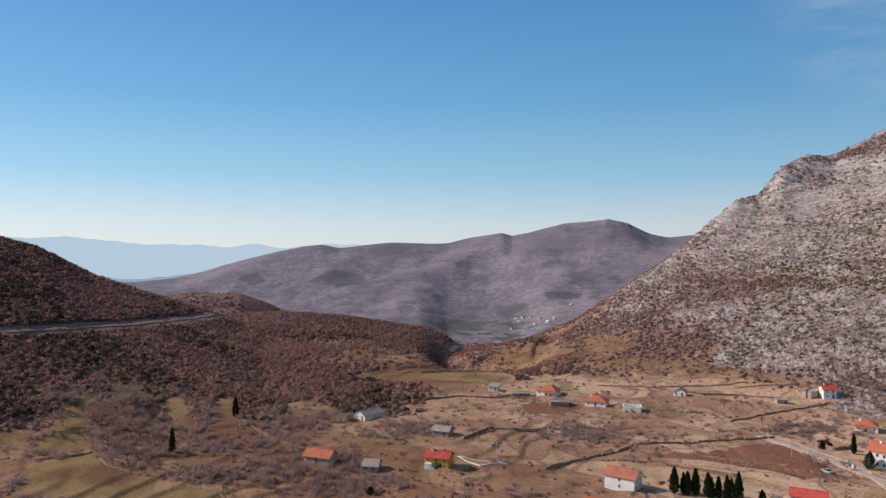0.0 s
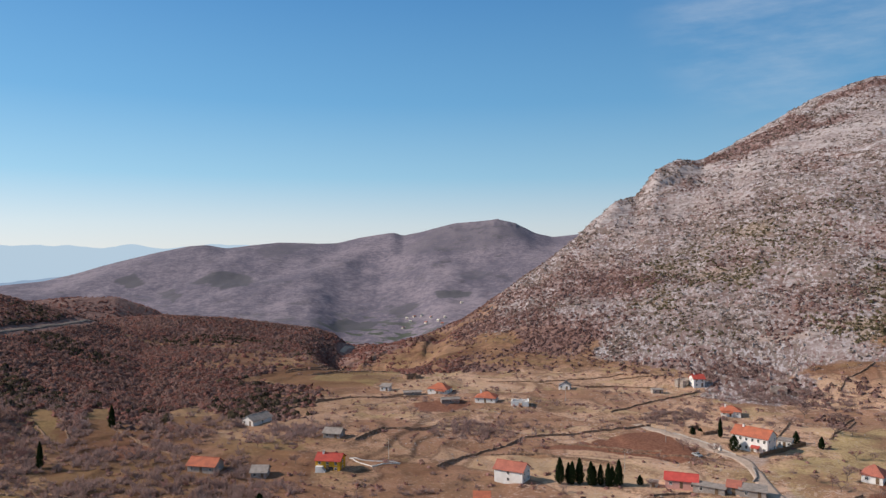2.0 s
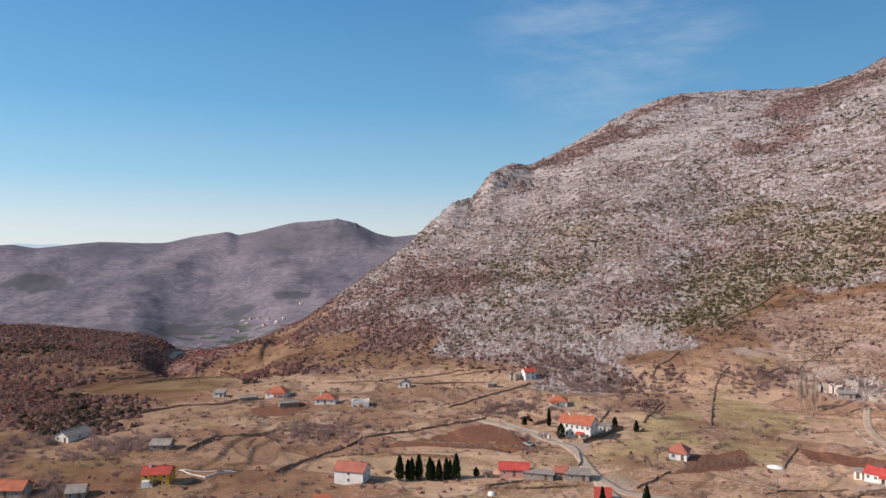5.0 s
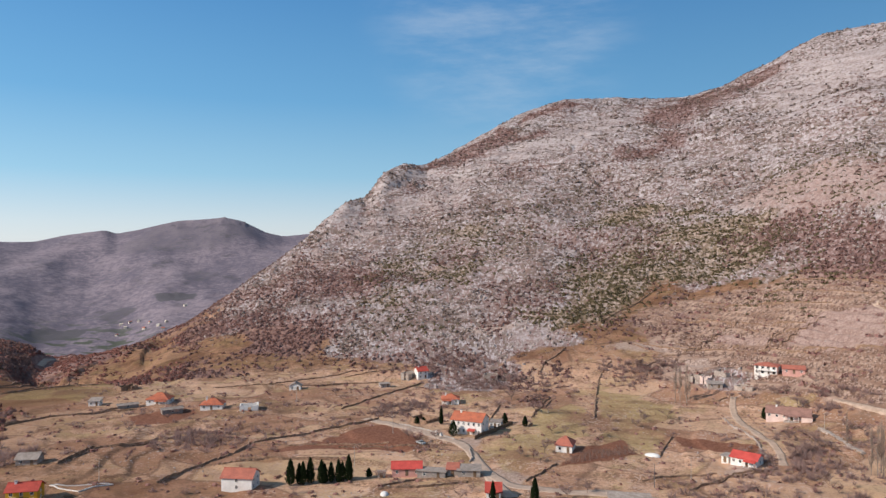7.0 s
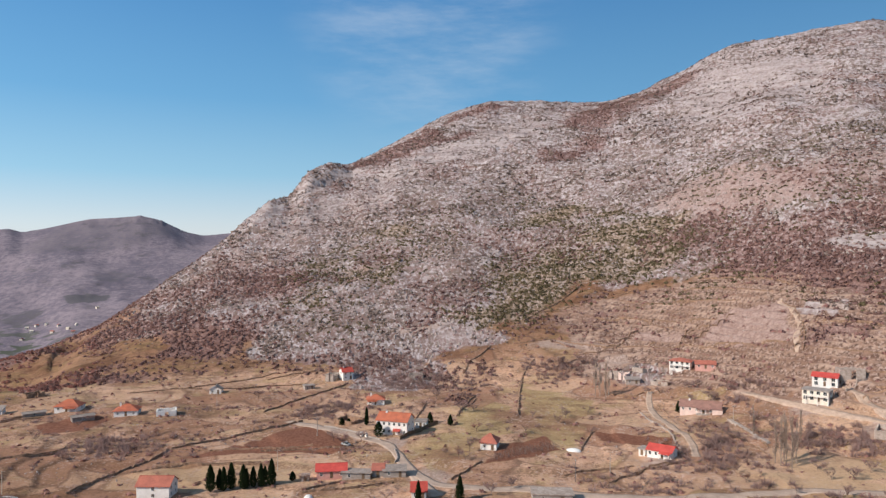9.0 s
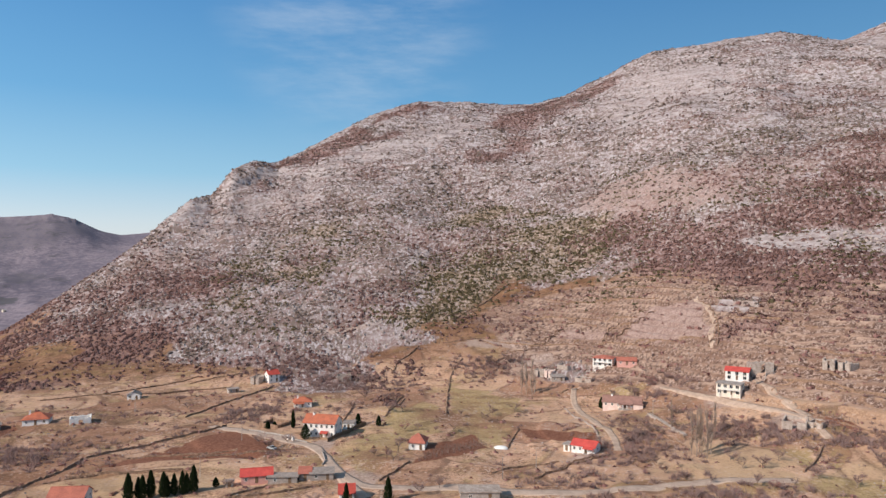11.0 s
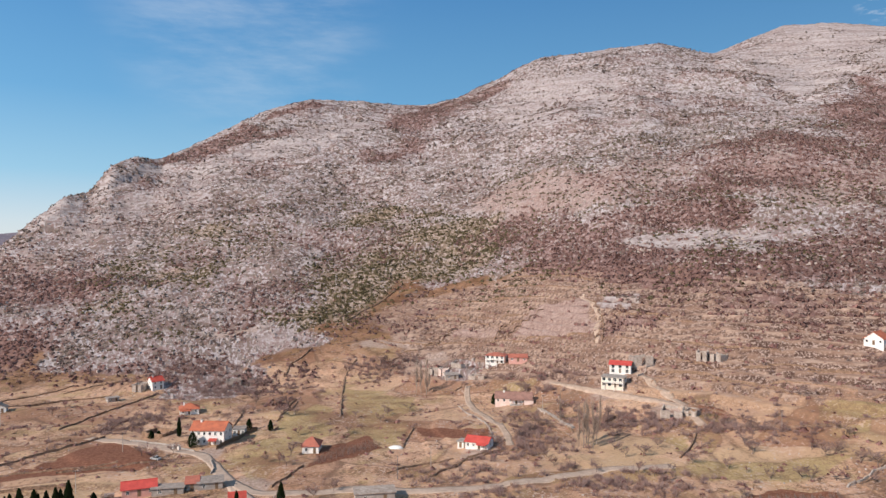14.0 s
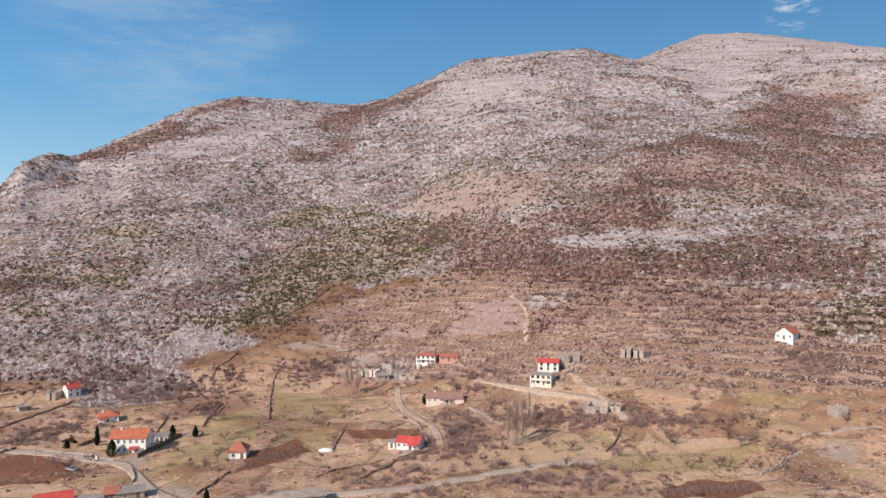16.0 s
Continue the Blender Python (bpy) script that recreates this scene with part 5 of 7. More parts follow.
def bare_tree(name, label, seed, high, wide, twigs, mat, group, column=False):
    """A leafless tree: trunk, forking limbs and a haze of fine twigs. Built at the origin."""
    rnd = random.Random(seed)
    thing = tagged(new(name), label, "tree", group)
    bm = bmesh.new()
    tips = []
    trunk_top = Vector((rnd.uniform(-0.2, 0.2), rnd.uniform(-0.2, 0.2), high * (0.85 if column else 0.3)))
    limb(bm, Vector((0, 0, -0.4)), trunk_top, high * (0.011 if column else 0.026), high * (0.003 if column else 0.018))
    for i in range(26 if column else 7):
        f = rnd.uniform(0.10, 0.88) if column else rnd.uniform(0.7, 1.0)
        a = trunk_top * f
        ang = rnd.uniform(0, 6.283)
        out, up = (wide * rnd.uniform(0.25, 0.55) * (1 - 0.75 * f), high * rnd.uniform(0.09, 0.17)) if column else (wide * rnd.uniform(0.3, 0.6), high * rnd.uniform(0.2, 0.45))
        b = a + Vector((math.cos(ang) * out, math.sin(ang) * out, up))
        limb(bm, a, b, high * (0.0045 if column else 0.010), high * (0.002 if column else 0.005))
        tips.append((a, b))
        for _ in range(3):
            c = a.lerp(b, rnd.uniform(0.5, 1))
            e = c + Vector((rnd.uniform(-1, 1) * wide * 0.35, rnd.uniform(-1, 1) * wide * 0.35, high * rnd.uniform(0.08, 0.25))) * (0.5 if column else 1)
            limb(bm, c, e, high * (0.003 if column else 0.005), high * 0.002)
            tips.append((c, e))
    part("trunk", bm, mat_palebark if column else mat_bark, thing)
    bm = bmesh.new()
    for _ in range(twigs):
        a, b = rnd.choice(tips)
        p = a.lerp(b, rnd.uniform(0.25, 1.05))
        d = Vector((rnd.gauss(0, 1), rnd.gauss(0, 1), rnd.gauss(0.75, 0.7)))
        d = d.normalized() * high * rnd.uniform(0.07, 0.17)
        if column:
            d.x, d.y, d.z = d.x * 0.3, d.y * 0.3, abs(d.z) * 0.5 + high * rnd.uniform(0.03, 0.09)
        w = d.orthogonal().normalized() * high * rnd.uniform(0.0015, 0.0035) * (0.55 if column else 2.4)
        bm.faces.new([bm.verts.new(q) for q in (p - w, p + w, p + d)])
    crown = part("crown", bm, mat, thing)
    crown.data.attributes.new("tone", "FLOAT", "POINT").data.foreach_set("value", np.full(len(crown.data.vertices), 0.45, np.float32))
    return thing


def conifer(name, label, seed, high, wide, group=""):
    """A dense dark evergreen: trunk and a ragged spindle of small sprays."""
    rnd = random.Random(seed)
    thing = tagged(new(name), label, "tree", group)
    bm = bmesh.new()
    limb(bm, Vector((0, 0, -0.4)), Vector((0, 0, high * 0.9)), high * 0.025, 0.02)
    part("trunk", bm, mat_bark, thing)
    bm = bmesh.new()
    for _ in range(1300):
        f = rnd.random() ** 0.85
        env = wide * 0.5 * min(1, f * 7 + 0.35) * (1 - f**2.2) ** 0.8 * (0.95 + 0.1 * math.sin(f * 19 + seed))
        ang, rad = rnd.uniform(0, 6.283), env * rnd.uniform(0.55, 1.05)
        p = Vector((math.cos(ang) * rad, math.sin(ang) * rad, 0.15 + f * high * 0.97))
        d = Vector((math.cos(ang) * 0.35, math.sin(ang) * 0.35, 1)).normalized() * high * rnd.uniform(0.04, 0.09)
        w = Vector((-math.sin(ang), math.cos(ang), rnd.uniform(-0.4, 0.4))) * rnd.uniform(0.12, 0.26)
        bm.faces.new([bm.verts.new(q) for q in (p - w, p + w, p + d)])
    crown = part("crown", bm, mat_cypress, thing)
    crown.data.attributes.new("tone", "FLOAT", "POINT").data.foreach_set("value", np.full(len(crown.data.vertices), 0.3, np.float32))
    return thing


def stand(tree, x, y, scale=1.0, turn=0.0):
    return copy_thing(tree, pose(x, y, gz(x, y), 0, 0, turn) @ Matrix.Scale(scale, 4))


# ---- roads and tracks ----
ribbon("road", [(-68.6, 314.2), (-59.4, 306.6), (-47.9, 296.9), (-31.7, 281.6), (-19.7, 272.1), (-15.3, 256.8), (-11.4, 244.2), (-5.7, 233.6), (0.8, 228.0), (14.2, 225.1), (26.4, 224.6), (51.2, 216.5), (69.2, 214.7), (80.6, 214.4), (92.9, 215.3), (108.5, 217.3), (120.3, 215.1), (135.4, 214.1)], 5.0, mat_road, "narrow worn grey village road between fields")
ribbon("road", [(-11.3, 242.8), (-6.4, 228.8), (-1.8, 217.3)], 4.5, mat_road, "narrow worn grey village road between fields")
ribbon("track", [(90.2, 251.5), (95.2, 269.5), (95.6, 282.7), (94.6, 301.9), (96.1, 324.8), (99.1, 340.9), (102.9, 351.4)], 3.2, mat_track, "pale stony farm track between low walls")
ribbon("track", [(137.0, 324.2), (142.8, 310.1), (152.4, 293.3), (159.5, 279.8), (165.2, 272.4), (170.9, 261.3), (167.7, 244.2)], 3.5, mat_track, "pale stony track curving below white houses")
ribbon("track", [(171.7, 301.2), (171.6, 290.5), (171.0, 277.2), (172.0, 262.9)], 3.2, mat_track, "pale stony track curving below white houses")
ribbon("track", [(170.6, 339.2), (176.1, 353.3), (184.2, 363.1), (188.7, 383.6), (189.5, 398.3)], 3.0, mat_track, "pale stony path climbing the terraced slope")
ribbon("road", [(-397.1, 160.4), (-399.2, 177.2), (-405.7, 197.4), (-414.5, 220.8), (-428.3, 249.6), (-449.9, 286.6), (-477.0, 327.2), (-511.1, 372.0)], 3.6, mat_hillroad, "two-lane road cut into the wooded hillside", verge=5.0)
ribbon("road", [(-398.1, 554.8), (-411.5, 580.4), (-421.0, 606.0)], 5.0, mat_road, "narrow grey road leaving the valley", verge=5.0)


# ---- field walls ----
stone_wall([(-118.0, 221.7), (-115.9, 237.7), (-111.4, 247.8), (-106.0, 259.3), (-104.9, 271.5), (-94.7, 282.1), (-82.1, 293.5), (-70.8, 302.0), (-62.2, 313.7)], 1.35, 1.0)
stone_wall([(-404.6, 163.5), (-408.8, 181.4), (-413.7, 201.3), (-425.4, 226.6), (-442.3, 257.8), (-467.5, 297.8), (-496.7, 338.3)], 2.6, 1.0, mat_shadebank_tyre, "retaining_wall", "stone retaining wall with painted-in shade above a hillside road", 0.15)
stone_wall([(-159.7, 231.1), (-160.6, 244.8), (-160.9, 254.0), (-151.4, 256.8), (-145.1, 262.6), (-145.1, 272.6)], 1.2, 0.85)
stone_wall([(-227.4, 265.7), (-222.1, 281.3), (-216.5, 297.8), (-214.2, 304.7), (-192.4, 320.3), (-187.2, 329.3)], 1.2, 0.85)
stone_wall([(-287.3, 341.0), (-278.4, 370.4), (-323.0, 483.7)])
stone_wall([(-270.1, 347.6), (-259.8, 369.6), (-240.8, 386.7)])
stone_wall([(-271.1, 279.3), (-250.3, 292.3), (-237.4, 300.6)])
stone_wall([(-83.1, 328.3), (-76.3, 347.3), (-67.0, 363.4), (-57.9, 384.5), (-53.1, 395.9)], 1.2, 0.85)
stone_wall([(33.9, 320.5), (39.5, 364.9), (43.1, 387.3), (47.1, 400.8), (53.0, 410.3)], 1.3, 1.1)
stone_wall([(11.9, 401.8), (15.6, 416.6), (23.3, 424.5), (29.0, 434.5)], 1.2, 0.85)
stone_wall([(2.7, 233.1), (8.5, 242.0), (13.7, 249.9)], 1.2, 0.85)
stone_wall([(-121.8, 381.2), (-95.3, 394.1), (-70.6, 397.5)])
stone_wall([(-138.5, 383.8), (-118.9, 402.3), (-97.4, 415.3)])
stone_wall([(-91.2, 428.8), (-74.8, 421.1)])
stone_wall([(53.9, 474.2), (65.6, 489.4), (79.3, 500.9), (96.4, 522.0), (104.5, 534.6)], 1.2, 0.85)
stone_wall([(172.6, 338.5), (182.5, 356.6), (189.9, 381.8), (190.4, 396.5)])
stone_wall([(142.2, 220.4), (151.3, 228.4), (161.5, 239.7)], 1.6, 1.0)
stone_wall([(176.7, 182.9), (186.7, 186.5), (194.1, 189.8), (203.5, 190.5)], 1.5, 1.0, mat_palestone)
stone_wall([(179.3, 293.0), (191.6, 278.9), (202.0, 263.7), (217.3, 248.9)])
stone_wall([(227.6, 257.2), (242.4, 249.0), (259.6, 228.7)])
stone_wall([(211.0, 241.8), (234.9, 226.1), (260.7, 205.9)])
stone_wall([(198.6, 224.5), (212.0, 217.8), (224.7, 213.5), (239.2, 210.8), (255.4, 201.7)], 1.2, 0.85)
stone_wall([(89.8, 321.5), (89.6, 300.4), (91.3, 286.5), (89.0, 270.4), (86.9, 256.8)], 1.2, 0.9, mat_palestone)
stone_wall([(100.7, 333.5), (101.4, 305.2), (100.8, 287.2)])
stone_wall([(121.1, 302.9), (120.2, 280.0), (121.4, 264.4)])
stone_wall([(-263.6, 117.1), (-260.1, 124.8), (-257.2, 133.8)])
stone_wall([(-257.2, 133.8), (-232.8, 133.7), (-213.8, 136.3), (-200.0, 139.4), (-186.2, 138.8)])
stone_wall([(-237.3, 191.8), (-217.2, 186.5), (-200.2, 185.3)])
stone_wall([(-100.4, 253.9), (-86.2, 250.5), (-70.3, 251.5), (-58.9, 251.3)])
stone_wall([(-68.6, 267.3), (-53.3, 269.0), (-37.0, 270.1), (-25.1, 271.5)])
stone_wall([(53.6, 229.4), (66.8, 239.2), (81.6, 245.6), (90.3, 244.2)], 1.2, 0.85)
stone_wall([(64.9, 415.2), (89.9, 412.1), (104.9, 422.0), (117.7, 431.0)])
stone_wall([(130.3, 392.3), (138.2, 402.5), (147.4, 408.6)])
stone_wall([(137.9, 380.7), (154.9, 367.2), (169.4, 352.2)])
stone_wall([(-18.3, 268.3), (-16.4, 256.0), (-17.0, 252.5)], 1.3, 0.6, mat_concrete)
stone_wall([(6.1, 316.6), (11.7, 333.4), (16.5, 351.2)])
stone_wall([(-12.5, 310.2), (-10.0, 326.9), (-8.3, 341.7)])
stone_wall([(38.9, 413.5), (62.2, 397.8), (79.6, 408.2)])
stone_wall([(-43.5, 224.3), (-33.8, 233.4), (-16.6, 230.6)], 1.1, 1.2)
stone_wall([(-50.7, 302.5), (-37.3, 290.1), (-24.6, 278.2)], 1.2, 0.5, mat_concrete, "low_wall", "low pale concrete roadside wall", 0.05)
stone_wall([(40.6, 236.9), (53.5, 243.0), (66.0, 243.9)])
stone_wall([(168.5, 295.6), (175.5, 299.8), (181.2, 301.4)], 1.4, 0.7, mat_palestone)
stone_wall([(120.7, 298.8), (121.8, 288.2), (121.3, 271.8), (122.5, 266.0)], 1.2, 3.5, mat_palestone)
stone_wall([(-279.9, 251.3), (-265.9, 257.6), (-250.2, 257.8)])
stone_wall([(-319.4, 191.8), (-304.3, 199.8), (-291.7, 212.4)])
stone_wall([(-284.0, 165.6), (-282.0, 179.8), (-261.9, 172.0)])
stone_wall([(177.4, 254.2), (186.5, 236.5), (199.8, 222.7)])
stone_wall([(212.4, 199.3), (223.2, 194.3), (239.7, 189.4)], 1.2, 1.1, mat_palestone)
stone_wall([(92.9, 429.6), (121.4, 403.7), (150.8, 372.7), (170.0, 350.7)])
stone_wall([(108.2, 464.4), (136.4, 429.5), (157.4, 406.7)])
stone_wall([(122.2, 489.6), (150.6, 449.7), (176.8, 418.7)])
stone_wall([(133.6, 399.0), (142.5, 409.6), (154.3, 398.6)])

stone_wall([(-225.1, 285.0), (-217.3, 299.0), (-210.1, 309.3), (-197.2, 316.8), (-192.4, 323.2)])
stone_wall([(-290.8, 344.9), (-284.1, 371.7), (-345.8, 483.7), (-318.7, 485.5)])
stone_wall([(-270.8, 345.6), (-268.9, 369.8), (-315.8, 481.1)])
stone_wall([(-266.1, 116.7), (-259.6, 123.4), (-256.9, 133.2), (-236.7, 127.7), (-224.3, 128.8), (-209.6, 134.0), (-183.5, 136.7)])
stone_wall([(-295.0, 197.4), (-266.1, 182.1), (-256.3, 176.8)])
stone_wall([(-275.9, 239.2), (-261.9, 249.1), (-255.3, 266.7)])
stone_wall([(-106.9, 244.4), (-91.3, 251.0), (-81.5, 252.3), (-62.5, 252.7)])
stone_wall([(-111.6, 382.1), (-91.9, 394.1), (-75.9, 396.0)])
stone_wall([(-100.6, 406.6), (-87.5, 412.5), (-74.4, 417.6)])
stone_wall([(-119.2, 368.6), (-129.5, 381.6), (-144.6, 379.8), (-164.6, 372.1)])
stone_wall([(-255.9, 196.4), (-225.9, 190.1), (-204.2, 188.5)])
stone_wall([(6.9, 316.6), (11.4, 340.5), (16.5, 362.4)])
stone_wall([(58.5, 234.2), (65.5, 236.5), (71.3, 244.1), (79.5, 245.9), (85.6, 247.2)])
stone_wall([(-213.9, 305.8), (-200.6, 309.4), (-192.1, 317.1), (-180.9, 321.0)])
stone_wall([(-159.6, 243.0), (-158.4, 254.4), (-149.2, 260.8), (-145.4, 270.0)])
stone_wall([(-263.5, 376.7), (-244.7, 377.4), (-219.3, 367.0)])
stone_wall([(-101.2, 250.1), (-83.2, 251.9), (-64.9, 253.1)])
stone_wall([(-107.3, 270.7), (-87.2, 270.7), (-62.9, 271.0), (-50.0, 272.9)])
stone_wall([(82.6, 415.3), (71.8, 428.9), (66.2, 435.9)])
stone_wall([(99.6, 350.4), (94.8, 347.4), (84.4, 354.8)])
stone_wall([(110.4, 287.1), (115.4, 268.2), (117.0, 253.9)])
stone_wall([(122.2, 299.9), (122.9, 285.6), (120.4, 261.4)])
stone_wall([(-44.2, 222.1), (-30.2, 224.8), (-16.2, 231.8)], 1.2, 0.9)
stone_wall([(44.1, 435.2), (69.2, 437.9), (96.6, 415.4), (122.2, 406.7)])
stone_wall([(100.4, 465.1), (122.8, 446.7), (136.1, 416.9)])
stone_wall([(121.8, 472.3), (148.4, 454.8), (174.1, 420.3)])
stone_wall([(52.9, 484.0), (77.6, 491.2), (107.4, 497.6), (137.5, 500.5)])
stone_wall([(155.7, 477.0), (176.7, 445.8), (192.9, 412.0)])
stone_wall([(174.8, 484.1), (193.0, 446.6), (206.2, 416.1)])
stone_wall([(189.7, 362.5), (204.2, 341.5), (215.6, 319.4)])
stone_wall([(178.5, 335.2), (197.6, 310.5), (213.7, 291.2), (229.6, 275.2)])
stone_wall([(186.0, 301.3), (200.6, 280.9), (217.3, 266.9)])
stone_wall([(99.7, 413.9), (118.2, 430.1), (131.6, 437.8)])
stone_wall([(136.3, 391.5), (151.9, 401.0), (167.8, 405.1)])
stone_wall([(184.9, 363.0), (175.2, 347.1), (169.3, 341.5)])
stone_wall([(176.0, 293.6), (188.4, 284.3), (201.0, 267.7), (218.3, 251.9), (231.4, 233.8)])
stone_wall([(186.2, 280.9), (196.4, 269.6), (207.5, 253.2), (213.2, 242.7)])
stone_wall([(204.0, 288.9), (219.7, 272.0), (236.3, 254.8), (245.2, 247.7)])
stone_wall([(227.5, 255.5), (243.5, 245.9), (255.2, 227.5)])
stone_wall([(175.1, 236.8), (187.8, 232.6), (201.1, 222.7), (219.0, 215.7), (235.5, 210.0)])
stone_wall([(181.6, 183.5), (191.2, 187.1), (199.9, 192.0), (203.7, 192.0)])
stone_wall([(181.6, 183.5), (182.3, 172.9), (188.6, 168.3)])
stone_wall([(204.5, 196.4), (211.1, 197.7), (228.0, 189.3)])
stone_wall([(61.6, 291.3), (56.9, 280.0), (51.8, 265.3)])
stone_wall([(227.9, 230.3), (237.2, 216.7), (252.2, 209.3)])


# ---- houses ----
house("house", "ochre yellow house with a red tiled roof", (-149.2, 201.1), 18, (7.9, 6.5), 4.3, 1.7, mat_yellow, mat_redtile, rows=2, cols=3, door=True)
house("house", "white two-storey house with a faded red roof", (-89.8, 222.6), 0, (9.2, 7.0), 4.8, 2.0, mat_white, mat_faded, rows=2, cols=1, door=False, chimney=False, end_cols=2)
house("house", "large white house with an orange tiled roof", (-19.4, 290.2), -18, (12.0, 8.5), 6.9, 2.4, mat_white, mat_orange, rows=2, cols=6, end_cols=2, win=(1.0, 1.3))
house("house", "white house with a red roof below boulders", (-55.4, 405.1), 28, (5.5, 7.0), 5.0, 2.0, mat_white, mat_redtile, rows=2, cols=2)
house("house", "low white house with an orange hipped roof", (-32.5, 343.2), 5, (7.6, 7.0), 2.8, 2.0, mat_white, mat_orange, roof='hip', cols=3)
house("house", "small white house with a pale orange hipped roof", (17.9, 267.9), -13, (5.5, 8.0), 3.0, 2.6, mat_white, mat_faded, roof='hip', cols=2, chimney=False)
house("house", "long white house with a bright red sheet roof", (78.8, 254.0), -37, (8.0, 6.5), 3.0, 1.4, mat_white, mat_redsheet, cols=4, chimney=False)
house("shed", "small white flat-roofed shed beside a red-roofed house", (73.3, 257.3), -41, (2.3, 4.0), 2.6, 0.2, mat_white, mat_concrete, roof='flat', cols=1, door=True, chimney=False, ends=False, category='shed')
house("house", "long beige house with a brown tiled roof", (115.2, 315.9), -25, (15.5, 7.5), 3.0, 2.2, mat_beige, mat_browntile, cols=6)
house("house", "white two-storey house with balconies and orange roof", (124.0, 367.8), -32, (9.5, 8.0), 4.8, 1.3, mat_white, mat_faded, roof='hip', rows=2, cols=4, balcony=True, chimney=False, win=(1.5, 1.7))
house("house", "low salmon pink house with a pink roof", (133.3, 359.6), -16, (8.8, 7.0), 2.6, 1.2, mat_pink, mat_faded, cols=3, chimney=False)
house("house", "white two-storey house with a red roof", (165.5, 305.7), -36, (8.9, 7.0), 4.6, 1.3, mat_white, mat_redsheet, rows=2, cols=3, chimney=False, win=(1.5, 1.7))
house("house", "cream two-storey house with white balconies, flat roof", (157.4, 297.3), -42, (9.2, 7.0), 5.2, 0.3, mat_cream, mat_concrete, roof='flat', rows=2, cols=4, balcony=True, chimney=False, win=(1.5, 1.7))
house("house", "white gabled house with an orange roof", (267.6, 259.9), -60, (7.2, 10.5), 3.4, 2.8, mat_white, mat_orange, roof='cross', rows=1, cols=3, chimney=False)
house("house", "pink rendered cottage with a bright red roof", (-37.6, 239.4), 8, (9.0, 6.0), 3.0, 1.5, mat_pink, mat_redsheet, cols=3, chimney=False)
house("shed", "long grey concrete shed with a flat roof", (-28.6, 237.0), -4, (8.6, 4.0), 2.4, 0.2, mat_concrete, mat_slate, roof='flat', cols=2, chimney=False, category='shed', ends=False)
house("shed", "grey concrete shed with a rusty red roof", (-21.7, 238.8), 2, (3.4, 4.5), 2.6, 0.8, mat_concrete, mat_faded, roof='shed', cols=1, chimney=False, category='shed', ends=False)
house("shed", "grey block shed with a dark sheet roof", (-16.2, 238.5), 3, (6.8, 5.0), 2.6, 0.5, mat_concrete, mat_slate, roof='shed', cols=2, chimney=False, category='shed', ends=False)
house("house", "small white house with an orange hipped roof", (-176.1, 334.1), 6, (9.8, 8.0), 3.0, 2.6, mat_white, mat_orange, roof='hip', cols=3, chimney=False)
house("house", "white cottage with a worn orange hipped roof", (-144.2, 323.7), 12, (9.2, 8.0), 2.8, 2.4, mat_white, mat_orange, roof='hip', cols=3)
house("shed", "small white hut with a dark lean-to", (-208.2, 331.1), 14, (4.6, 5.0), 3.0, 0.8, mat_white, mat_slate, roof='shed', cols=2, chimney=False, category='shed')
house("shed", "long low grey sheet-metal shed in a field", (-160.1, 314.4), 39, (8.2, 4.0), 2.2, 0.6, mat_slate, mat_slate, roof='gable', cols=1, door=False, chimney=False, category='shed', ends=False)
house("shed", "long low grey sheet-metal shed in a field", (-188.2, 325.6), 37, (8.4, 4.0), 1.8, 0.5, mat_slate, mat_slate, roof='gable', cols=1, door=False, chimney=False, category='shed', ends=False)
house("shed", "small white gabled hut with dark openings", (-119.9, 374.2), 8, (5.5, 5.0), 2.8, 1.6, mat_white, mat_slate, roof='cross', cols=2, chimney=False, category='shed')
house("house", "white gabled cottage with a grey roof", (-217.2, 239.0), -6, (6.5, 11.0), 2.8, 1.8, mat_white, mat_slate, roof='cross', cols=2, chimney=False)
house("shed", "weathered grey-roofed barn among bushes", (-170.8, 232.6), 15, (6.4, 6.0), 2.4, 1.5, mat_palestone, mat_slate, cols=2, chimney=False, category='shed')
house("house", "old stone house with a long orange roof", (-187.1, 180.2), 16, (9.3, 6.5), 2.8, 2.0, mat_palestone, mat_orange, cols=3, chimney=False)
house("shed", "small barn with a grey sheet roof", (-167.4, 185.9), 28, (4.8, 6.0), 2.2, 1.6, mat_palestone, mat_slate, cols=2, chimney=False, category='shed')
house("shed", "grey flat shed among dry-stone walls", (-73.0, 385.4), 26, (4.9, 4.0), 2.2, 0.4, mat_palestone, mat_slate, roof='flat', cols=2, chimney=False, category='shed')
house("shed", "white annex with a flat grey roof", (-9.0, 300.0), -8, (4.3, 5.0), 2.8, 0.2, mat_white, mat_slate, roof='flat', cols=3, chimney=False, category='shed', over=0.25)
house("shed", "small stone shed with a bluish grey roof", (97.7, 365.1), -4, (6.2, 5.0), 2.6, 0.5, mat_palestone, mat_slate, roof='shed', cols=2, chimney=False, category='shed')
house("shed", "flat-roofed pale roadside building", (33.0, 213.9), -4, (10.8, 6.0), 3.0, 0.2, mat_concrete, mat_palestone, roof='flat', cols=2, chimney=False, category='shed', door=True)
house("house", "low house with a pinkish red roof beside the road", (-7.3, 217.8), 2, (4.1, 7.0), 2.8, 1.8, mat_white, mat_redtile, cols=2, chimney=False)
house("house", "small house with an orange roof near the front field", (-89.0, 196.2), 25, (4.2, 6.0), 2.6, 1.6, mat_white, mat_orange, cols=2, chimney=False)
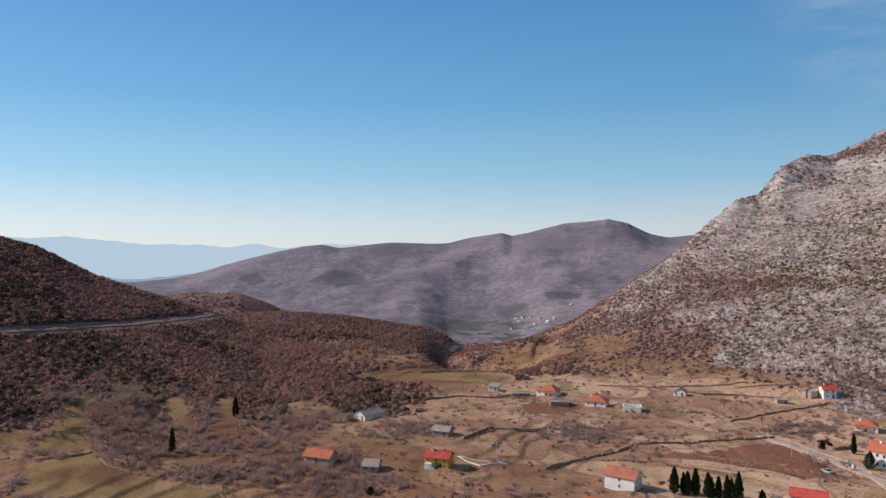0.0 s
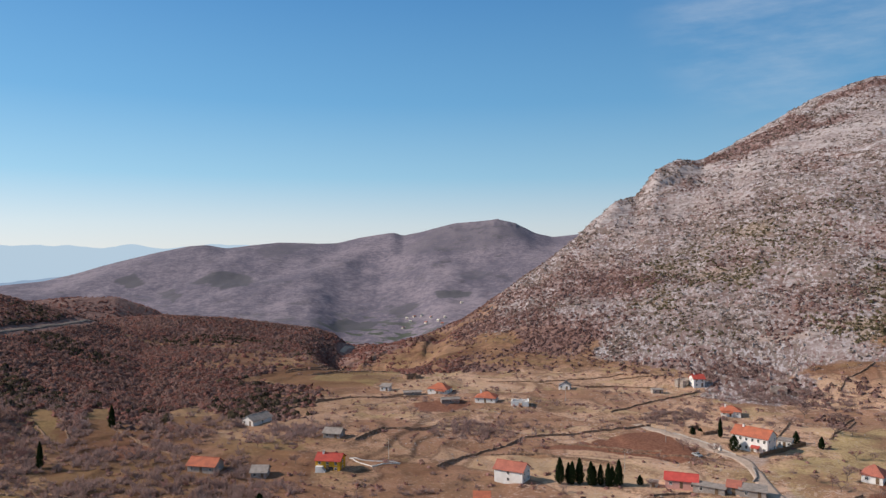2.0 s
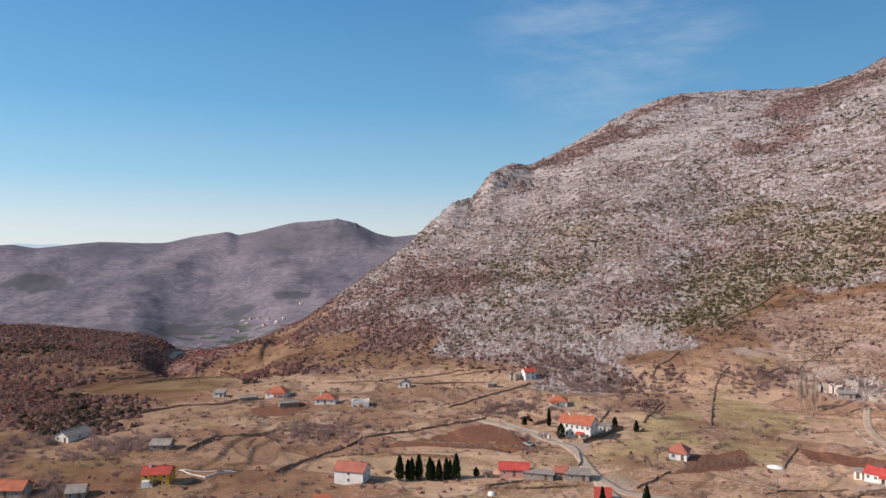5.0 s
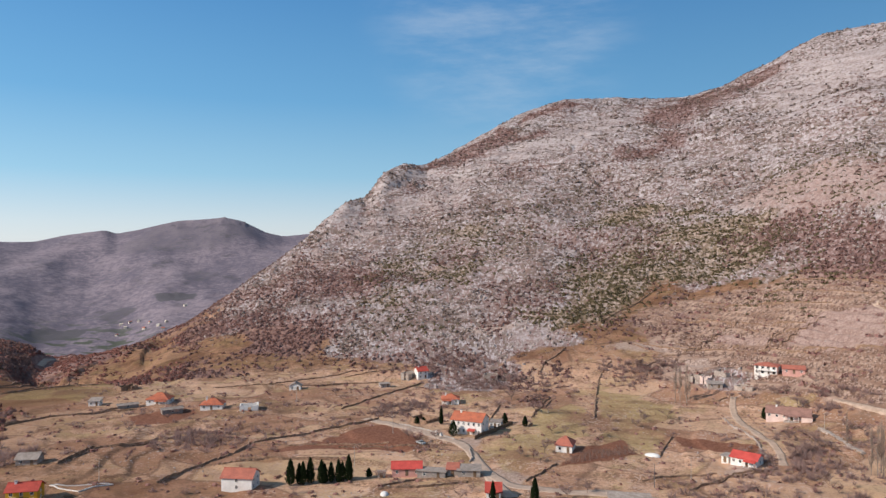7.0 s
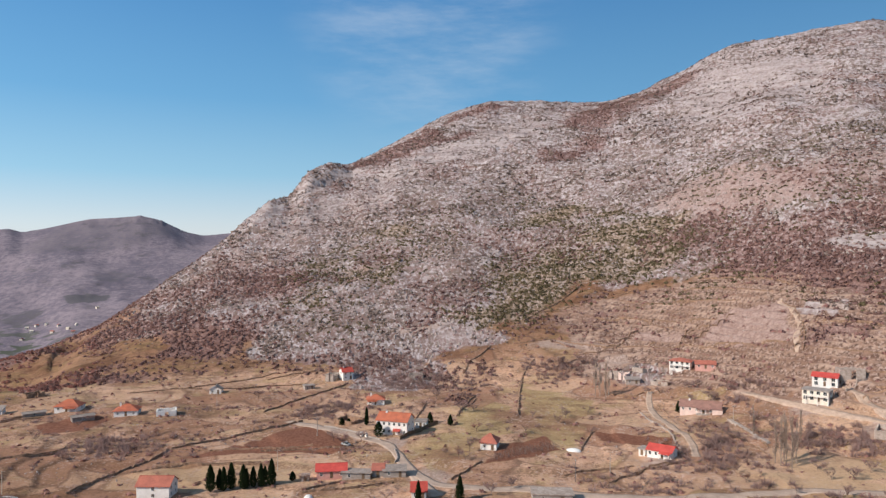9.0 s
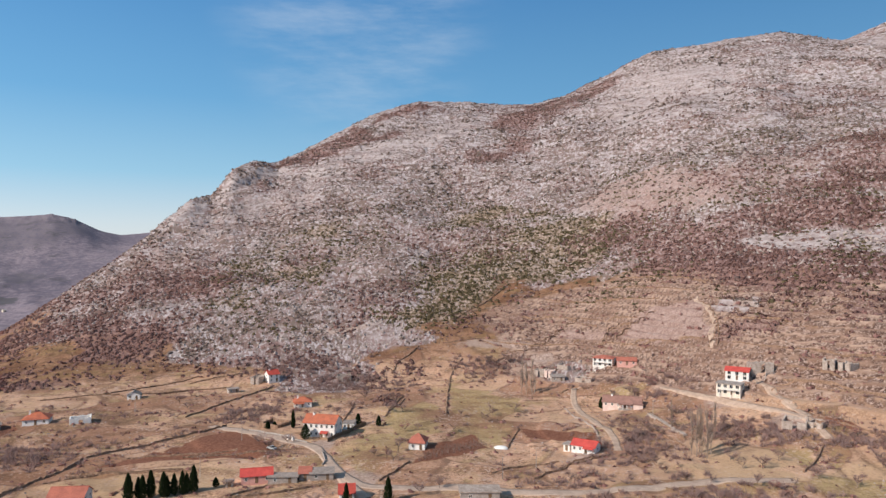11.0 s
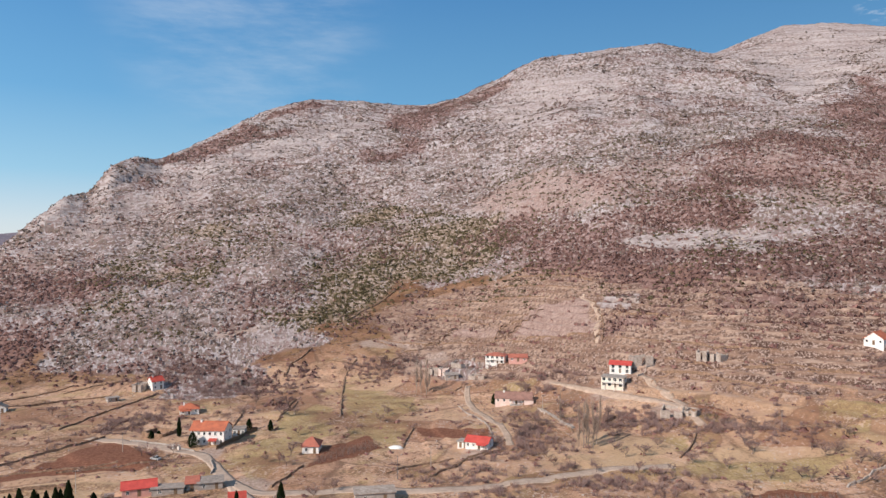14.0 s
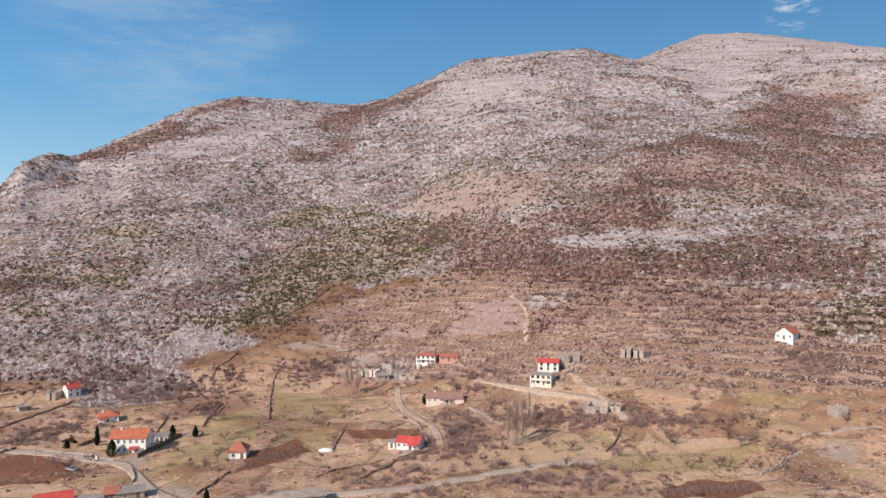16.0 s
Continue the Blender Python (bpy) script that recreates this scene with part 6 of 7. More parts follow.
house("shed", "tiny grey stone hut standing in a field", (-45.7, 236.0), 5, (2.2, 2.2), 2.0, 0.2, mat_concrete, mat_palestone, roof='flat', cols=1, chimney=False, category='shed', ends=False, door=True, over=0.3)
ruin("roofless white-walled ruin in a field", (-125.9, 322.5), 20, (8.0, 6.0), 2.2, mat_white)
ruin("roofless stone ruin on the terraces", (200.3, 292.1), -42, (4.2, 6.0), 4.5)
ruin("roofless stone ruin on the terraces", (204.8, 286.0), -67, (4.9, 6.0), 3.5)
ruin("pale roofless stone ruin behind a house", (176.1, 305.7), -9, (9.6, 6.0), 4.5)
ruin("broken stone barn beside bare trees", (91.8, 378.4), -33, (5.3, 5.0), 3.2)
ruin("broken stone barn beside bare trees", (96.2, 375.2), -41, (3.7, 5.0), 3.0, mat_beige)
ruin("small stone ruin in a pasture", (233.0, 202.2), -7, (4.3, 5.0), 3.6)
ruin("tumbled stone walls of an old yard", (110.4, 357.5), -37, (8.2, 6.0), 2.2)
ruin("tumbled stone walls below boulders", (-15.0, 398.4), 4, (7.3, 6.0), 2.6)
ruin("grey roofless barn above a field", (-63.1, 403.9), -16, (4.7, 7.0), 3.6)
ruin("tumbled stone walls of an old yard", (107.3, 380.7), 25, (6.6, 8.0), 2.6)
ruin("old stone yard beside the lane", (-40.8, 308.6), -34, (10.0, 8.0), 2.4, mat_drystone)
ruin("low stone hut ruin beyond the fields", (-211.3, 365.1), 55, (8.5, 5.0), 2.4, mat_drystone)
ruin("rubble of an old stone farmyard", (164.0, 259.6), -37, (8.1, 10.0), 2.4)
ruin("rubble of an old stone farmyard", (170.7, 255.6), -52, (4.8, 7.0), 2.0)


# ---- unfinished foundation beside the ochre house ----
stone_wall([(-148.9, 212.0), (-137.4, 209.4)], 0.5, 0.45, mat_white, "foundation_wall", "low white unfinished foundation wall", 0.0)
stone_wall([(-137.4, 209.4), (-135.7, 213.5)], 0.5, 0.45, mat_white, "foundation_wall", "low white unfinished foundation wall", 0.0)
stone_wall([(-143.2, 213.8), (-131.1, 218.4)], 0.5, 0.45, mat_white, "foundation_wall", "low white unfinished foundation wall", 0.0)
stone_wall([(-148.9, 212.0), (-143.2, 213.8)], 0.5, 0.45, mat_white, "foundation_wall", "low white unfinished foundation wall", 0.0)
stone_wall([(-135.7, 213.5), (-131.1, 218.4)], 0.5, 0.45, mat_white, "foundation_wall", "low white unfinished foundation wall", 0.0)


# ---- trees seen singly ----
CYPRESS_ROW = ((-74.1, 225.8, 6.5), (-71.7, 227.5, 5.2), (-70.3, 227.2, 5.7), (-68.3, 228.8, 6.5), (-64.4, 228.5, 6.0), (-63.5, 229.2, 4.9), (-61.7, 230.4, 5.1), (-59.2, 230.6, 5.6), (-58.0, 231.0, 4.9), (-55.9, 231.2, 6.5))
CONIFERS = ((-32.6, 302.8, 7.5, 2.0), (-25.8, 284.5, 5.9, 4.6), (-5.4, 303.5, 4.7, 3.2), (5.2, 213.7, 7.6, 3.0), (-7.3, 212.3, 6.1, 2.0), (-235.7, 151.8, 8.9, 2.4), (-258.9, 197.7, 9.1, 3.2), (-151.0, 167.0, 2.6, 3.0), (-50.0, 235.5, 3.0, 2.5), (-43.6, 306.0, 3.0, 3.0), (-40.6, 305.2, 2.6, 2.6), (106.7, 320.3, 5.0, 3.0), (3.2, 299.8, 4.4, 2.6))
POPLARS = ((120.9, 275.0, 13.6), (115.0, 244.7, 16.7), (115.7, 242.2, 18.8), (117.3, 241.7, 17.7), (118.4, 239.9, 19.4), (121.7, 243.6, 15.7), (119.4, 247.5, 18.1), (134.0, 264.7, 14.1), (76.0, 352.5, 19.2), (78.2, 352.2, 17.5), (80.6, 349.7, 20.3), (82.4, 352.4, 16.1))
BARE_A = ((-259, 140, 12.9), (-244, 138, 11.4), (-280, 147, 16.0), (-264, 154, 12.4), (-289, 160, 15.6), (-302, 173, 14.0), (-311, 151, 9.8), (-230, 136, 9.0), (-245, 149, 8.6), (-211, 176, 4.8), (-239, 185, 7.1), (-202, 145, 5.4), (-214, 140, 5.1), (-245, 207, 6.6), (-230, 203, 7.3), (-217, 204, 7.2), (-229, 222, 6.1), (-261, 238, 6.7), (-290, 133, 11.2), (-311, 140, 10.7), (-187, 206, 4.6), (-182, 216, 5.1), (-176, 227, 5.2), (-236, 267, 5.2), (-221, 228, 5.6), (-163, 199, 5.1), (-184, 160, 5.1), (-204, 162, 4.5), (-172, 169, 4.0), (-70, 217, 3.8))
BARE_B = ((-46, 234, 4.8), (-93, 357, 7.2), (-92, 375, 5.6), (-119, 296, 4.7), (-124, 270, 5.8), (-138, 257, 5.7), (-163, 283, 5.8), (-155, 310, 5.0), (-39, 274, 6.8), (-62, 324, 7.0), (-8, 332, 6.3), (-3, 352, 8.2), (-15, 322, 5.1), (8, 251, 5.9), (-1, 428, 6.6), (-21, 396, 6.9), (-35, 416, 7.3), (-43, 279, 6.5), (8, 321, 7.9), (12, 344, 8.4), (14, 292, 5.7), (10, 263, 7.8), (34, 291, 4.7), (50, 306, 6.4), (55, 317, 5.6), (66, 322, 6.7), (116, 359, 5.7), (124, 323, 6.1), (104, 265, 6.4), (97, 262, 5.9))
BARE_C = ((119, 342, 6.0), (124, 345, 5.4), (70, 392, 8.1), (66, 401, 7.7), (78, 400, 9.6), (15, 218, 6.2), (-17, 213, 5.1), (65, 227, 4.8), (74, 228, 4.1), (97, 226, 4.7), (98, 235, 4.2), (110, 279, 6.9), (113, 270, 6.3), (123, 327, 6.8), (134, 331, 6.4), (120, 210, 6.0), (131, 226, 6.4), (141, 233, 5.8), (108, 216, 5.2), (125, 236, 6.1), (145, 261, 6.3), (152, 208, 5.8), (143, 214, 5.4), (170, 218, 7.4), (172, 225, 8.0), (189, 205, 7.7), (189, 211, 8.2), (170, 190, 7.1), (169, 193, 6.0), (195, 196, 7.0))
BARE_D = ((199, 193, 6.2), (212, 243, 6.4), (210, 246, 6.0), (206, 212, 5.3), (205, 217, 5.0), (255, 246, 6.2), (260, 237, 7.1), (263, 260, 5.4), (216, 270, 4.8), (232, 197, 5.2), (185, 170, 5.6), (194, 159, 5.4), (246, 217, 4.2), (142, 186, 4.5), (145, 176, 4.3), (100, 348, 5.3), (106, 346, 5.3), (129, 292, 6.8), (132, 286, 7.2), (171, 248, 7.2), (177, 242, 6.2), (128, 203, 4.3), (177, 305, 5.1))
BARE = BARE_A + BARE_B + BARE_C + BARE_D


# ---- small places ----
FENCE = [(-16.8, 278.7), (-12.7, 286.8), (-7.6, 295.0), (-2.0, 302.4)]
POLES = [(-136.8, 219.5), (-57.4, 245.9), (43.5, 231.9), (120.9, 294.3), (56.8, 240.0), (191.0, 228.4), (-50.8, 286.4), (-109.5, 342.9)]
VINES = [(136.9, 178.9), (166.4, 173.4), (139.5, 183.6), (168.8, 178.2), (16.7, 250.3), (44.2, 269.3), (19.4, 260.3), (42.3, 277.0)]
STAKES = [(175.9, 263.6), (182.8, 249.9)]
MOUND = [(46.9, 266.8), (51.7, 264.9)]
VILLAGE = [(-1014.6, 1725.6), (-997.4, 1737.2), (-971.9, 1734.0), (-918.3, 1691.4), (-874.5, 1651.0), (-847.2, 1621.1), (-880.2, 1802.9), (-980.6, 1646.9), (-865.1, 1671.2), (-913.8, 1654.9), (-987.5, 1698.0)]

# ---- single trees ----
def planted(tree, places, base_height, spread=0.0, seed=1):
    """Stands copies of a tree at rows of x, y, height; the built one takes the first place."""
    rnd = random.Random(seed)
    for x, y, h in places[1:]:
        stand(tree, x, y, h / base_height, rnd.uniform(0, 360))
    x, y, h = places[0]
    tree.matrix_basis = pose(x, y, gz(x, y), 0, 0, 40) @ Matrix.Scale(h / base_height, 4)


planted(conifer("cypress", "slender dark green cypress in a row", 3, 7.0, 3.0, "row of cypresses"), CYPRESS_ROW[0::2], 5.4)
planted(conifer("cypress", "slender dark green cypress in a row", 8, 7.0, 2.7, "row of cypresses"), CYPRESS_ROW[1::2], 5.4, seed=2)
for k, (x, y, h, w) in enumerate(CONIFERS):
    t = conifer("conifer", "small dark evergreen conifer standing alone", 20 + k, h, w, "scattered conifers")
    t.matrix_basis = pose(x, y, gz(x, y), 0, 0, 70 * k)
for k in range(3):
    planted(bare_tree("poplar", "tall slender leafless poplar with pale twigs", 40 + k, 14.0, 1.9, 460, mat_paletwig, "bare poplars", True), POPLARS[k::3], 14.0, seed=k)
_rnd = random.Random(77)
BARE = BARE + tuple((x + _rnd.uniform(-11, 11), y + _rnd.uniform(-11, 11), h * _rnd.uniform(0.55, 0.9)) for x, y, h in BARE)
for k in range(6):
    mat, word = ((mat_twig, "grey"), (mat_twig, "purplish grey"), (mat_rust, "rusty brown"), (mat_twig, "grey"), (mat_twig, "purplish grey"), (mat_twig, "grey"))[k]
    planted(bare_tree("bare_tree", "spreading leafless tree with fine %s twigs" % word, 60 + k, 6.0, 6.0, 900, mat, "bare trees of the valley"),
            BARE[k::6], 7.6, seed=10 + k)


# ---- scrub, woods and boulders beyond counting ----
def chance_of(index, power=1.0, gain=1.0):
    return lambda c, x, y: gain * c[:, index] ** power * (1 - c[:, 3]) * (1 - 0.9 * c[:, 4])


def inland(c, x, y):
    """Bushes of the valley floor: along old field edges and in clumps."""
    clump = np.clip(vnoise(x / 16, y / 16, 33) + 0.6 * vnoise(x / 5, y / 5, 34) - 0.35, 0, 1)
    line = np.exp(-(fbm(x / 42, y / 42, 2, 35) / 0.07) ** 2) * 0.55
    return np.clip(clump + line + 1.5 * patchy(THICKET, x, y), 0, 1) * (1 - c[:, 3]) * (1 - c[:, 4]) * (1 - c[:, 0]) * (1 - c[:, 2]) * (1 - c[:, 6])


def wall_side(x, y):
    """Near a field wall."""
    near, lines = np.zeros(x.shape), np.array(WALL_LINES)
    for k in range(0, len(x), 4000):
        d = np.hypot(x[k:k + 4000, None] - lines[None, :, 0], y[k:k + 4000, None] - lines[None, :, 1]).min(1)
        near[k:k + 4000] = np.exp(-((d - 1.0) / 1.5) ** 2)
    return near


def thicket(c, x, y):
    return patchy(THICKET, x, y) ** 0.8 * (1 - c[:, 4])


def ledges(c, x, y):
    """Bushes on the terrace edges."""
    cut = terrace_cut(x, y, ground_z(x, y, False))[1]
    return c[:, 5] * np.exp(-((cut - 0.72) / 0.10) ** 2) * np.clip(0.3 + vnoise(x / 18, y / 18, 40), 0, 1)


def rocky(c, x, y):
    clump = np.clip(0.38 + 1.0 * vnoise(x / 36, y / 36, 36) + 0.6 * vnoise(x / 11, y / 11, 37), 0, 1)
    return c[:, 0] * clump * (1 - c[:, 1])


# woods on the rise and the hill
scatter("rust_woodland", "dense rust-brown leafless oak scrub on the rise", mat_rise, sown(1, 62000, -70, -26, 330, 1150, lambda c, x, y: c[:, 2] * np.clip(0.7 + 0.7 * vnoise(x / 34, y / 34, 43) + 0.4 * vnoise(x / 12, y / 12, 44), 0, 1)), 1.35, 1.25, 9, 0.80, 101, category="woodland")
scatter("evergreen_woodland", "dark evergreen shrubs among bare hillside woods", mat_darkoak, sown(12, 16000, -70, -38, 330, 640, lambda c, x, y: c[:, 2] * np.clip(0.05 + vnoise(x / 55, y / 40, 45) + 0.4 * vnoise(x / 12, y / 12, 46), 0, 1)), 1.6, 1.8, 14, 0.66, 112, category="woodland")
scatter("dark_woodland", "dark grey-brown leafless scrub on the hillside", mat_hill, sown(2, 36000, -72, -36, 320, 760, chance_of(2)), 1.3, 1.2, 9, 0.78, 102, category="woodland")
# the mountain
scatter("rust_scrub", "patches of rust-brown shrubs on the mountainside", mat_pinkscrub, sown(3, 260000, -30, 56, 300, 1600, chance_of(2, 1.4, 0.95)), 1.15, 1.15, 8, 0.80, 103, category="scrub")
scatter("evergreen_scrub", "olive green juniper scrub on the mountainside", mat_evergreen, sown(4, 150000, -24, 56, 250, 1000, chance_of(1, 1.2, 0.95)), 1.1, 1.1, 9, 0.66, 104, category="scrub")
scatter("rock_scrub", "low dark shrubs between limestone rocks", mat_dark, sown(5, 90000, -28, 56, 390, 1550, rocky), 1.25, 1.0, 8, 0.75, 105, category="scrub")
scatter("crag_scrub", "dark low thickets between high limestone crags", mat_dark, sown(14, 60000, -18, 56, 760, 1600, lambda c, x, y: c[:, 0] * 0.55 * np.clip(-0.1 + 0.9 * vnoise(x / 40, y / 40, 48) + 0.6 * vnoise(x / 13, y / 13, 49), 0, 1)), 1.7, 1.7, 7, 0.80, 114, category="scrub")
scatter("terrace_scrub", "rust-brown bushes along terrace edges", mat_rust, sown(11, 30000, 4, 56, 290, 640, ledges), 1.3, 1.3, 12, 0.6, 111, category="bushes")
# the valley
scatter("thicket", "tall tangle of bare purplish grey trees and bushes", mat_twig, sown(10, 32000, -70, 54, 205, 440, thicket), 1.9, 3.4, 60, 0.045, 110, True, category="thicket")
scatter("hedge_scrub", "tangled bare purplish bushes along field edges", mat_twig, sown(6, 12000, -72, 54, 205, 520, inland), 1.6, 2.2, 60, 0.045, 106, True, category="bushes")
scatter("wall_scrub", "bare purplish brown bushes crowding field walls", mat_twig, sown(13, 60000, -72, 54, 205, 560, lambda c, x, y: wall_side(x, y) * np.clip(0.35 + vnoise(x / 12, y / 12, 47), 0, 1) * (1 - 0.7 * c[:, 4])), 1.1, 1.3, 22, 0.07, 113, True, category="bushes")
scatter("bramble_scrub", "low rust-brown brambles along field edges", mat_rust, sown(7, 24000, -72, 54, 205, 560, lambda c, x, y: np.clip(0.5 * inland(c, x, y) + 0.10 * (1 - c[:, 3]) * (1 - c[:, 4]), 0, 1)), 0.85, 0.85, 10, 0.60, 107, category="bushes")


def boulders(name, label, places, size, seed):
    rnd = np.random.default_rng(seed)
    n = len(places)
    base = np.array([(1, 0, 0), (0.3, 0.95, 0), (-0.8, 0.6, 0), (-0.8, -0.6, 0), (0.3, -0.95, 0), (0.5, 0.4, 0.7), (-0.5, 0.4, 0.75), (-0.1, -0.55, 0.7), (0, 0, 0.95)])
    tri = np.array([(0, 1, 5), (1, 2, 6), (1, 6, 5), (2, 3, 6), (3, 7, 6), (3, 4, 7), (4, 0, 5), (4, 5, 7), (5, 6, 8), (6, 7, 8), (7, 5, 8)])
    s = size * np.minimum(rnd.lognormal(0, 0.45, n), 1.9)
    v = base[None] * (1 + rnd.uniform(-0.28, 0.28, (n, 9, 3))) * s[:, None, None] * rnd.uniform(0.7, 1.3, (n, 1, 3))
    v[..., :2] += places[:, None, :]
    v[..., 2] += (ground_z(places[:, 0], places[:, 1]) - 0.1)[:, None]
    f = (tri[None] + 9 * np.arange(n)[:, None, None]).reshape(-1, 3)
    return tagged(new(name, mesh_from(name, v.reshape(-1, 3), f, mat_boulder, False)), label, "boulders", kind="stuff")


boulders("boulder_field", "pale limestone boulders strewn over the mountain foot", sown(8, 22000, -27, 56, 380, 900, lambda c, x, y: c[:, 0] * np.clip(0.7 + vnoise(x / 25, y / 25, 38), 0, 1)), 0.75, 108)
boulders("field_stones", "loose pale stones scattered over pastures", sown(9, 15000, -40, 54, 210, 480, lambda c, x, y: (1 - c[:, 0]) * (1 - c[:, 4]) * (1 - c[:, 3]) * np.clip(vnoise(x / 22, y / 22, 39) + 0.3 * (x > 0), 0, 1)), 0.24, 109)


# ---- fence, poles, vines and other small things ----
def rail_fence(points, high=1.7):
    thing = tagged(new("fence"), "dark wooden paling fence beside a field", "fence")
    path = resample(points, 0.9)
    x0, y0 = path[0]
    z0 = gz(x0, y0)
    thing.matrix_basis = pose(x0, y0, z0)
    for (ax, ay), (bx, by) in zip(path, path[1:]):
        d = math.hypot(bx - ax, by - ay)
        a = math.degrees(math.atan2(by - ay, bx - ax))
        m = pose(ax - x0, ay - y0, gz(ax, ay) - z0, 0, 0, a)
        post = block("post", (-0.07, 0.07, -0.07, 0.07, -0.4, high), mat_wood, thing)
        post.matrix_basis = m
        slat = block("panel", (0.09, d - 0.09, -0.025, 0.025, 0.05, high - 0.15), mat_wood, thing)
        slat.matrix_basis = m
    return thing


rail_fence(FENCE)


def utility_pole(high):
    thing = tagged(new("utility_pole"), "weathered wooden utility pole in a field", "pole", "utility poles")
    bm = bmesh.new()
    limb(bm, Vector((0, 0, -0.5)), Vector((0, 0, high)), 0.16, 0.10)
    part("pole", bm, mat_concrete, thing)
    arm = block("crossarm", (-0.8, 0.8, -0.05, 0.05, high - 0.55, high - 0.43), mat_wood, thing)
    for x in (-0.7, 0.0, 0.7):
        block("insulator", (x - 0.05, x + 0.05, -0.05, 0.05, high - 0.43, high - 0.25), mat_white, arm)
    return thing


pole = utility_pole(7.5)
for k, (x, y) in enumerate(POLES[1:]):
    copy_thing(pole, pose(x, y, gz(x, y), 0, 0, 35 + 40 * k))
pole.matrix_basis = pose(*POLES[0], gz(*POLES[0]), 0, 0, 20)


def vine_row(a, b, high=1.5, step=2.6):
    thing = tagged(new("vine_row"), "row of grey vine stakes with bare canes", "vine row", "vine rows")
    x0, y0 = a
    z0 = gz(x0, y0)
    thing.matrix_basis = pose(x0, y0, z0)
    path = resample([a, b], step)
    for x, y in path:
        st = block("stake", (-0.06, 0.06, -0.06, 0.06, -0.3, high), mat_bark, thing)
        st.matrix_basis = pose(x - x0, y - y0, gz(x, y) - z0)
    rnd = random.Random(int(abs(x0)))
    bm = bmesh.new()
    for p, q in zip(path, path[1:]):
        for _ in range(7):
            f = rnd.random()
            x, y = p[0] + (q[0] - p[0]) * f - x0, p[1] + (q[1] - p[1]) * f - y0
            z = gz(x + x0, y + y0) - z0
            limb(bm, Vector((x, y, z - 0.1)), Vector((x + rnd.uniform(-0.5, 0.5), y + rnd.uniform(-0.5, 0.5), z + rnd.uniform(0.7, high))), 0.045, 0.02)
    tagged(part("cane_tangle", bm, mat_twig, thing), kind="stuff")
    return thing


for k in range(0, len(VINES) - 3, 4):
    (a, b), (c, d) = VINES[k:k + 2], VINES[k + 2:k + 4]
    for i in range(6):
        f = i / 5
        vine_row((a[0] + (c[0] - a[0]) * f, a[1] + (c[1] - a[1]) * f), (b[0] + (d[0] - b[0]) * f, b[1] + (d[1] - b[1]) * f))
vine_row(STAKES[0], STAKES[1], 2.0, 3.0)


def tarp_mound(a, b):
    """A long heap under a white sheet."""
    cx, cy = (a[0] + b[0]) / 2, (a[1] + b[1]) / 2
    L = math.hypot(b[0] - a[0], b[1] - a[1])
    bm = bmesh.new()
    bmesh.ops.create_icosphere(bm, subdivisions=3, radius=1)
    for v in bm.verts:
        k = 1 + 0.12 * noise.noise(v.co * 3)
        v.co = Vector((v.co.x * L * 0.55 * k, v.co.y * 1.5 * k, max(v.co.z, -0.2) * 1.1 * k))
    ob = part("covered_heap", bm, mat_tarp, None, smooth=True)
    ob.matrix_basis = pose(cx, cy, gz(cx, cy), 0, 0, math.degrees(math.atan2(b[1] - a[1], b[0] - a[0])))
    return tagged(ob, "long heap covered with a white sheet in a field", "heap")


tarp_mound(*MOUND)
for k, (x, y) in enumerate(VILLAGE):   # under the far range
    house("house", "small far white house in the lower valley", (x, y), 20 + 37 * (k % 5), (7, 6), 4.2, 1.8, mat_cream, mat_faded if k % 2 else mat_cream, chimney=False, cols=2, rows=1, ends=False, group="far village houses")


def lean_porch(home, x0, x1, y, deep, z, roof_mat, posts):
    """A lean-to porch on posts along a house front whose wall stands at y."""
    bm = bmesh.new()
    add_slab(bm, [(x0, y - deep, z - 0.35), (x1, y - deep, z - 0.35), (x1, y - 0.02, z), (x0, y - 0.02, z)], 0.14)
    roof = part("porch_roof", bm, roof_mat, home)
    for k in range(posts):
        x = x0 + 0.15 + (x1 - x0 - 0.5) * k / (posts - 1)
        block("post", (x, x + 0.2, y - deep + 0.1, y - deep + 0.3, -0.8, z - 0.48), mat_white, roof)
    block("porch_floor", (x0, x1, y - deep, y - 0.02, -0.8, 0.05), mat_concrete, home)


lean_porch(HOMES[8], -1.5, 4.5, -3.75, 2.0, 2.45, mat_browntile, 4)
lean_porch(HOMES[6], 0.2, 4.2, -3.25, 1.6, 2.4, mat_redsheet, 3)
lean_porch(HOMES[18], -1.2, 4.8, -4.0, 1.6, 2.3, mat_orange, 3)
lean_porch(HOMES[4], -4.0, 0.8, -3.5, 1.5, 2.2, mat_orange, 3)
block("wing", (5.2, 9.4, -5.6, -3.76, -1.2, 2.3), mat_beige, HOMES[8])
block("wing_roof", (5.0, 9.6, -5.9, -3.76, 2.3, 2.5), mat_browntile, HOMES[8])


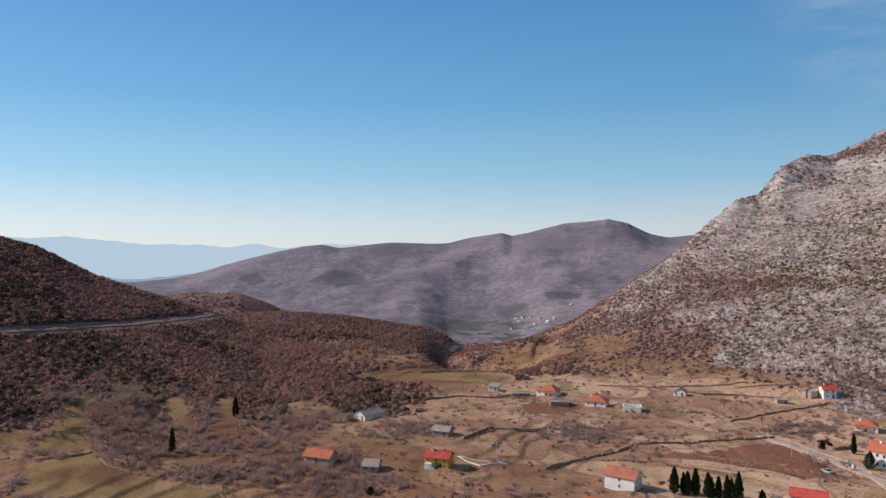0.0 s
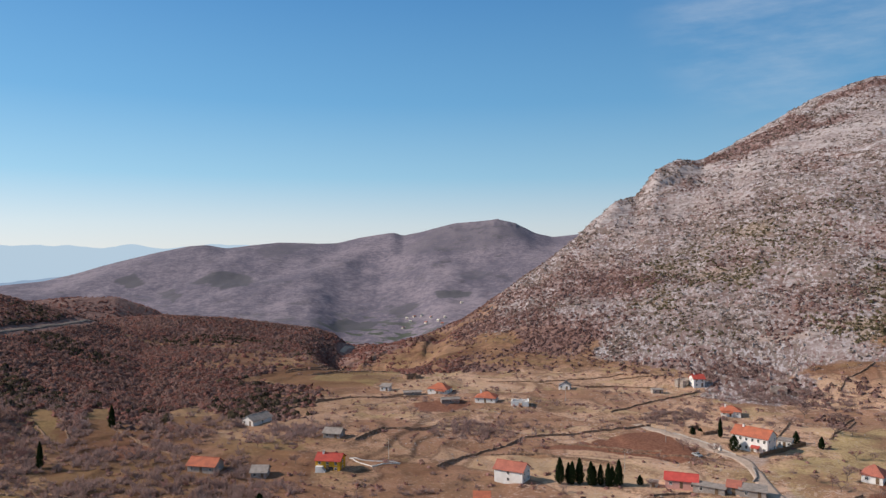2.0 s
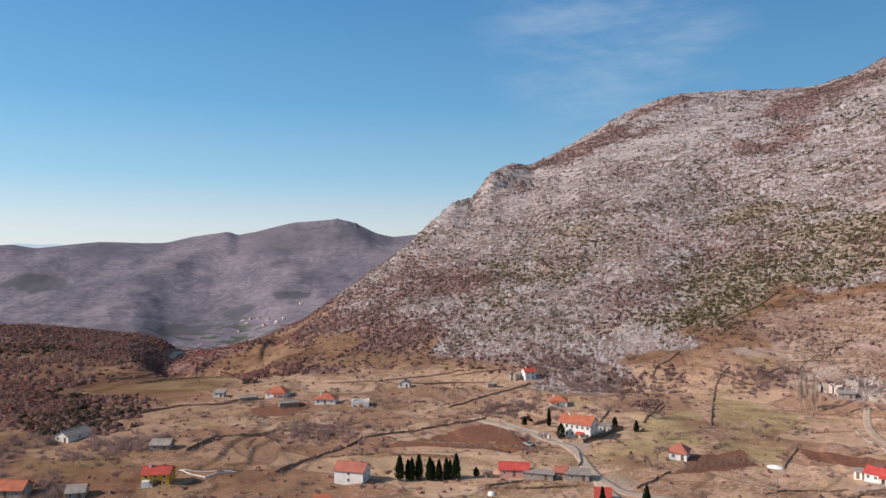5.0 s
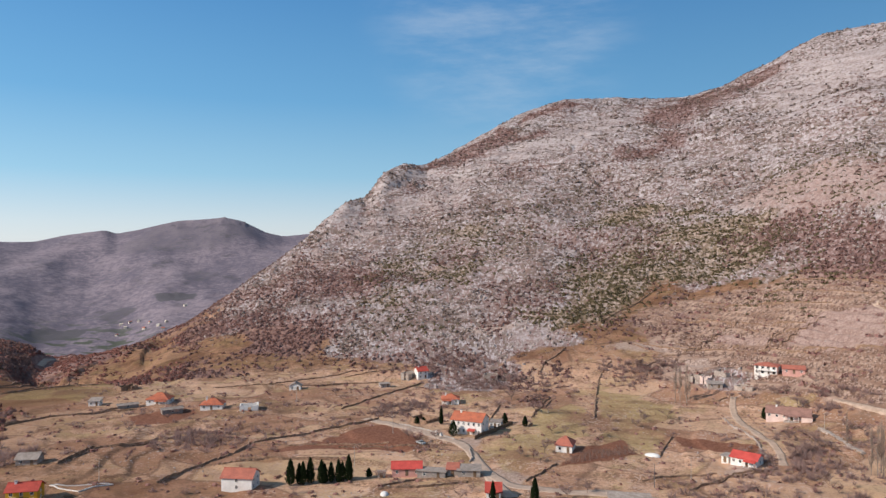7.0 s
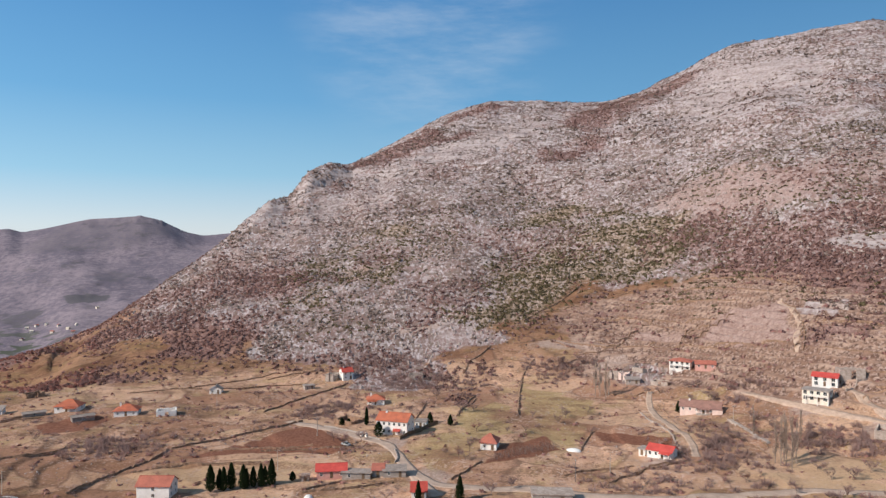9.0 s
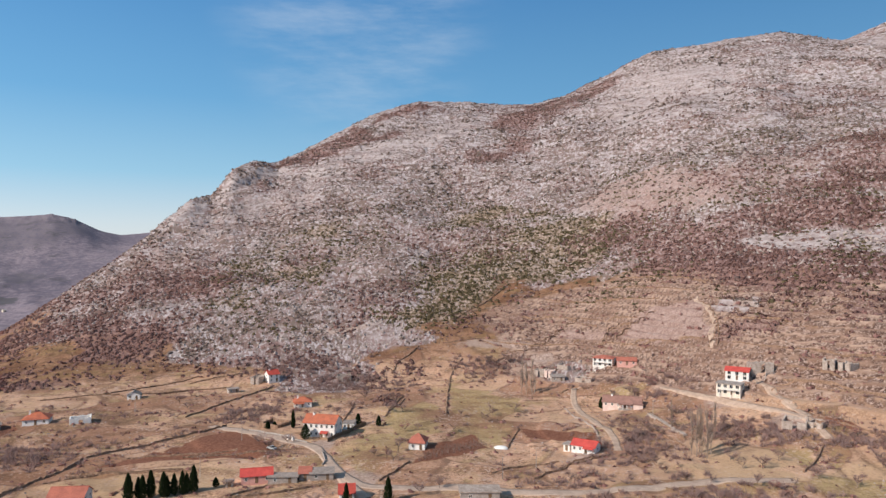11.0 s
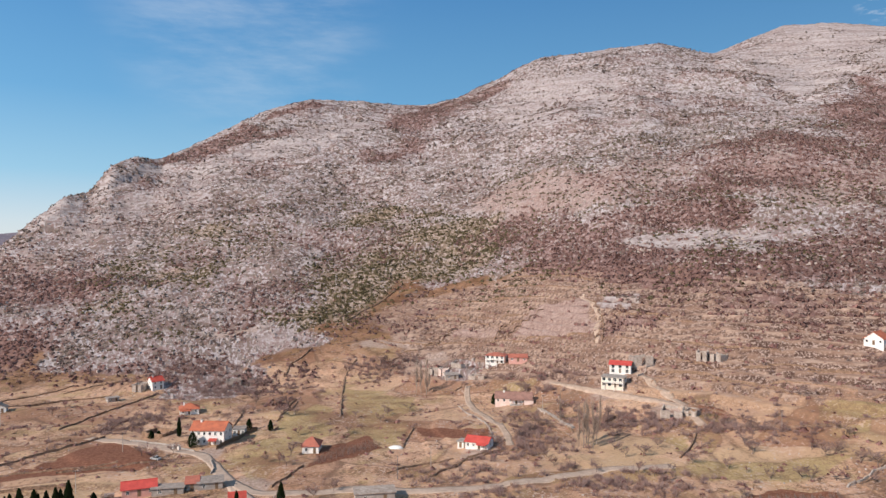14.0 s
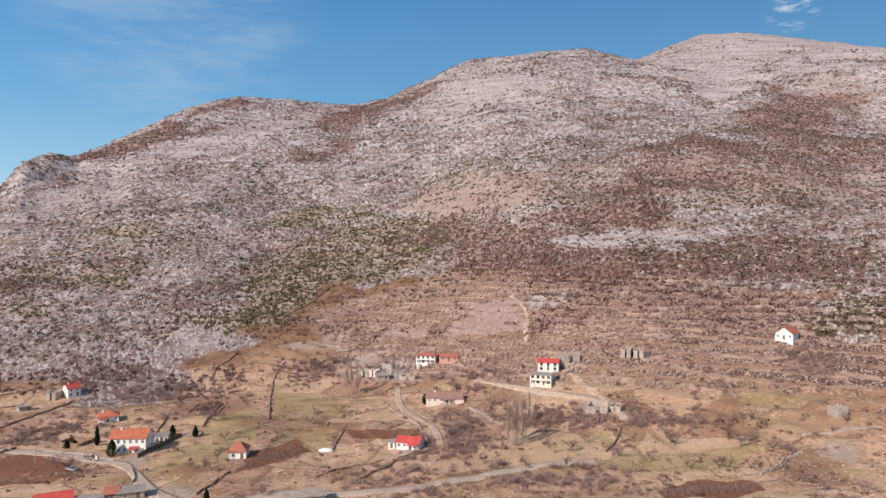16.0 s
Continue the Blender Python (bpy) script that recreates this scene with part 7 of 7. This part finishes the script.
def parked_car(at, turn):
    """A small pale saloon car at the roadside."""
    thing = tagged(new("parked_car"), "small pale grey car parked at the roadside", "car")
    thing.matrix_basis = pose(at[0], at[1], gz(*at) + 0.08, 0, 0, turn)
    bm = bmesh.new()
    outline = ((-2.0, 0.35), (-2.05, 0.75), (-1.9, 0.92), (-1.05, 1.0), (1.25, 0.98), (1.95, 0.9), (2.02, 0.6), (1.95, 0.35))
    rim = [[bm.verts.new((x, y, z)) for x, z in outline] for y in (-0.82, 0.82)]
    n = len(outline)
    for k in range(n):
        bm.faces.new((rim[0][k], rim[0][(k + 1) % n], rim[1][(k + 1) % n], rim[1][k]))
    bm.faces.new(rim[0][::-1])
    bm.faces.new(rim[1])
    bmesh.ops.recalc_face_normals(bm, faces=bm.faces)
    body = part("body", bm, mat_steel, thing)
    bm = bmesh.new()
    solid(bm, [(-1.0, -0.74, 0.98), (1.2, -0.74, 0.98), (1.2, 0.74, 0.98), (-1.0, 0.74, 0.98), (-0.45, -0.62, 1.42), (0.75, -0.62, 1.42), (0.75, 0.62, 1.42), (-0.45, 0.62, 1.42)],
          ((0, 3, 2, 1), (0, 1, 5, 4), (1, 2, 6, 5), (2, 3, 7, 6), (3, 0, 4, 7), (4, 5, 6, 7)))
    cabin = part("cabin", bm, mat_glass, thing)
    block("roof", (-0.45, 0.75, -0.63, 0.63, 1.42, 1.47), mat_steel, cabin)
    for x in (-1.3, 1.3):
        for y in (-0.84, 0.66):
            bm = bmesh.new()
            bmesh.ops.create_cone(bm, cap_ends=True, segments=14, radius1=0.32, radius2=0.32, depth=0.18)
            bmesh.ops.rotate(bm, verts=bm.verts, matrix=Matrix.Rotation(radians(90), 3, "X"))
            wheel = part("wheel", bm, mat_shadebank_tyre, thing)
            wheel.matrix_basis = pose(x, y + 0.09, 0.32)
    for y in (-0.62, 0.38):
        block("headlight", (-2.07, -2.0, y, y + 0.24, 0.62, 0.76), mat_white, body)
    return thing


parked_car((-37.4, 273.3), -42)
for x, y in ((-32.6, 284.6), (-30.6, 283.0)):
    pillar = tagged(new("gate_pillar"), "short whitewashed gate pillar beside the road", "gate pillar", "gate pillars")
    pillar.matrix_basis = pose(x, y, gz(x, y), 0, 0, -40)
    block("shaft", (-0.35, 0.35, -0.35, 0.35, -0.4, 1.6), mat_white, pillar)
    block("cap", (-0.45, 0.45, -0.45, 0.45, 1.6, 1.75), mat_white, pillar)
tarp_mound((-42.6, 218.0), (-40.2, 218.6))

# a whitewashed porch with steps on the ochre house, and a red porch roof on the large white one
porch = block("porch", (-3.9, -1.5, -4.9, -3.3, -0.6, 1.9), mat_white, HOMES[0])
for k in range(4):
    block("step", (-1.5 + 0.3 * k, -1.2 + 0.3 * k, -4.8, -3.4, -0.6, 1.5 - 0.4 * k), mat_white, porch)
block("arch_opening", (0.3, 2.0, -3.33, -3.20, 0.0, 1.7), mat_glass, HOMES[0])
bm = bmesh.new()
add_slab(bm, [(0.9, -6.2, 2.3), (4.1, -6.2, 2.3), (4.1, -4.25, 2.9), (0.9, -4.25, 2.9)], 0.14)
porch_roof = part("porch_roof", bm, mat_redtile, HOMES[2])
for x in (1.0, 3.9):
    block("post", (x, x + 0.14, -6.1, -5.96, -0.6, 2.2), mat_wood, porch_roof)


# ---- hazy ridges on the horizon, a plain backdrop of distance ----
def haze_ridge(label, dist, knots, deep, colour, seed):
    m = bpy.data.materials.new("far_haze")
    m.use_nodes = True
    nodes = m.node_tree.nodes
    # each ridge glows in one flat blue, with the haze mixed into that colour
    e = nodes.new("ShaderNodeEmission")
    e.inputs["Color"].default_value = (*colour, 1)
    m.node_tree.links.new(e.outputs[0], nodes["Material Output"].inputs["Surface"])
    az = np.linspace(-85, -25, 240)
    top = EYE + (soft_spline(knots, az, 0.5) + 0.0026 * fbm(az / 1.9, az * 0, 4, seed)) * dist
    a = np.radians(az)
    x, y = np.sin(a) * dist, np.cos(a) * dist
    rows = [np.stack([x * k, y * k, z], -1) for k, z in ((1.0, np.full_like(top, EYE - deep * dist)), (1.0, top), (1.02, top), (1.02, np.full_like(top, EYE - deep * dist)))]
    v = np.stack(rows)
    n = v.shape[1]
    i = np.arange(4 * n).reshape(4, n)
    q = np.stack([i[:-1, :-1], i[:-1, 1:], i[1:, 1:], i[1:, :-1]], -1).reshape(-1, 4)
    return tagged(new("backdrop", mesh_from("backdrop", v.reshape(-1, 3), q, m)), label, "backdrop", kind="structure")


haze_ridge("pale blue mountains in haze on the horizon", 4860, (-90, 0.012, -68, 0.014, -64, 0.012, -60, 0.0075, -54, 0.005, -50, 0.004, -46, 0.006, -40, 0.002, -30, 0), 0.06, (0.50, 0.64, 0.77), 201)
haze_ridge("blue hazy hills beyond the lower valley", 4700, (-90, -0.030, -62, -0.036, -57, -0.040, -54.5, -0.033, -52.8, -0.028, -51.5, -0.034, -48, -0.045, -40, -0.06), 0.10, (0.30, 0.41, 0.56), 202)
